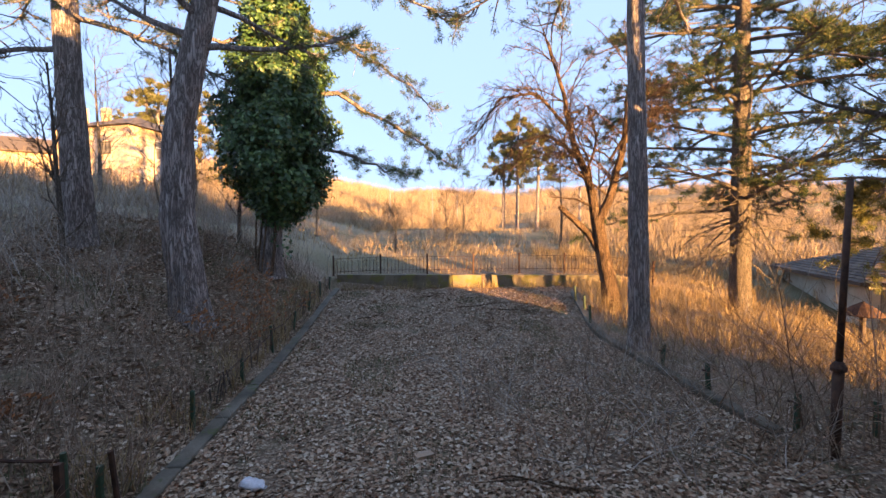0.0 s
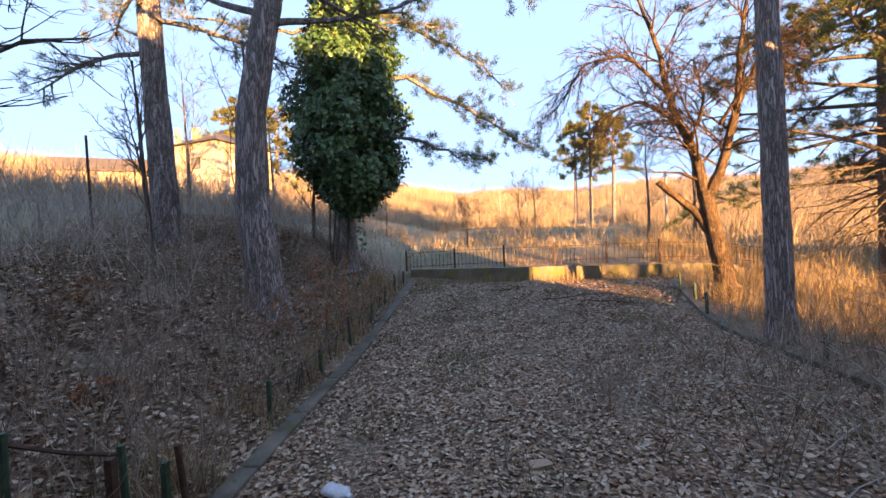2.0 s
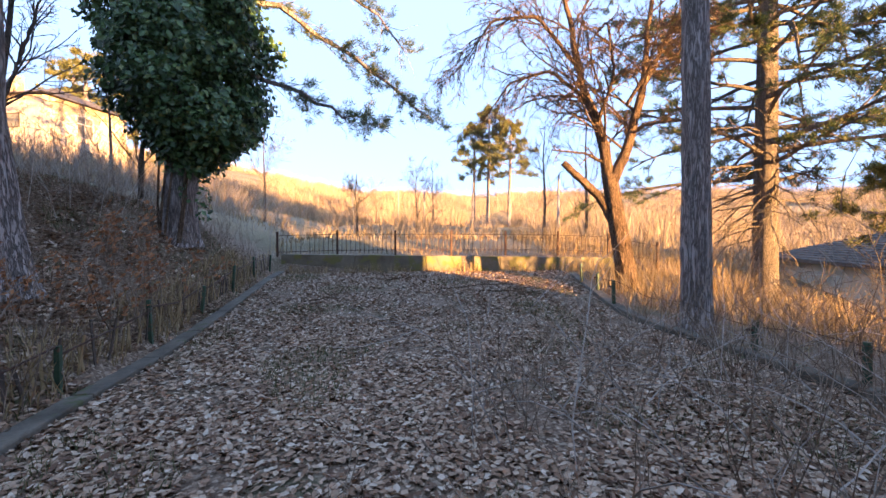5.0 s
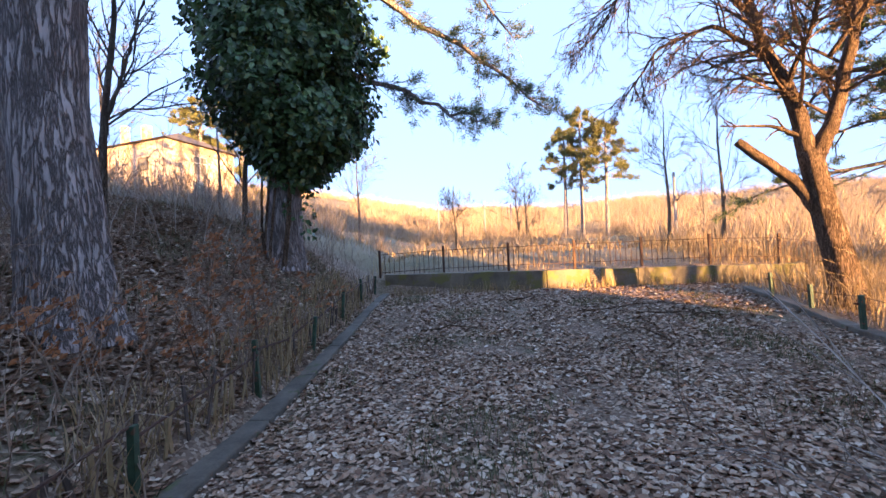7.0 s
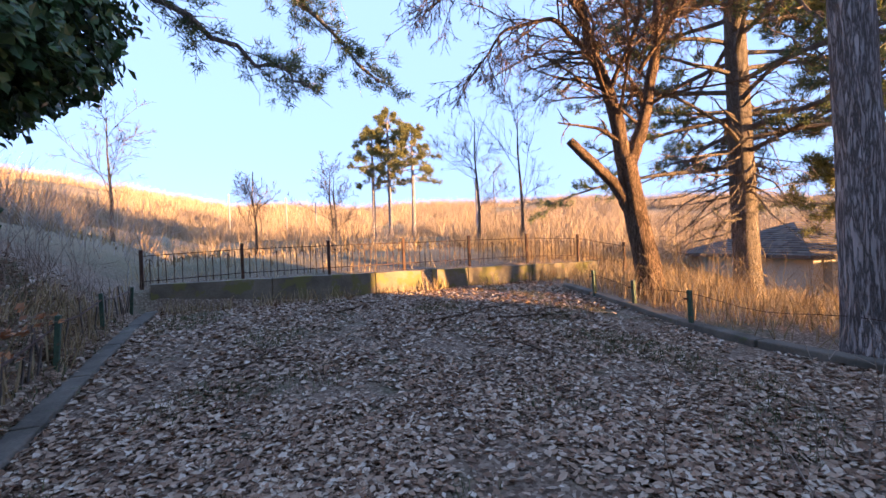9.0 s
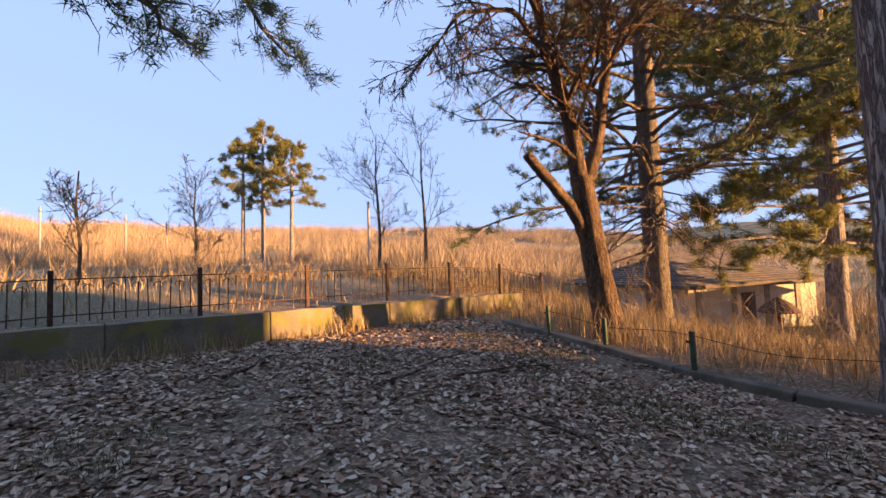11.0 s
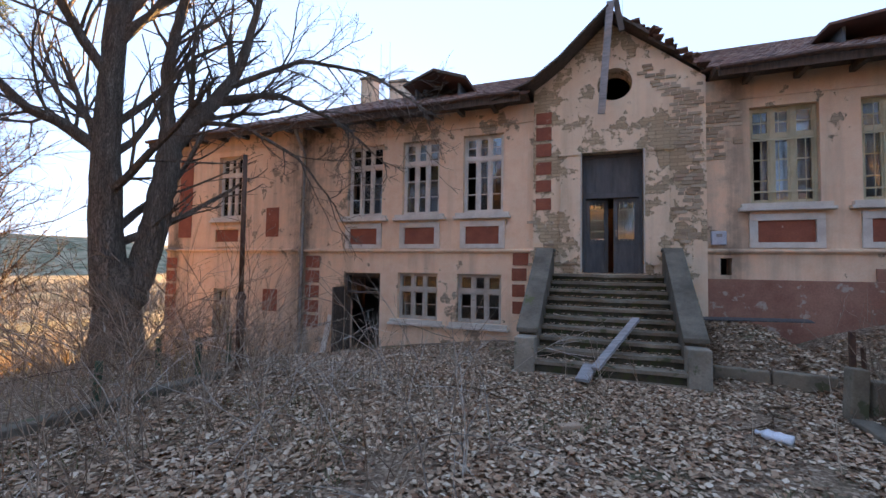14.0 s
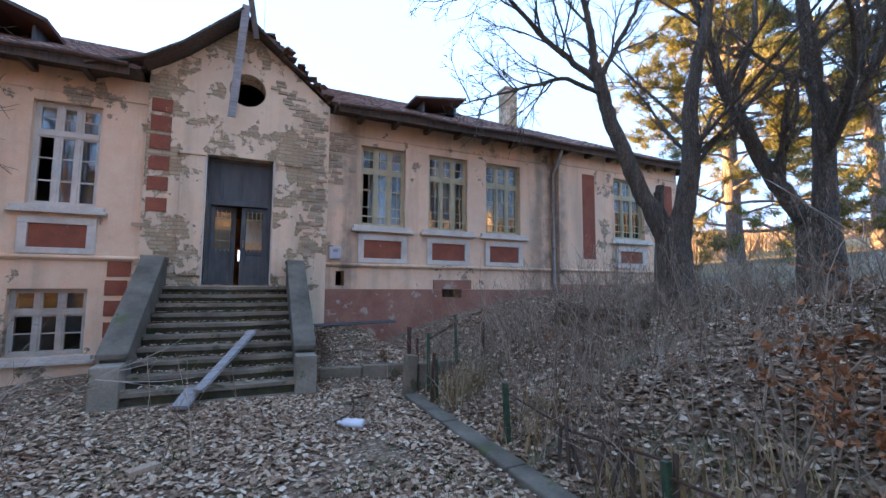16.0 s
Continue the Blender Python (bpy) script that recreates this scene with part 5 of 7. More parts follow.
def make_pine(label, base, top, r, z_first, n_limbs, limb_len, seed, tuft=32, needle=0.17, droop=-0.03, relief=0.012, dead=0, lean=(), mat=PINE_BARK, needles=NEEDLES, sub=7, dense=4, rows=90, width=0.010):
    rng = random.Random(seed)
    t = thing("pine_tree", label, "tree", "pines round the yard")
    x, y = base
    z = land(x, y) - 0.15
    mids = [(x + dx, y + dy, z + h) for dx, dy, h in lean] or [(x + 0.1, y, z + (top - z) * 0.5), (x + 0.15, y + 0.1, z + (top - z) * 0.8)]
    pts = [(x, y, z)] + mids + [(mids[-1][0] + 0.1, mids[-1][1], top)]
    pv = [Vector(p) for p in pts]
    radii = [r, r * 0.88, r * 0.72, r * 0.5, r * 0.12]
    part("trunk", trunk_geo(pts, radii, 30, relief, rows), mat, t, smooth=True)
    g, tufts = Geo(), []
    for i in range(n_limbs):
        u = (z_first - z) / (top - z)
        u = u + (1 - u) * ((i + rng.random()) / n_limbs) * 0.97
        p, d = along(pv, u)
        a = i * 2.4 + rng.uniform(-0.5, 0.5)
        rise = rng.uniform(-0.15, 0.35) + 0.5 * max(0, u - 0.75)
        L = limb_len * rng.uniform(0.6, 1.1) * (1.05 - 0.75 * max(0, (u - 0.5) * 2) ** 1.5)
        pine_limb(g, rng, tufts, p, (math.cos(a), math.sin(a), rise), L, r * 0.2, sub, droop, dense)
    for i in range(dead):
        p, d = along(pv, rng.uniform(0.12, (z_first - z) / (top - z) + 0.1))
        a = rng.uniform(0, 6.28)
        q = wobble(rng, p, (math.cos(a), math.sin(a), rng.uniform(-0.3, 0.2)), limb_len * rng.uniform(0.3, 0.8), 5, 0.15, (0, 0, -0.06))
        g.tube(q, [r * 0.1 * (1 - 0.15 * k) for k in range(6)], 4, cap=False)
        grow(g, rng, q, r * 0.09, 0, (5, 3), 0.5, 0.8, (0, 0, -0.08))
    part("bough_framework", g, mat, t)
    if tufts:
        part("crown", needle_tufts([c for c, _ in tufts], [d for _, d in tufts], tuft, needle, width, seed), needles, t)
    return t, pv


# the straight pine on the kerb, the leaning one, the tall one up the bank
make_pine("tall straight pine with grey furrowed bark beside the kerb", (5.60, 9.68), 19.0, 0.235, 11.0, 26, 3.6, 11, relief=0.022, rows=150, lean=((-0.10, 0.02, 4.5), (-0.22, 0.05, 9.0), (-0.2, 0.0, 13.0)))
make_pine("leaning curved pine with thick furrowed bark", (-4.27, 9.12), 18.0, 0.34, 9.6, 22, 4.2, 12, relief=0.028, rows=150, lean=((-0.26, 0.06, 2.3), (-0.18, 0.0, 3.9), (0.46, 0.05, 6.8), (1.6, 0.15, 11.5)))
make_pine("tall pine with grey trunk and orange upper bark on the bank", (-8.35, 12.0), 19.0, 0.33, 9.4, 24, 4.6, 13, relief=0.028, rows=130, lean=((-0.2, 0.1, 4.0), (-0.25, 0.1, 8.0), (-0.2, 0.1, 12.0)))
make_pine("big old pine with low drooping boughs behind the kerb", (12.5, 14.8), 17.5, 0.36, 3.4, 84, 5.2, 14, tuft=34, droop=-0.05, dead=34, sub=9, dense=6, needle=0.17, mat=LIME_BARK, lean=((-0.08, 0.0, 4.5), (-0.15, 0.0, 9.0), (-0.2, 0.0, 13.0)))
make_pine("dense pine with boughs down to the dry grass", (20.6, 11.5), 18.5, 0.36, 0.5, 104, 5.6, 15, tuft=36, sub=13, dense=7, needle=0.26, width=0.015, needles=NEEDLES_SUNLIT)
make_pine("dense pine standing behind another", (23.2, 9.6), 16.5, 0.32, 1.6, 70, 5.2, 16, tuft=36, sub=11, dense=6, needle=0.26, width=0.015, needles=NEEDLES_SUNLIT)
make_pine("slender young pine by the track", (14.2, 5.85), 14.0, 0.14, 3.0, 26, 2.3, 17, tuft=26, sub=6, dense=3, dead=18, mat=BROWN_BARK)
make_pine("pine in low sun behind the far bay", (-20.9, -2.4), 16.0, 0.34, 3.4, 64, 5.0, 18, tuft=30, sub=11, dense=6, needle=0.26, width=0.016, needles=NEEDLES_SUNLIT)
make_pine("pine in low sun behind the lime trees", (-25.5, 1.0), 15.0, 0.34, 3.4, 50, 4.6, 19, tuft=30, sub=10, dense=6, needle=0.26, width=0.016, needles=NEEDLES_SUNLIT)
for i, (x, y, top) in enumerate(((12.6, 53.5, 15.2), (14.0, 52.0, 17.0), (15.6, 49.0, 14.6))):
    make_pine("far tall pine with a high flat crown", (x, y), top, 0.2, 6.6, 34, 2.6, 30 + i, tuft=24, sub=6, dense=4, needle=0.32, width=0.022, rows=30, needles=NEEDLES_SUNLIT)
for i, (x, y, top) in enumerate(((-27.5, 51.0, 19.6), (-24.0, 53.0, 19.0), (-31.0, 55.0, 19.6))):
    make_pine("sunlit pine behind the farmhouse", (x, y), top, 0.25, 8.5, 26, 3.4, 40 + i, tuft=22, sub=7, dense=4, needle=0.36, width=0.03, rows=30, needles=NEEDLES_SUNLIT)


def make_ivy_pine():
    rng = random.Random(21)
    x, y = -4.15, 13.85
    z = land(x, y) - 0.15
    t = thing("ivy_covered_pine", "pine with its trunk wrapped in thick dark green ivy", "tree")
    pts = [(x, y, z), (x + 0.05, y, z + 2.5), (x - 0.05, y, z + 6), (x + 0.1, y, z + 10), (x + 0.1, y, 17.5)]
    part("trunk", trunk_geo(pts, [0.34, 0.30, 0.27, 0.2, 0.05], 26, 0.02, 90), PINE_BARK, t, smooth=True)
    # stems of ivy up the bare foot of the trunk
    g = Geo()
    for k in range(7):
        a = rng.uniform(0, 6.28)
        g.tube([(x + (0.38 + 0.02 * math.sin(i)) * math.cos(a + 0.12 * i) * (1.15 - 0.03 * i), y + 0.38 * math.sin(a + 0.12 * i) * (1.15 - 0.03 * i), z + 0.1 + 0.45 * i) for i in range(8)], [0.03 - 0.002 * i for i in range(8)], 5)
    part("ivy_stem", g, BROWN_BARK, t)
    prof = [(2.2, 0.42), (3.2, 0.46), (3.6, 0.85), (4.0, 1.5), (4.6, 1.82), (5.8, 1.85), (7.0, 1.7), (8.0, 1.45), (9.0, 1.2), (10.0, 0.95), (11.2, 0.6), (12.4, 0.2)]

    def radius(h):
        for (za, ra), (zb, rb) in zip(prof, prof[1:]):
            if za <= h <= zb:
                return ra + (rb - ra) * (h - za) / (zb - za)
        return 0.0
    g = Geo()
    made = 0
    while made < 46000:
        h = rng.uniform(2.2, 12.4)
        a = rng.uniform(0, 2 * math.pi)
        if h < 3.2:
            if rng.random() > 0.012:
                continue
            rr = 0.36
        else:
            lump = 0.86 + 0.48 * noise.noise((math.cos(a) * 1.7, math.sin(a) * 1.7, h * 1.1)) + 0.26 * noise.noise((math.cos(a) * 5, math.sin(a) * 5, h * 2.4))
            rr = radius(h) * lump
            if rng.random() > (radius(h) / 2.5 + 0.15):
                continue
            rr = rr * (1 - 0.55 * rng.random() ** 1.8) + rng.gauss(0, 0.06)
        p = Vector((x + 0.28 + rr * math.cos(a), y + rr * math.sin(a), h - 0.25 * rng.random()))
        nrm = Vector((math.cos(a) + rng.gauss(0, 0.5), math.sin(a) + rng.gauss(0, 0.5), 0.35 + rng.gauss(0, 0.5))).normalized()
        u = nrm.orthogonal().normalized()
        u.rotate(Matrix.Rotation(rng.uniform(0, 6.28), 3, nrm))
        w = nrm.cross(u)
        s = rng.uniform(0.04, 0.085)
        g.add([tuple(p - u * s), tuple(p + w * s * 0.8), tuple(p + u * s * 1.25 + nrm * -0.03), tuple(p - w * s * 0.8)], [(0, 1, 2, 3)])
        made += 1
    part("ivy_leaves", g, IVY_LEAF, t, "glossy dark green ivy leaves")
    g, tufts = Geo(), []

    def bough(path, r, subs, seed):
        q = random.Random(seed)
        pv = [Vector(p) for p in path]
        fine = [along(pv, i / 14)[0] + Vector((q.gauss(0, 0.05), q.gauss(0, 0.05), q.gauss(0, 0.05))) for i in range(15)]
        g.tube(fine, [r * (1 - 0.8 * i / 14) + 0.008 for i in range(15)], 6, cap=False)
        for _ in range(subs):
            u = q.uniform(0.28, 1.0)
            p, d = along(fine, u)
            sd = side_dir(q, d, q.uniform(0.4, 1.0))
            sd.z *= 0.5
            s = wobble(q, p, sd, q.uniform(0.35, 1.15), 4, 0.2, (0, 0, -0.02))
            g.tube(s, [0.012 - 0.002 * i for i in range(5)], 3, cap=False)
            if q.random() < 0.75:
                for k in range(4):
                    c, cd = along(s, q.uniform(0.3, 1.0))
                    tufts.append((c + Vector((q.gauss(0, 0.06), q.gauss(0, 0.06), q.gauss(0, 0.05))), (cd + Vector((0, 0, 0.6))).normalized()))
    bough([(x, y, 7.7), (-2.3, 14.6, 7.35), (-0.2, 15.5, 6.5), (1.9, 16.4, 5.3)], 0.09, 64, 1)
    bough([(x, y, 5.7), (-2.4, 14.7, 5.6), (-0.8, 15.5, 5.15), (0.4, 16.1, 4.95)], 0.07, 48, 2)
    bough([(x, y, 9.6), (-2.2, 15.0, 9.3), (-0.2, 16.2, 8.6), (1.2, 17.0, 7.6)], 0.08, 52, 3)
    bough([(x, y, 8.8), (-2.8, 14.0, 8.9), (-1.0, 14.2, 8.6)], 0.06, 30, 4)
    bough([(x, y, 11.0), (-2.5, 14.8, 11.2), (0.3, 15.6, 11.0), (2.2, 16.0, 10.4)], 0.08, 50, 5)
    bough([(x, y, 8.6), (-6.0, 13.0, 8.3), (-8.2, 12.6, 8.8)], 0.06, 20, 6)
    part("bough_framework", g, PINE_BARK, t)
    part("crown", needle_tufts([c for c, _ in tufts], [d for _, d in tufts], 26, 0.17, 0.008, 5), NEEDLES, t)


make_ivy_pine()


def make_overhead_boughs():
    """Boughs of the leaning pine that reach over the yard."""
    t = thing("pine_bough", "long pine bough hanging over the yard", "bough")
    g, tufts = Geo(), []
    rng = random.Random(77)
    for p, d, L in (((-3.3, 9.16, 9.3), (0.75, 0.5, 0.06), 6.2), ((-3.05, 9.2, 10.2), (0.6, 0.75, 0.05), 6.0), ((-3.4, 9.16, 8.9), (-0.8, 0.3, -0.05), 4.5), ((-8.5, 12.1, 8.4), (0.8, -0.1, -0.15), 4.2), ((-8.5, 12.1, 9.0), (-0.8, -0.5, 0.0), 4.5), ((-8.5, 12.1, 9.6), (-0.6, 0.6, 0.05), 5.0), ((-8.5, 12.1, 7.6), (-0.9, 0.1, -0.1), 4.0), ((5.4, 9.7, 10.0), (-0.7, 0.55, -0.06), 5.2), ((5.4, 9.7, 9.4), (0.8, 0.5, -0.02), 4.5), ((-2.95, 9.2, 10.6), (0.85, 0.15, 0.02), 6.0), ((5.4, 9.7, 10.4), (-0.2, 0.9, -0.06), 5.0)):
        pine_limb(g, rng, tufts, p, d, L, 0.07, 16, -0.02, 4, 0.42)
    part("bough_framework", g, PINE_BARK, t)
    part("crown", needle_tufts([c for c, _ in tufts], [d for _, d in tufts], 24, 0.17, 0.008, 6), NEEDLES, t)


make_overhead_boughs()


def make_bare_tree(label, base, stems, seed, mat, counts=(9, 7, 5), ratio=0.55, pull=(0, 0, 0.04), angle=0.75, group="bare trees", category="tree", thin=0.004):
    """stems: limbs as (path relative to the base, first radius, last radius, counts or None)."""
    rng = random.Random(seed)
    t = thing("bare_tree", label, category, group)
    x, y = base
    z = land(x, y) - 0.12
    tw = Geo()
    for i, (path, ra, rb, cnt) in enumerate(stems):
        pv = [Vector((x + a, y + b, z + c)) for a, b, c in path]
        n = len(pv)
        radii = [ra + (rb - ra) * k / (n - 1) for k in range(n)]
        if i == 0:
            part("trunk", trunk_geo(pv, radii, 20, 0.02, 46, 0.3), mat, t, smooth=True)
        else:
            m = 26
            line = [along(pv, k / m)[0] for k in range(m + 1)]
            line = [line[0]] + [(a_ + b_ * 2 + c_) / 4 + Vector((rng.gauss(0, 0.01), rng.gauss(0, 0.01), 0)) for a_, b_, c_ in zip(line, line[1:], line[2:])] + [line[-1]]
            rad = [(ra + (rb - ra) * k / m) * (1 + 0.10 * noise.noise((k * 0.7, i * 3.0, seed))) for k in range(m + 1)]
            part("limb", Geo().tube(line, rad, 12), mat, t, smooth=True)
        if cnt:
            fine = [along(pv, k / 10)[0] for k in range(11)]
            grow(tw, rng, fine, rb * 2.2 + 0.02, 0, cnt, ratio, angle, pull, 0.15, thin)
    part("twig_crown", tw, mat, t)
    return t


# twin-stemmed tree in the low sun with a broken limb
make_bare_tree("old twin-stemmed fruit tree with drooping twigs and a snapped limb", (6.95, 13.6), [
    ([(0, 0, 0), (-0.15, 0.05, 1.0), (-0.35, 0.1, 2.0), (-0.55, 0.15, 3.2)], 0.27, 0.20, None),
    ([(-0.55, 0.15, 3.0), (-0.75, 0.2, 4.2), (-1.3, 0.3, 5.6), (-1.7, 0.3, 7.4), (-2.3, 0.4, 9.2)], 0.17, 0.03, (24, 11, 6)),
    ([(-0.5, 0.1, 3.0), (-0.1, 0.0, 4.0), (0.25, -0.1, 5.6), (0.35, -0.1, 7.2), (0.8, 0.0, 9.5)], 0.16, 0.03, (22, 10, 6)),
    ([(-0.30, 0.08, 1.7), (-0.75, 0.25, 2.6), (-1.25, 0.4, 3.1), (-1.68, 0.55, 3.55)], 0.13, 0.09, None),
    ([(-0.7, 0.15, 3.5), (-1.2, 0.2, 3.75), (-2.1, 0.4, 3.85)], 0.05, 0.015, (5, 3)),
    ([(-1.0, 0.2, 5.0), (-2.2, 0.3, 5.9), (-3.2, 0.6, 5.6), (-3.9, 0.8, 4.6)], 0.06, 0.012, (20, 10, 5)),
    ([(-1.4, 0.3, 6.0), (-2.6, 0.2, 7.2), (-3.8, 0.2, 7.0), (-4.6, 0.4, 5.8)], 0.06, 0.012, (24, 10, 5)),
    ([(-0.9, 0.2, 4.5), (-0.9, -0.6, 5.6), (-1.6, -1.4, 6.4), (-2.3, -1.8, 5.6)], 0.05, 0.012, (20, 9, 5)),
    ([(-0.2, 0.0, 5.0), (0.2, -0.9, 6.2), (0.1, -1.8, 6.6), (-0.2, -2.4, 5.8)], 0.05, 0.012, (20, 9, 5)),
    ([(0.2, -0.1, 5.4), (1.0, 0.2, 6.6), (1.7, 0.3, 6.9), (2.3, 0.3, 6.1)], 0.05, 0.012, (18, 8, 4)),
], 51, BROWN_BARK, pull=(0, 0, -0.10), ratio=0.5)
# pollarded twin lime near the pole
make_bare_tree("dark twin-stemmed lime tree with knotty pollard branches", (8.6, 4.62), [
    ([(0, 0, 0), (0.0, 0, 0.9), (0.0, 0.02, 1.6), (0.05, 0.08, 2.1)], 0.46, 0.26, None),
    ([(0.06, 0.10, 1.2), (0.12, 0.22, 2.6), (0.16, 0.28, 4.4), (0.12, 0.25, 6.4), (0.05, 0.10, 9.2), (0.2, 0.2, 12.0)], 0.33, 0.09, (12, 8, 4)),
    ([(-0.10, -0.14, 1.2), (-0.26, -0.42, 2.6), (-0.34, -0.56, 3.8), (-0.38, -0.62, 4.8)], 0.27, 0.21, None),
    ([(-0.36, -0.58, 4.4), (-0.32, -0.50, 6.0), (-0.5, -0.75, 8.0), (-0.5, -0.8, 10.4)], 0.15, 0.035, (10, 7, 4)),
    ([(-0.37, -0.60, 4.4), (-0.72, -1.15, 5.3), (-1.05, -1.60, 6.3), (-1.35, -1.9, 8.2)], 0.20, 0.06, (14, 8, 4)),
    ([(-0.85, -1.35, 5.6), (-1.7, -2.1, 5.9), (-3.0, -2.7, 5.3), (-4.2, -2.9, 4.2)], 0.08, 0.014, (16, 7, 3)),
    ([(-0.95, -1.45, 5.9), (-2.2, -2.3, 6.7), (-3.7, -2.8, 6.4), (-5.4, -3.0, 5.2)], 0.07, 0.013, (16, 7, 3)),
    ([(-0.6, -0.95, 5.0), (-1.6, -1.3, 4.9), (-2.8, -1.6, 4.2), (-3.6, -1.8, 3.2)], 0.06, 0.012, (14, 7, 3)),
    ([(0.14, 0.24, 4.0), (0.45, 0.85, 4.5), (0.55, 1.3, 4.6), (0.9, 2.2, 5.6), (1.0, 3.0, 7.4)], 0.13, 0.025, (12, 7, 4)),
    ([(0.14, 0.24, 5.4), (0.4, 1.2, 6.9), (0.6, 2.4, 8.0), (0.7, 3.8, 8.3)], 0.10, 0.025, (12, 7, 4)),
    ([(0.1, 0.2, 6.6), (-0.2, -0.5, 8.2), (-0.8, -1.2, 9.9)], 0.12, 0.035, (10, 7, 4)),
    ([(0.12, 0.22, 3.6), (0.5, 0.2, 4.6), (1.2, 0.5, 5.2), (2.0, 0.8, 6.4)], 0.10, 0.02, (10, 7, 4)),
], 52, LIME_BARK, pull=(0, 0, 0.03))
make_bare_tree("slim bare tree in a thicket by the track", (14.4, 4.85), [
    ([(0, 0, 0), (-0.2, 0.1, 1.5), (-0.35, 0.35, 3.0), (-0.25, 0.4, 5.0), (-0.35, 0.5, 8.2)], 0.19, 0.03, (24, 10, 5)),
    ([(-0.05, 0.05, 0.6), (0.2, -0.25, 2.2), (0.35, -0.5, 4.2), (0.6, -0.6, 7.0)], 0.13, 0.02, (24, 10, 5)),
], 53, BROWN_BARK)
# limes up the slope by the far bay
make_bare_tree("forked lime tree with a dead stub, dark bark", (-7.42, 4.66), [
    ([(0, 0, 0), (0.02, 0, 0.9), (0.0, 0, 1.55)], 0.320, 0.264, None),
    ([(0.12, -0.05, 1.3), (0.55, -0.3, 2.4), (0.95, -0.5, 3.6), (1.15, -0.6, 4.6)], 0.160, 0.112, None),
    ([(-0.1, 0.05, 1.3), (-0.28, 0.2, 2.6), (-0.30, 0.25, 4.0), (-0.7, 0.5, 6.0), (-0.8, 0.6, 8.5)], 0.200, 0.040, (11, 7, 4)),
    ([(1.15, -0.6, 4.4), (1.3, -0.6, 5.6), (1.7, -0.8, 7.2)], 0.088, 0.024, (9, 7, 4)),
    ([(1.1, -0.6, 4.3), (2.0, -0.9, 5.0), (3.2, -1.0, 6.0), (4.4, -1.0, 6.2)], 0.064, 0.012, (14, 8, 4)),
    ([(1.0, -0.5, 4.0), (1.9, -0.6, 4.2), (2.8, -0.9, 3.9), (3.8, -1.0, 3.5)], 0.048, 0.010, (14, 7, 3)),
    ([(1.1, -0.55, 4.3), (0.7, 0.0, 5.5), (0.8, 0.4, 7.2)], 0.056, 0.012, (8, 6, 4)),
    ([(0.05, -0.1, 1.5), (0.15, -0.15, 1.9), (0.1, -0.15, 2.3)], 0.112, 0.072, None),
], 54, LIME_BARK, pull=(0, 0, 0.02))
make_bare_tree("stout pollarded lime tree with upright limbs", (-9.25, 6.0), [
    ([(0, 0, 0), (0, 0, 0.8), (0.05, 0, 1.5)], 0.33, 0.28, None),
    ([(0.15, -0.1, 1.3), (0.55, -0.55, 2.5), (0.9, -0.9, 4.0), (1.3, -1.2, 6.0)], 0.165, 0.055, (10, 7, 4)),
    ([(-0.1, 0.05, 1.3), (-0.15, 0.1, 3.0), (0.0, 0.0, 5.0), (0.1, 0.0, 8.0)], 0.19, 0.06, (10, 7, 4)),
    ([(-0.15, 0.15, 2.7), (-0.4, 0.6, 3.6), (-0.7, 1.1, 5.0), (-0.8, 1.3, 7.5)], 0.11, 0.03, (10, 7, 4)),
    ([(0.8, -0.8, 3.6), (0.5, -0.5, 5.0), (0.45, -0.4, 7.5)], 0.07, 0.02, (8, 6, 4)),
], 55, LIME_BARK, pull=(0, 0, 0.03))
for i, (x, y, h) in enumerate(((11.7, 24.7, 7.4), (9.5, 25.2, 6.4), (2.6, 26.0, 3.4), (-0.5, 24.5, 3.2), (5.6, 40.0, 5.0), (-6.0, 30.0, 5.5), (20.0, 40.0, 6.0), (-12.0, 26.0, 6.0), (-14.5, 22.0, 7.0), (1.0, 55.0, 5.0))):
    make_bare_tree("slender bare young tree beyond the railing", (x, y), [
        ([(0, 0, 0), (0.05, 0, h * 0.35), (-0.05, 0.05, h * 0.7), (0.0, 0, h)], 0.011 * h + 0.015, 0.008, (15, 7, 4))], 60 + i, LIME_BARK, ratio=0.55, angle=0.8, pull=(0, 0, 0.05), thin=0.006)


# young trees among the suckers on the bank
for i, (x, y, h, dx) in enumerate(((-6.2, 11.8, 5.6, 0.5), (-7.6, 10.4, 4.6, -0.3), (-5.6, 15.2, 4.4, 0.4))):
    make_bare_tree("thin grey bare tree among suckers on the bank", (x, y), [
        ([(0, 0, 0), (0.12 * dx, 0, h * 0.3), (0.5 * dx, 0.05, h * 0.65), (0.6 * dx, 0, h)], 0.065, 0.012, (14, 8, 4)),
        ([(0.15 * dx, 0, h * 0.34), (0.9 * dx, 0.1, h * 0.55), (1.9 * dx, 0.1, h * 0.85)], 0.035, 0.008, (12, 7, 4))], 80 + i, LIME_BARK, ratio=0.45, angle=0.7)


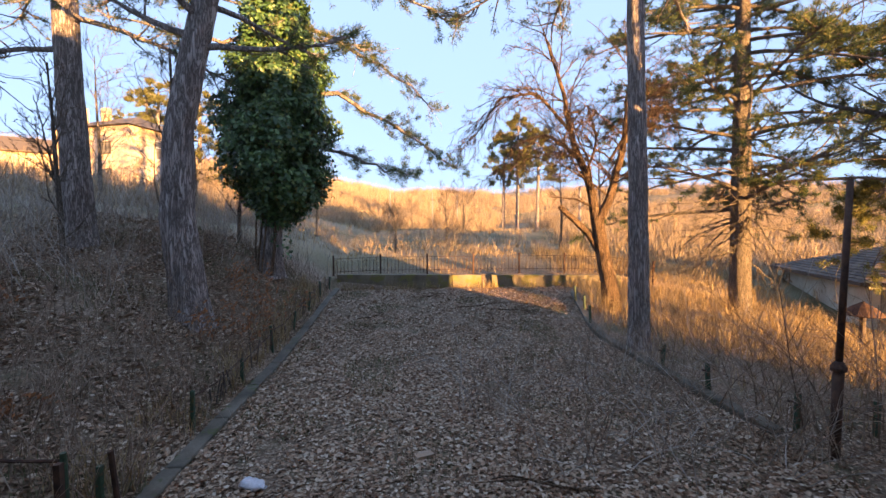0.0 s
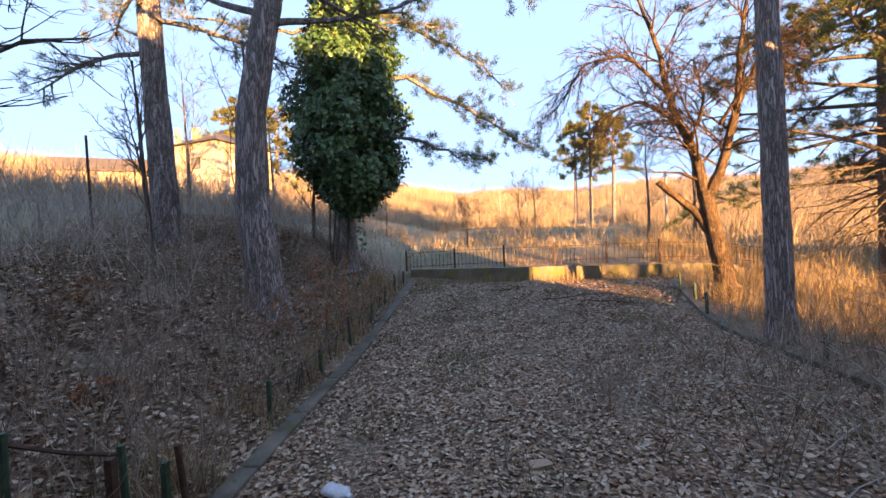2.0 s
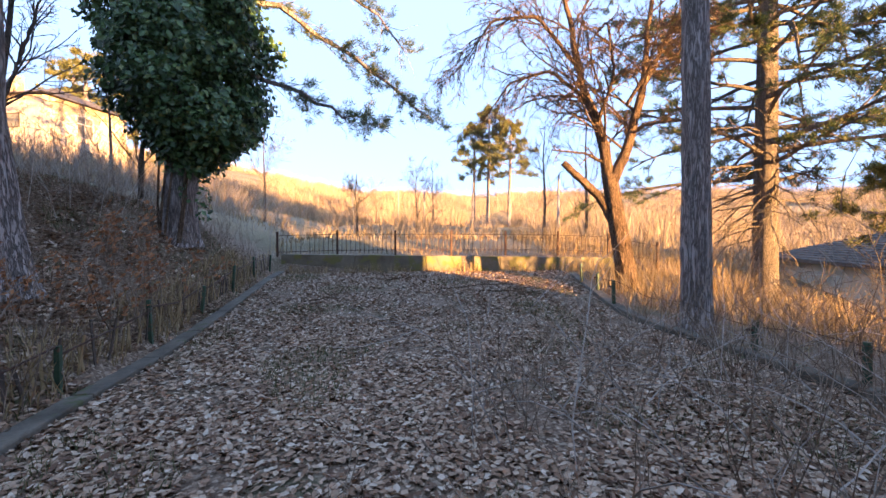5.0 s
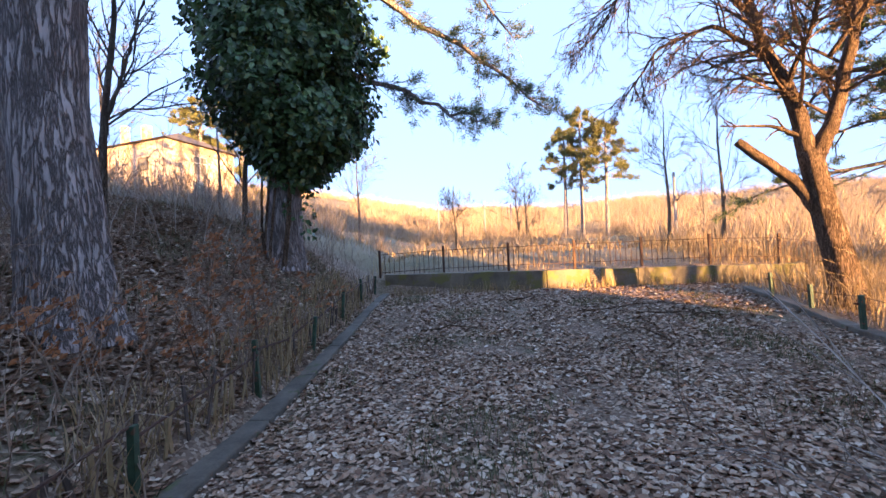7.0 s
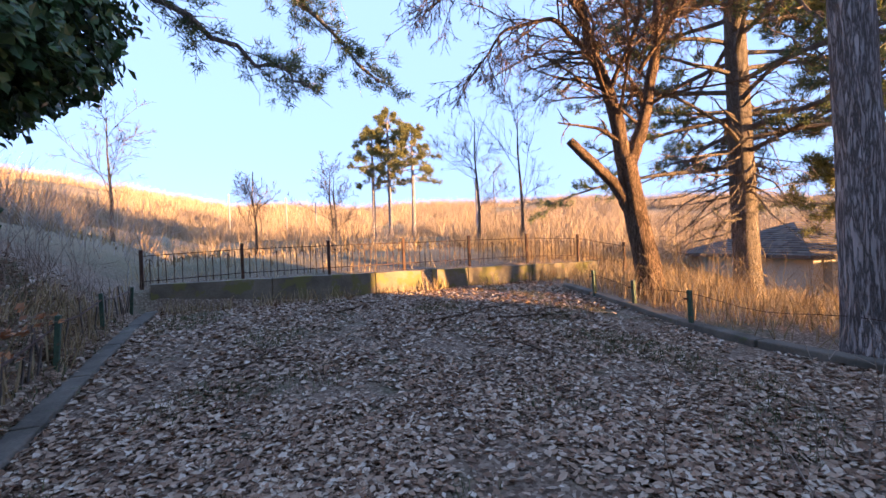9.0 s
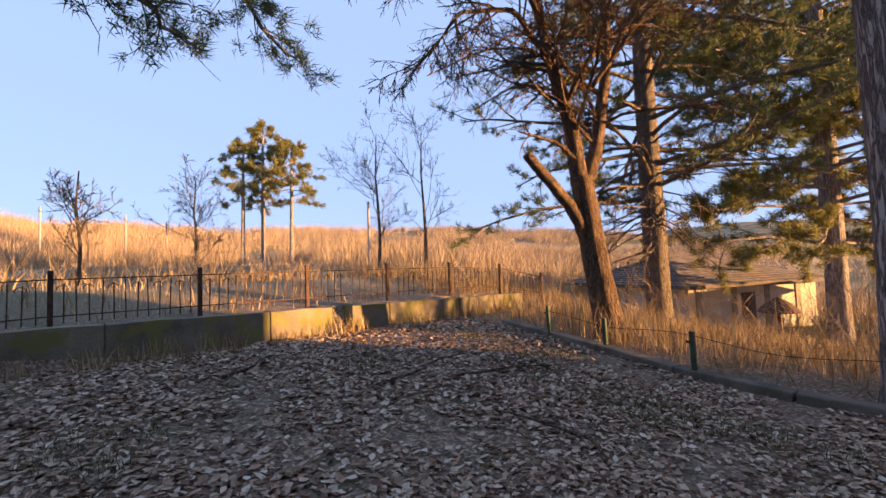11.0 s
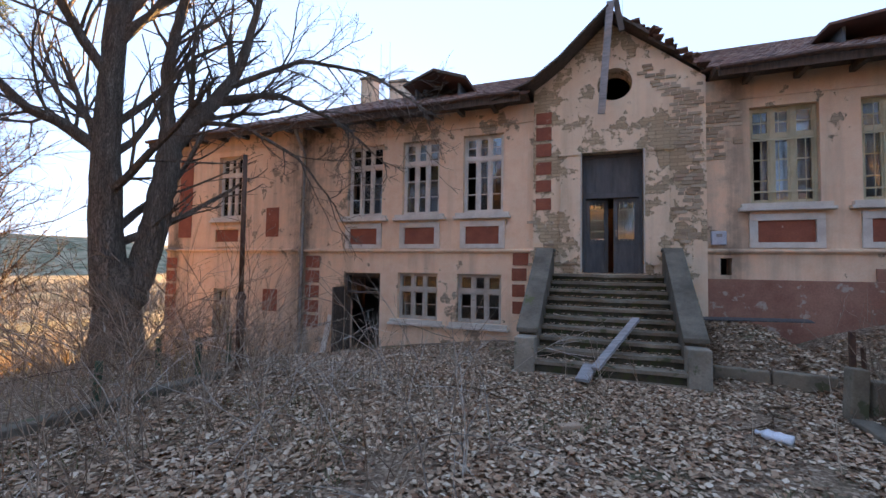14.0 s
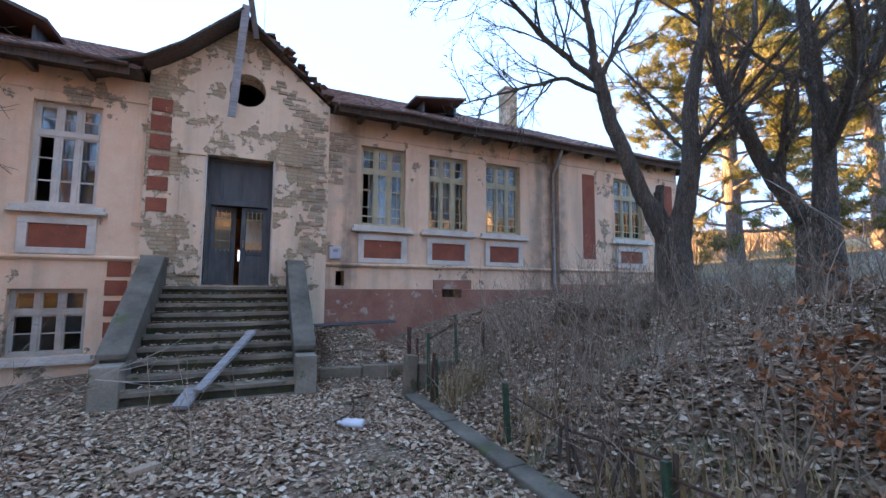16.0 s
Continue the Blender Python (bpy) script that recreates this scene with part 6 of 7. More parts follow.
# ---------- farmhouse, shed, outbuilding ----------
def make_farmhouse():
    h = thing("farmhouse", "plastered two-storey farmhouse with a low tiled hip roof in evening sun", "house")
    h.matrix_basis = pose(-24.0, 40.15, 6.66, 0, 0, 72)
    W, D, H = 7.2, 8.5, 5.6
    wall = Geo().box(0, W, 0, D, -2.0, H)
    part("wall", wall, OCHRE, h)
    e = 0.45
    g = Geo().add([(-e, -e, H), (W + e, -e, H), (W + e, D + e, H), (-e, D + e, H), (W / 2, D * 0.35, H + 1.7), (W / 2, D * 0.65, H + 1.7)],
                  [(0, 1, 4), (1, 2, 5, 4), (2, 3, 5), (3, 0, 4, 5), (3, 2, 1, 0)])
    roof = part("roof", g, GREYTILE, h)
    part("chimney", Geo().box(W * 0.3, W * 0.3 + 0.6, D * 0.6, D * 0.6 + 0.6, H + 0.6, H + 2.4), OCHRE, roof)
    part("chimney", Geo().box(W * 0.15, W * 0.15 + 0.5, D * 0.75, D * 0.75 + 0.5, H + 0.3, H + 2.2), OCHRE, roof)
    # panes are solid boxes; the unlit room's darkness is their colour
    for x in (2.6,):
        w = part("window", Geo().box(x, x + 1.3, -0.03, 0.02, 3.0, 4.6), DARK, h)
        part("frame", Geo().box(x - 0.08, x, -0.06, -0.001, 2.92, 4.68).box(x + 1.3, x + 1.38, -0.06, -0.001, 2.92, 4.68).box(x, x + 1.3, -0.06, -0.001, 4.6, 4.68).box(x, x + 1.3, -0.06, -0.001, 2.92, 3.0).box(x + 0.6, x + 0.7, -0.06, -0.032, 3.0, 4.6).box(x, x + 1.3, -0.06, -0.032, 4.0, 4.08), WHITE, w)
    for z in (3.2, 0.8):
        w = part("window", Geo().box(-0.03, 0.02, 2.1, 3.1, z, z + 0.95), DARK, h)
        part("frame", Geo().box(-0.06, -0.001, 2.02, 2.1, z - 0.08, z + 1.03).box(-0.06, -0.001, 3.1, 3.18, z - 0.08, z + 1.03).box(-0.06, -0.001, 2.1, 3.1, z + 0.95, z + 1.03).box(-0.06, -0.001, 2.1, 3.1, z - 0.08, z), DARKWOOD, w)
    b = thing("barn", "low plastered barn with a sagging tiled roof", "barn")
    b.matrix_basis = pose(-32.4, 43.4, 7.6, 0, 0, 30)
    part("wall", Geo().box(-9, 0, 0, 5, -1.5, 2.7), OCHRE, b)
    part("roof", Geo().prism_x([(-0.5, 2.6), (2.5, 4.2), (5.5, 2.6), (5.5, 2.5), (-0.5, 2.5)], -9.4, 0.4), GREYTILE, b)
    part("door", Geo().box(-4.5, -3.2, -0.03, 0.02, -0.8, 1.5), DARKWOOD, b)


make_farmhouse()


def make_shed():
    s = thing("shed", "low pale plastered shed with a sagging tiled hip roof", "shed")
    W, D, H = 8.6, 8.0, 2.5
    s.matrix_basis = pose(19.55, 16.25, -1.9, 0, 0, -23)
    part("wall", Geo().box(0, W, 0, D, -0.4, H), SHEDWALL, s, bevel=0.02)
    roof = Geo()
    e, ridge = 0.5, ((2.9, 4.0, H + 1.4), (5.9, 4.0, H + 1.3))
    corners = ((-e, -e, H - 0.06), (W + e, -e, H - 0.02), (W + e, D + e, H), (-e, D + e, H - 0.04))
    roof.add(corners + ridge, [(0, 1, 5, 4), (1, 2, 5), (2, 3, 4, 5), (3, 0, 4), (3, 2, 1, 0)])
    roof = part("roof", roof, GREYTILE, s)
    # courses of tiles on the two faces towards the yard
    rng = random.Random(3)
    for a_, b_, c_, d_ in ((corners[0], corners[1], ridge[1], ridge[0]), (corners[3], corners[0], ridge[0], ridge[0])):
        g = Geo()
        a_, b_, c_, d_ = Vector(a_), Vector(b_), Vector(c_), Vector(d_)
        n = (b_ - a_).cross(d_ - a_).normalized()
        for i in range(15):
            lo0, lo1 = a_.lerp(d_, i / 15), b_.lerp(c_, i / 15)
            hi0, hi1 = a_.lerp(d_, (i + 1.1) / 15), b_.lerp(c_, (i + 1.1) / 15)
            k = max(2, int((lo1 - lo0).length / 0.28))
            for j in range(k):
                u, v = j / k, (j + 0.94) / k
                lift = n * (0.05 + rng.uniform(-0.008, 0.012))
                g.add([tuple(lo0.lerp(lo1, u) + lift), tuple(lo0.lerp(lo1, v) + lift), tuple(hi0.lerp(hi1, v) + n * 0.012), tuple(hi0.lerp(hi1, u) + n * 0.012),
                       tuple(lo0.lerp(lo1, u) + n * 0.01), tuple(lo0.lerp(lo1, v) + n * 0.01)], [(0, 1, 2, 3), (4, 5, 1, 0)])
        part("roof_tiling", g, GREYTILE, roof)
    part("eaves_board", Geo().box(-e, W + e, -e - 0.04, -e, H - 0.17, H - 0.03), DARKWOOD, s)
    part("eaves_board", Geo().box(-e - 0.04, -e, -e, D + e, H - 0.17, H - 0.03), DARKWOOD, s)
    for k in range(4):
        part("pilaster", Geo().box(0.4 + 2.2 * k, 0.75 + 2.2 * k, -0.05, -0.002, -0.4, H - 0.08), CONCRETE, s, bevel=0.01)
    part("door", Geo().box(3.25, 4.15, -0.03, -0.002, 0.1, 2.0), DARKWOOD, s)
    o = thing("outbuilding", "pale bluish rendered outbuilding behind the pines", "outbuilding")
    part("wall", Geo().box(24, 27.5, 6.8, 10.2, -3.5, 0.4), CURTAIN, o)
    part("roof", Geo().prism_x([(6.5, 0.4), (8.5, 1.1), (10.5, 0.4), (10.5, 0.3), (6.5, 0.3)], 23.6, 27.9), GREYTILE, o)
    b = thing("well_cover", "small conical tin roof on a post in dry grass", "well cover")
    zz = land(14.6, 12.3)
    part("post", Geo().tube([(14.6, 12.3, zz - 0.1), (14.6, 12.3, zz + 1.25)], [0.09, 0.08], 8), DARKWOOD, b)
    part("cap", Geo().lathe([(0.52, zz + 1.15), (0.54, zz + 1.18), (0.30, zz + 1.42), (0.05, zz + 1.58), (0.0, zz + 1.6)], (14.6, 12.3), 14), RUST, b)
    for i, (x, y, h) in enumerate(((4.0, 60.0, 5.0), (-2.0, 62.0, 5.5), (14.0, 33.0, 4.5), (8.0, 64.0, 5.0))):
        u = thing("utility_pole", "weathered wooden pole standing in the meadow", "pole", "poles in the meadow")
        zz = land(x, y)
        part("pole", Geo().tube([(x, y, zz - 0.3), (x, y, zz + h)], [0.11, 0.08], 8), GREYWOOD, u)
    p = thing("thin_post", "thin rusty rod standing on the bank", "post")
    zz = land(-10.5, 12.0)
    part("rod", Geo().tube([(-10.5, 12.0, zz - 0.2), (-10.5, 12.0, zz + 2.6)], [0.035, 0.03], 8), RUST, p)


make_shed()


def make_track():
    g = Geo()
    n = 40
    for i in range(n + 1):
        u = i / n
        x, y = 13.0 + 34.0 * u, 3.2 + 3.0 * u + 1.2 * math.sin(u * 5)
        for k in (-1.3, -0.5, 0.5, 1.3):
            g.v.append((x, y + k, land(x, y + k) + (0.03 if abs(k) < 1 else -0.02)))
    g.f = [(4 * i + k, 4 * i + k + 4, 4 * i + k + 5, 4 * i + k + 1) for i in range(n) for k in range(3)]
    structure("road", g, GRAVEL, "pale gravel track beyond the trees", "track", smooth=True)


make_track()

# ---------- undergrowth and leaves ----------
def blades(rng_seed, spots, h0, h1, width, lean, land_of=land):
    """Upright stalks, each a thin bent pair of triangles."""
    rs = np.random.RandomState(rng_seed)
    g = Geo()
    for x, y in spots:
        z = land_of(x, y)
        h = rs.uniform(h0, h1) * (0.8 + 0.7 * noise.noise((x * 0.7, y * 0.7, 11.0)))
        a = rs.uniform(0, 6.28)
        c, s = math.cos(a) * width, math.sin(a) * width
        lx, ly = rs.normal(0, lean) * h, rs.normal(0, lean) * h
        g.add([(x - c, y - s, z - 0.03), (x + c, y + s, z - 0.03), (x + lx * 0.4 + c * 0.8, y + ly * 0.4 + s * 0.8, z + h * 0.55), (x + lx * 0.4 - c * 0.8, y + ly * 0.4 - s * 0.8, z + h * 0.55), (x + lx, y + ly, z + h)], [(0, 1, 2, 3), (3, 2, 4)])
    return g


def scatter(seed, n, x0, x1, y0, y1, keep):
    rs = np.random.RandomState(seed)
    out = []
    while len(out) < n:
        x, y = rs.uniform(x0, x1), rs.uniform(y0, y1)
        if keep(x, y):
            out.append((x, y))
    return out


def clear_of_building(x, y):
    return not (RIGHT_END - 0.3 < x < LEFT_END + 0.3 and y < 0.45) and not (-1.55 < x < 1.35 and y < 3.15)


stuff("dry_grass", blades(1, scatter(1, 24000, 5.2, 24.0, 4.0, 24.0, lambda x, y: x > kerb_right(min(y, 16)) + 0.25 + 0.5 * noise.noise((y, 2, 0)) and (x + 0.6 * y > 13.0 or random.random() < 0.15) and not (18.5 < x and 12.5 < y)), 0.25, 0.80, 0.007, 0.28), STRAW,
      "tall dry golden grass and weed stalks", "dry grass")
stuff("dry_grass", blades(2, scatter(2, 2200, -3.4, 12.0, 18.3, 24.0, lambda x, y: True), 0.1, 0.5, 0.008, 0.25), STRAW, "dry weeds along the railing", "dry grass")
stuff("dry_grass", blades(3, scatter(3, 3800, -9.5, -2.8, 2.5, 19.0, lambda x, y: noise.noise((x * 0.5, y * 0.5, 1)) > -0.25), 0.12, 0.5, 0.006, 0.35), TWIG, "thin dead weeds on the bank", "dead weeds")
stuff("dry_grass", blades(21, scatter(21, 9000, -26.0, -8.5, 2.0, 26.0, lambda x, y: noise.noise((x * 0.3, y * 0.3, 1)) > -0.2), 0.12, 0.6, 0.012, 0.3), PALETWIG, "dull dead grass up the bank", "dead grass")
stuff("dry_grass", blades(22, scatter(22, 900, -2.6, 8.6, 17.2, 17.8, lambda x, y: noise.noise((x * 1.5, y, 3)) > -0.1), 0.1, 0.5, 0.007, 0.3), STRAW, "weeds at the foot of the yard wall", "dry weeds")
stuff("dry_grass", blades(33, scatter(33, 1500, -3.5, -2.85, 4.4, 15.5, lambda x, y: noise.noise((x, y * 0.8, 41.0)) > -0.1), 0.15, 0.5, 0.007, 0.35), STRAW, "pale reeds and stalks along the low fence", "dry stalks")
stuff("meadow_grass", blades(4, scatter(4, 5000, -30, 45, 22.0, 66.0, lambda x, y: noise.noise((x * 0.12, y * 0.12, 4)) > 0.0), 0.1, 0.45, 0.04, 0.4), STRAW, "bleached meadow tussocks", "grass")


def brush(seed, spots, h0, h1, stems, spread, width):
    rs = np.random.RandomState(seed)
    g = Geo()
    for x, y in spots:
        z = land(x, y)
        hh = rs.uniform(h0, h1)
        for _ in range(stems):
            a, q = rs.uniform(0, 6.28), rs.uniform(0, spread)
            bx, by = x + q * math.cos(a), y + q * math.sin(a)
            h = hh * rs.uniform(0.5, 1.1)
            lx, ly = rs.normal(0, 0.42) * h, rs.normal(0, 0.42) * h
            w = width * rs.uniform(0.6, 1.4)
            c, s = math.cos(a + 1.2) * w, math.sin(a + 1.2) * w
            g.add([(bx - c, by - s, z - 0.1), (bx + c, by + s, z - 0.1), (bx + lx, by + ly, z + h)], [(0, 1, 2)])
    return g


def polar(seed, n, r0, r1, a0, a1):
    rs = np.random.RandomState(seed)
    out = []
    for _ in range(n):
        r, a = r0 + (r1 - r0) * rs.rand() ** 0.8, radians(rs.uniform(a0, a1))
        out.append((r * math.sin(a), r * math.cos(a)))
    return out


stuff("far_brush", brush(5, [p for p in polar(5, 7000, 66, 150, -62, 75) if noise.noise((p[0] * 0.05, p[1] * 0.05, 9.0)) > -0.18], 0.8, 3.0, 40, 2.0, 0.026), BRUSH, "leafless hillside scrub glowing in low sun", "brush")
stuff("far_brush", brush(6, [p for p in polar(6, 1500, 24, 64, -66, -14) if p[0] < -7 and not (-44 < p[0] < -19 and 38 < p[1] < 53)], 0.9, 2.6, 20, 0.8, 0.022), BRUSH, "leafless scrub round the farmhouse", "brush")
stuff("far_brush", brush(25, [p for p in polar(25, 2600, 44, 74, -34, 62) if noise.noise((p[0] * 0.09, p[1] * 0.09, 5.0)) > -0.08 + 0.35 * sm((58 - math.hypot(*p)) / 10)], 1.0, 3.2, 56, 1.1, 0.014), BRUSH, "belt of leafless bushes above the meadow", "brush")
stuff("far_brush", brush(26, [p for p in polar(26, 260, 22, 44, -30, 40) if p[1] > 20], 0.5, 1.7, 22, 0.5, 0.012), BRUSH, "scattered low bushes in the meadow", "brush")
stuff("far_brush", brush(7, polar(7, 900, 28, 62, 20, 75), 0.8, 2.4, 24, 0.8, 0.022), BRUSH, "scrub at the edge of the meadow", "brush")
stuff("far_brush", brush(8, polar(8, 1300, 60, 190, 75, 140), 1.0, 3.0, 14, 1.4, 0.05), BRUSH, "hazy scrub down the valley", "brush")
stuff("far_brush", brush(9, polar(9, 900, 24, 70, -140, -100), 1.0, 3.0, 18, 1.0, 0.03), BRUSH, "scrub up the slope beyond the lime trees", "brush")


def canes(seed, spots, h0, h1, twigs, arch=0.0, r=0.005):
    """Leafless suckers and bramble canes."""
    rng = random.Random(seed)
    g = Geo()
    for x, y in spots:
        z = land(x, y)
        h = rng.uniform(h0, h1)
        d = Vector((rng.gauss(0, 0.22), rng.gauss(0, 0.22), 1.0))
        if arch:
            a = rng.uniform(0, 6.28)
            d += Vector((math.cos(a), math.sin(a), 0)) * arch * rng.random()
        q = wobble(rng, (x, y, z - 0.05), d, h, 5, 0.10, (d.x * 0.06 * arch * 4, d.y * 0.06 * arch * 4, -0.10 * arch * 2))
        g.tube(q, [r * (1.3 - 0.2 * i) for i in range(6)], 3, cap=False)
        for _ in range(twigs):
            p, dd = along(q, rng.uniform(0.25, 0.95))
            s = wobble(rng, p, side_dir(rng, dd, rng.uniform(0.4, 0.9)), h * rng.uniform(0.15, 0.4), 3, 0.14, (0, 0, 0.04))
            g.tube(s, [r * 0.6 * (1 - 0.2 * i) for i in range(4)], 3, cap=False)
    return g


stuff("thicket", canes(11, scatter(11, 640, -9.0, -2.85, 2.2, 17.5, lambda x, y: (noise.noise((x * 0.6, y * 0.45, 7)) > -0.1 or x > -4.2)), 0.4, 1.4, 6), TWIG, "leafless brown suckers and canes on the bank", "thicket")
stuff("thicket", canes(12, scatter(12, 210, 3.2, 8.2, 3.0, 8.8, lambda x, y: x + 0.4 * y > 6.3), 0.5, 1.7, 6, 0.35), TWIG, "arching leafless bramble canes by the pole", "thicket")
stuff("thicket", canes(13, scatter(13, 420, 5.6, 12.0, 8.0, 17.0, lambda x, y: x > kerb_right(y) + 0.3), 0.5, 1.6, 6, 0.4), STRAW, "sunlit bramble canes and dead weeds", "thicket")
stuff("thicket", canes(14, scatter(14, 90, -2.2, 5.0, 4.6, 9.0, lambda x, y: x > 1.0 or y < 5.5), 0.35, 1.1, 5), TWIG, "single thin saplings in the leaf litter", "saplings")
stuff("thicket", canes(17, scatter(17, 110, 1.2, 5.4, 4.6, 8.6, lambda x, y: x + y > 8.2), 0.6, 1.6, 5, 0.55, 0.004), TWIG, "thin arching bramble canes in the yard", "thicket")
stuff("thicket", canes(18, scatter(18, 90, 4.6, 9.4, 2.6, 6.4, lambda x, y: x + y > 9.2), 1.4, 3.0, 7, 0.8, 0.009), TWIG, "long arching bramble canes round the lime tree", "thicket")
stuff("thicket", canes(19, scatter(19, 110, 8.6, 15.0, 3.0, 9.0, lambda x, y: True), 0.8, 2.6, 10, 0.4, 0.007), STRAW, "sunlit tangle of twigs beside the track", "thicket")
stuff("thicket", canes(15, scatter(15, 330, -9.5, -2.9, 1.6, 6.8, lambda x, y: noise.noise((x * 0.7, y * 0.7, 31.0)) > -0.15), 0.35, 1.1, 7, 0.3), TWIG, "dense brown canes below the wall", "thicket")
stuff("thicket", canes(16, scatter(16, 130, 6.6, 12.5, 0.7, 6.0, lambda x, y: True), 0.6, 1.9, 7, 0.3), TWIG, "tangled leafless bushes in front of the end bay", "thicket")

stuff("thicket", canes(36, scatter(36, 720, -17.0, -3.2, 8.0, 26.0, lambda x, y: (x < -5 or y > 17.5) and noise.noise((x * 0.35, y * 0.35, 51.0)) > -0.12), 0.7, 2.1, 6, 0.2, 0.008), PALETWIG, "pale grey thicket of suckers up the bank", "thicket")
stuff("thicket", canes(34, scatter(34, 55, 0.8, 4.6, 4.2, 7.6, lambda x, y: x + 0.5 * y > 4.0), 1.0, 2.1, 5, 0.9, 0.006), PALETWIG, "long pale arching brambles across the yard", "thicket")
stuff("thicket", canes(35, scatter(35, 120, -5.6, -2.8, 3.6, 8.0, lambda x, y: True), 0.5, 1.5, 6, 0.25, 0.0055), TWIG, "dense suckers behind the kerb", "thicket")


def make_russet_shrub(x, y, h, seed):
    rng = random.Random(seed)
    s = thing("russet_shrub", "young shrub still holding russet dead leaves", "shrub", "russet shrubs by the kerb")
    g, lf = Geo(), Geo()
    z = land(x, y)
    for _ in range(4 + int(2 * h)):
        q = wobble(rng, (x + rng.gauss(0, 0.12), y + rng.gauss(0, 0.12), z - 0.05), (rng.gauss(0, 0.35), rng.gauss(0, 0.35), 1), h * rng.uniform(0.6, 1.1), 5, 0.12)
        g.tube(q, [0.010 - 0.0015 * i for i in range(6)], 4, cap=False)
        for _ in range(3 + int(4 * h)):
            p, d = along(q, rng.uniform(0.3, 1.0))
            t = wobble(rng, p, side_dir(rng, d, 1.0), rng.uniform(0.12, 0.35), 3, 0.15)
            g.tube(t, [0.003] * 4, 3, cap=False)
            for _ in range(7):
                c, _d = along(t, rng.random())
                n = Vector((rng.gauss(0, 1), rng.gauss(0, 1), rng.gauss(0, 1))).normalized()
                u = n.orthogonal().normalized()
                w = n.cross(u)
                k = rng.uniform(0.02, 0.042)
                lf.add([tuple(c - u * k), tuple(c + w * k * 0.6), tuple(c + u * k + n * 0.01), tuple(c - w * k * 0.6)], [(0, 1, 2), (0, 2, 3)])
    part("stem", g, TWIG, s)
    part("leaves", lf, RUST_LEAF, s, "curled russet leaves")


for i, (x, y, h) in enumerate(((-3.15, 9.5, 1.5), (-3.2, 10.7, 1.75), (-3.6, 8.4, 1.0), (-4.4, 11.8, 1.1), (-4.4, 5.3, 0.4), (-6.4, 7.4, 0.45))):
    make_russet_shrub(x, y, h, 90 + i)


def make_litter():
    """Fallen leaves: each a curled six-cornered blade lying on the ground."""
    rs = np.random.RandomState(8)

    def lay(n, x0, x1, y0, y1, s0, s1, keep):
        g = Geo()
        made = 0
        while made < n:
            x, y = rs.uniform(x0, x1), rs.uniform(y0, y1)
            if not keep(x, y):
                continue
            z = land(x, y) + 0.004 + 0.022 * rs.rand()
            s = rs.uniform(s0, s1)
            a = rs.uniform(0, 6.283)
            c, d = math.cos(a), math.sin(a)
            tx, ty = rs.normal(0, 0.5), rs.normal(0, 0.5)
            curl = rs.uniform(-0.1, 0.5) * s
            w = s * rs.uniform(0.5, 0.8)
            loc = ((-s, 0, curl * 0.6), (-0.25 * s, -w, curl), (0.35 * s, -0.75 * w, curl * 0.8), (s * 1.1, 0, curl * 0.7), (0.35 * s, 0.75 * w, curl * 0.8), (-0.25 * s, w, curl), (0.0, 0, 0.0))
            g.add([(x + u * c - v * d, y + u * d + v * c, z + k + u * tx * 0.5 + v * ty * 0.5 + 0.1 * s) for u, v, k in loc],
                  [(6, 0, 1), (6, 1, 2), (6, 2, 3), (6, 3, 4), (6, 4, 5), (6, 5, 0)])
            made += 1
        return g
    drift = lambda x, y: rs.rand() < 0.62 + 0.9 * noise.noise((x * 0.9, y * 0.9, 2.0)) + 0.4 * noise.noise((x * 3.1, y * 3.1, 5.0))
    inside = lambda x, y: KERB_X - 0.1 < x < kerb_right(y) - 0.1 and clear_of_building(x, y) and drift(x, y)
    stuff("fallen_leaves", lay(76000, -2.8, 6.2, 3.0, 12.0, 0.012, 0.040, inside), LEAF_LITTER, "thick litter of curled grey-brown leaves over the yard", "fallen leaves")
    stuff("fallen_leaves", lay(24000, -2.8, 6.6, 12.0, 17.7, 0.018, 0.048, inside), LEAF_LITTER, "litter of brown leaves near the yard wall", "fallen leaves")
    stuff("fallen_leaves", lay(64000, -12.0, -2.75, 0.6, 17.5, 0.018, 0.050, lambda x, y: clear_of_building(x, y) and rs.rand() < (x + 12.0) / 4.5 and rs.rand() < (17.5 - y) / 3.0 and drift(x, y)), LEAF_LITTER, "brown leaves lying on the bank", "fallen leaves")
    stuff("fallen_leaves", lay(16000, 1.3, 12.0, 0.5, 6.0, 0.014, 0.038, lambda x, y: clear_of_building(x, y)), LEAF_LITTER, "brown leaves drifted below the old front", "fallen leaves")
    stuff("fallen_leaves", lay(2200, -2.75, -1.55, 0.5, 3.2, 0.014, 0.038, clear_of_building), LEAF_LITTER, "brown leaves banked up beside the stairs", "fallen leaves")
    g = Geo()
    rise, tread = 0.155, 0.275
    for _ in range(900):
        k = int(rs.randint(0, 10))
        x = rs.uniform(-1.15, 0.95)
        y = (0.18 if k == 0 else 0.55 + (k - 1) * tread + 0.02) + rs.rand() ** 2 * (0.3 if k == 0 else 0.22)
        z = 1.59 - k * rise + 0.02
        a, s = rs.uniform(0, 6.28), rs.uniform(0.02, 0.045)
        c, d = math.cos(a) * s, math.sin(a) * s
        g.add([(x - c, y - d, z), (x + d * 0.6, y - c * 0.6, z + 0.015), (x + c, y + d, z + 0.004), (x - d * 0.6, y + c * 0.6, z + 0.015)], [(0, 1, 2), (0, 2, 3)])
    stuff("fallen_leaves", g, LEAF_LITTER, "dead leaves caught on the steps", "fallen leaves")


make_litter()


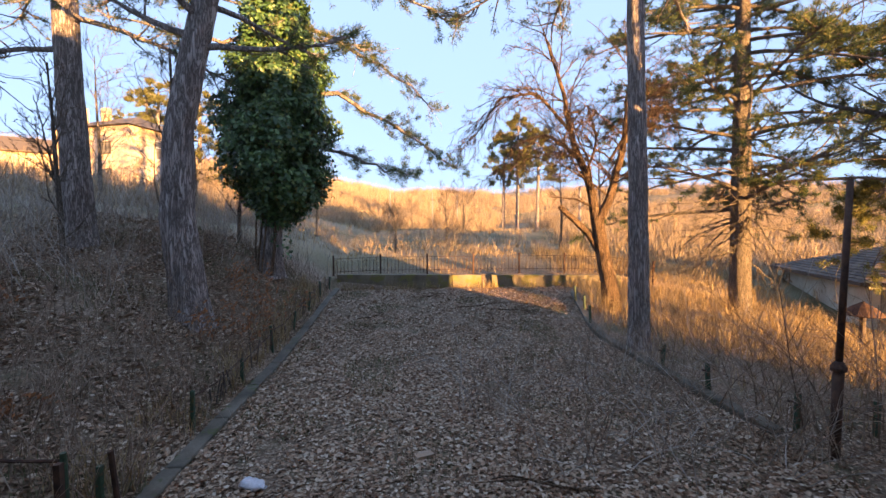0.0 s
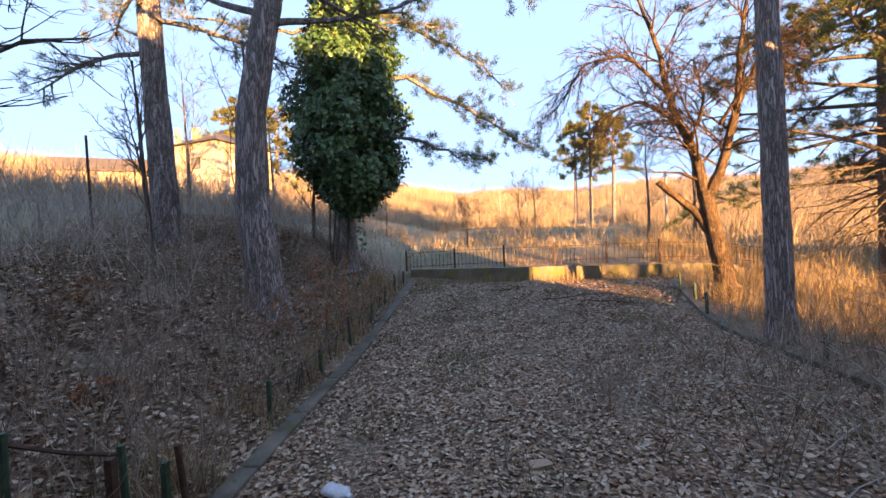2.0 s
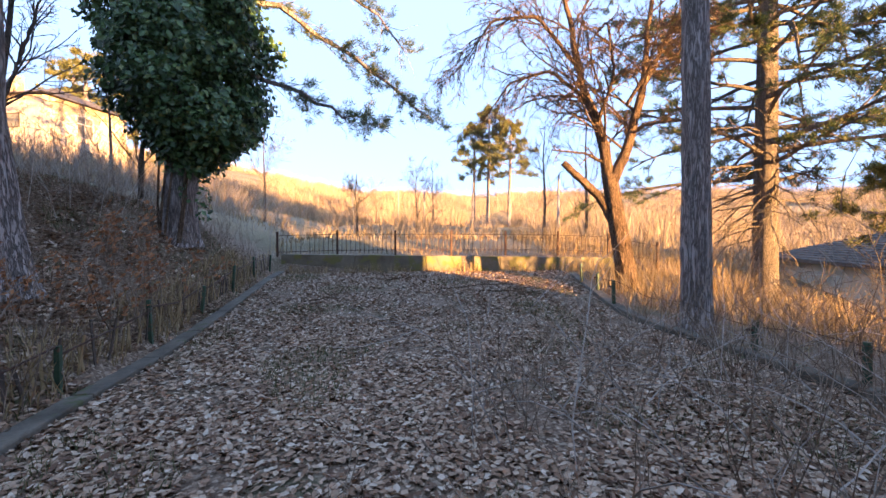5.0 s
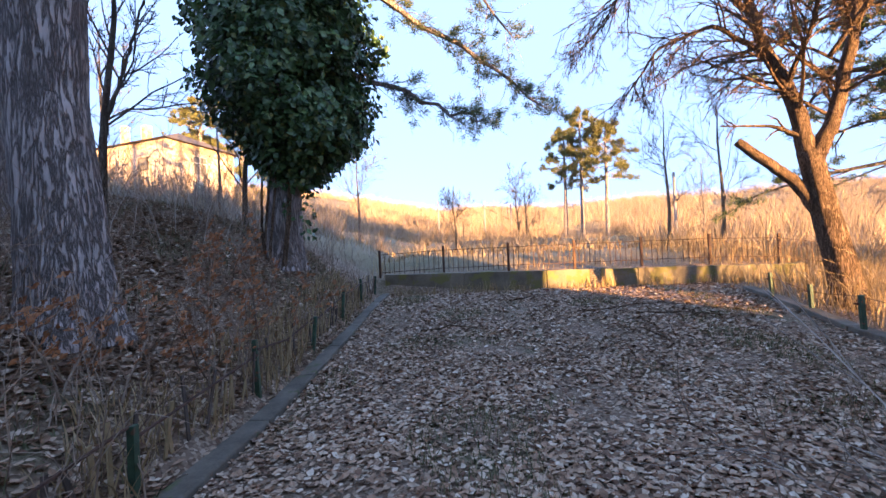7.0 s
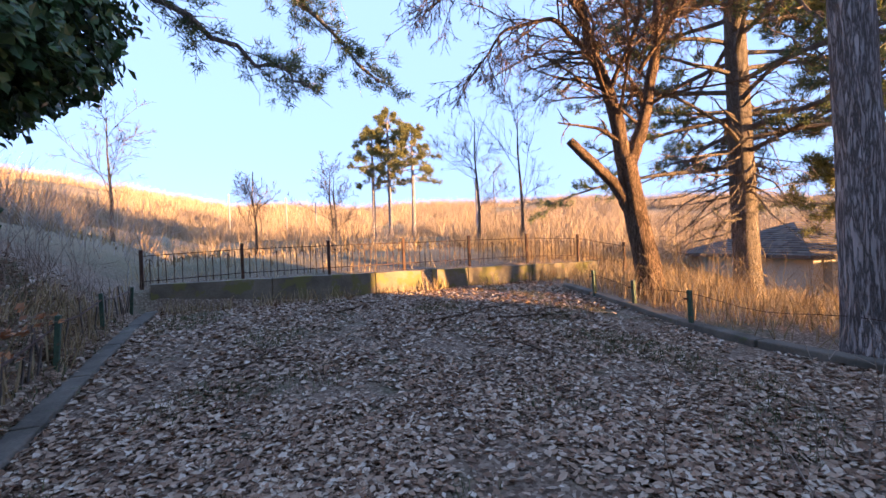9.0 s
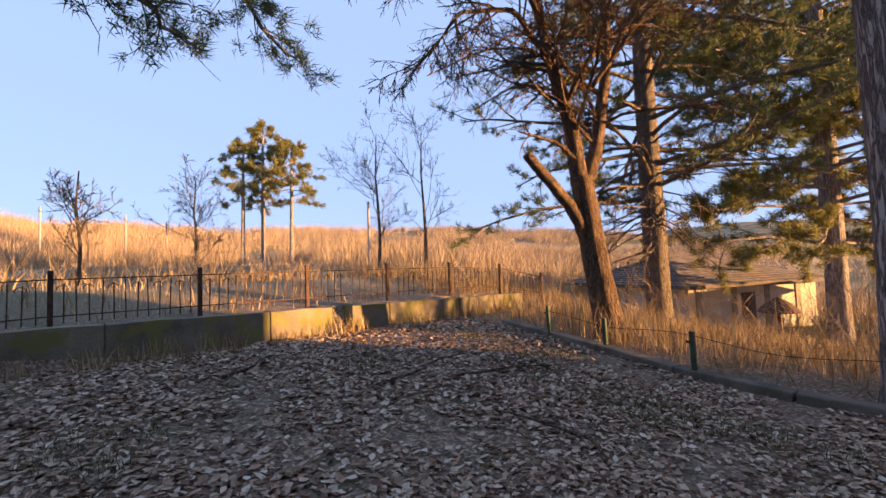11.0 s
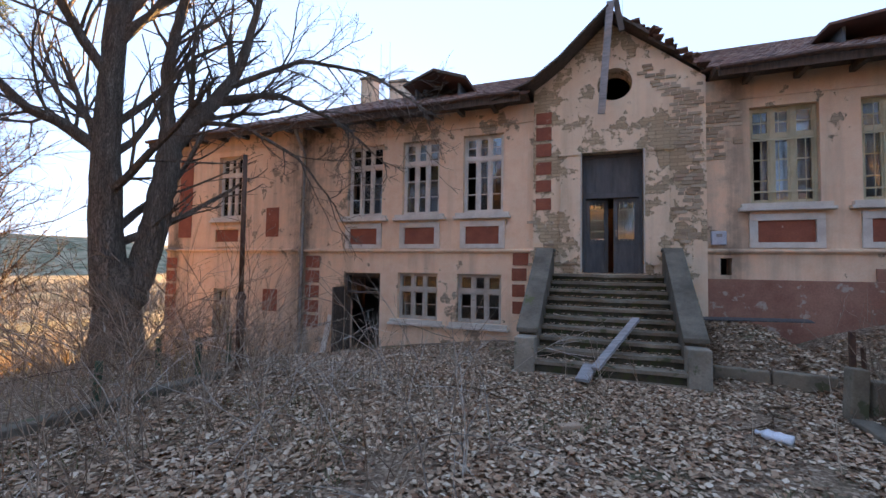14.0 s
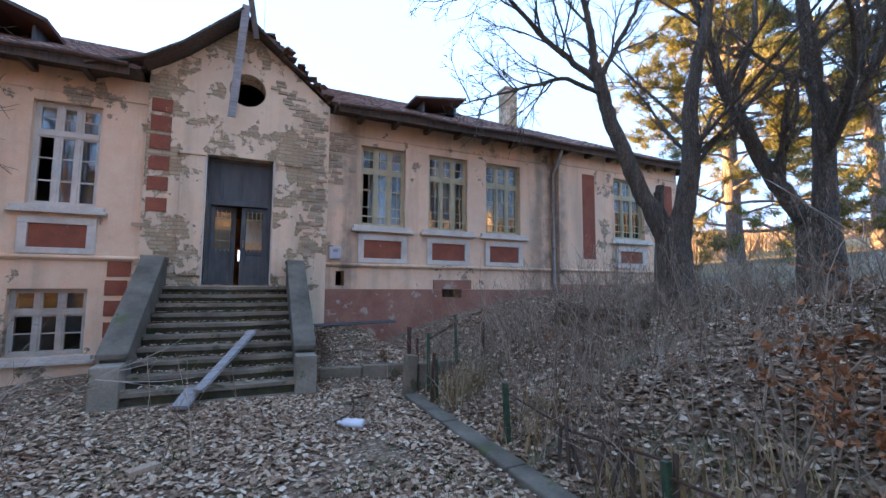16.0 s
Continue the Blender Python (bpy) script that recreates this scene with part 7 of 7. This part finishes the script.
stuff("grass_tufts", blades(31, scatter(31, 9000, -2.5, 5.2, 4.2, 17.0, lambda x, y: noise.noise((x * 0.7, y * 0.7, 21.0)) > 0.22), 0.03, 0.13, 0.004, 0.5), TUFT, "short dull green grass between the leaves", "grass")
stuff("grass_tufts", blades(32, scatter(32, 7000, -9.5, -2.8, 2.0, 16.0, lambda x, y: noise.noise((x * 0.5, y * 0.5, 23.0)) > 0.1), 0.04, 0.20, 0.005, 0.5), TUFT, "dull grey-green grass on the bank", "grass")


# ---------- bare bricks where the plaster has fallen ----------
def make_bricks():
    rng = random.Random(14)
    sizes = (0.055, 0.080, 0.098, 0.112, 0.122)
    mesh_list = []
    for k, w in enumerate(sizes):
        g = Geo()
        g.box(-w, w, -0.01, 0.008 + 0.005 * ((k * 2) % 5), -0.030, 0.030)
        me = bpy.data.meshes.new("brick")
        me.from_pydata(g.v, [], g.f)
        me.materials.append(BRICK)
        mesh_list.append(me)
    entrance, wing = bpy.data.objects["wall_entrance"], bpy.data.objects["wall_front_upper_wing"]
    for wall, y, x_lo, x_hi, z_lo, z_hi, most in ((entrance, FACE + 0.08, -2.0, -0.40, 2.3, 6.3, 255), (entrance, FACE + 0.08, 0.98, 1.42, 1.7, 2.95, 45), (wing, FACE, -2.70, -2.06, 2.25, 5.2, 130)):
        n, z = 0, z_lo
        while z < z_hi:
            x = x_lo + rng.uniform(0.0, 0.10)
            while x < x_hi:
                k = rng.randrange(5)
                w = sizes[k]
                x += w
                ragged = noise.noise((x * 1.3, z * 1.1, 9.0)) + 0.25 * noise.noise((x * 6.0, z * 6.0, 3.0))
                if x_lo > 0:
                    bare = ragged + 0.9 * (2.4 - z) + 0.3
                elif wall is entrance:
                    bare = ragged + 1.3 * (-1.30 - x) + 0.16 * (z - 4.0)
                else:
                    bare = ragged + 0.7 * (z - 4.2) + 0.6 * (x + 2.35)
                in_gable = z < 5.62 or x - w > -1.72 + (z - 5.62) * 1.25
                near_hole = math.hypot(x + 0.29, z - 5.79) < 0.56
                beside_door = -1.50 < x < -0.72 and z < 4.5
                if bare > 0.05 and in_gable and not near_hole and not beside_door and n < most and rng.random() < 0.86:
                    ob = new("brick", mesh_list[k])
                    ob.parent = wall
                    ob.location = (x, y, z + rng.uniform(-0.006, 0.006))
                    ob.rotation_euler = (0, rng.uniform(-0.03, 0.03), 0)
                    n += 1
                x += w + rng.uniform(0.010, 0.03)
            z += 0.076


make_bricks()
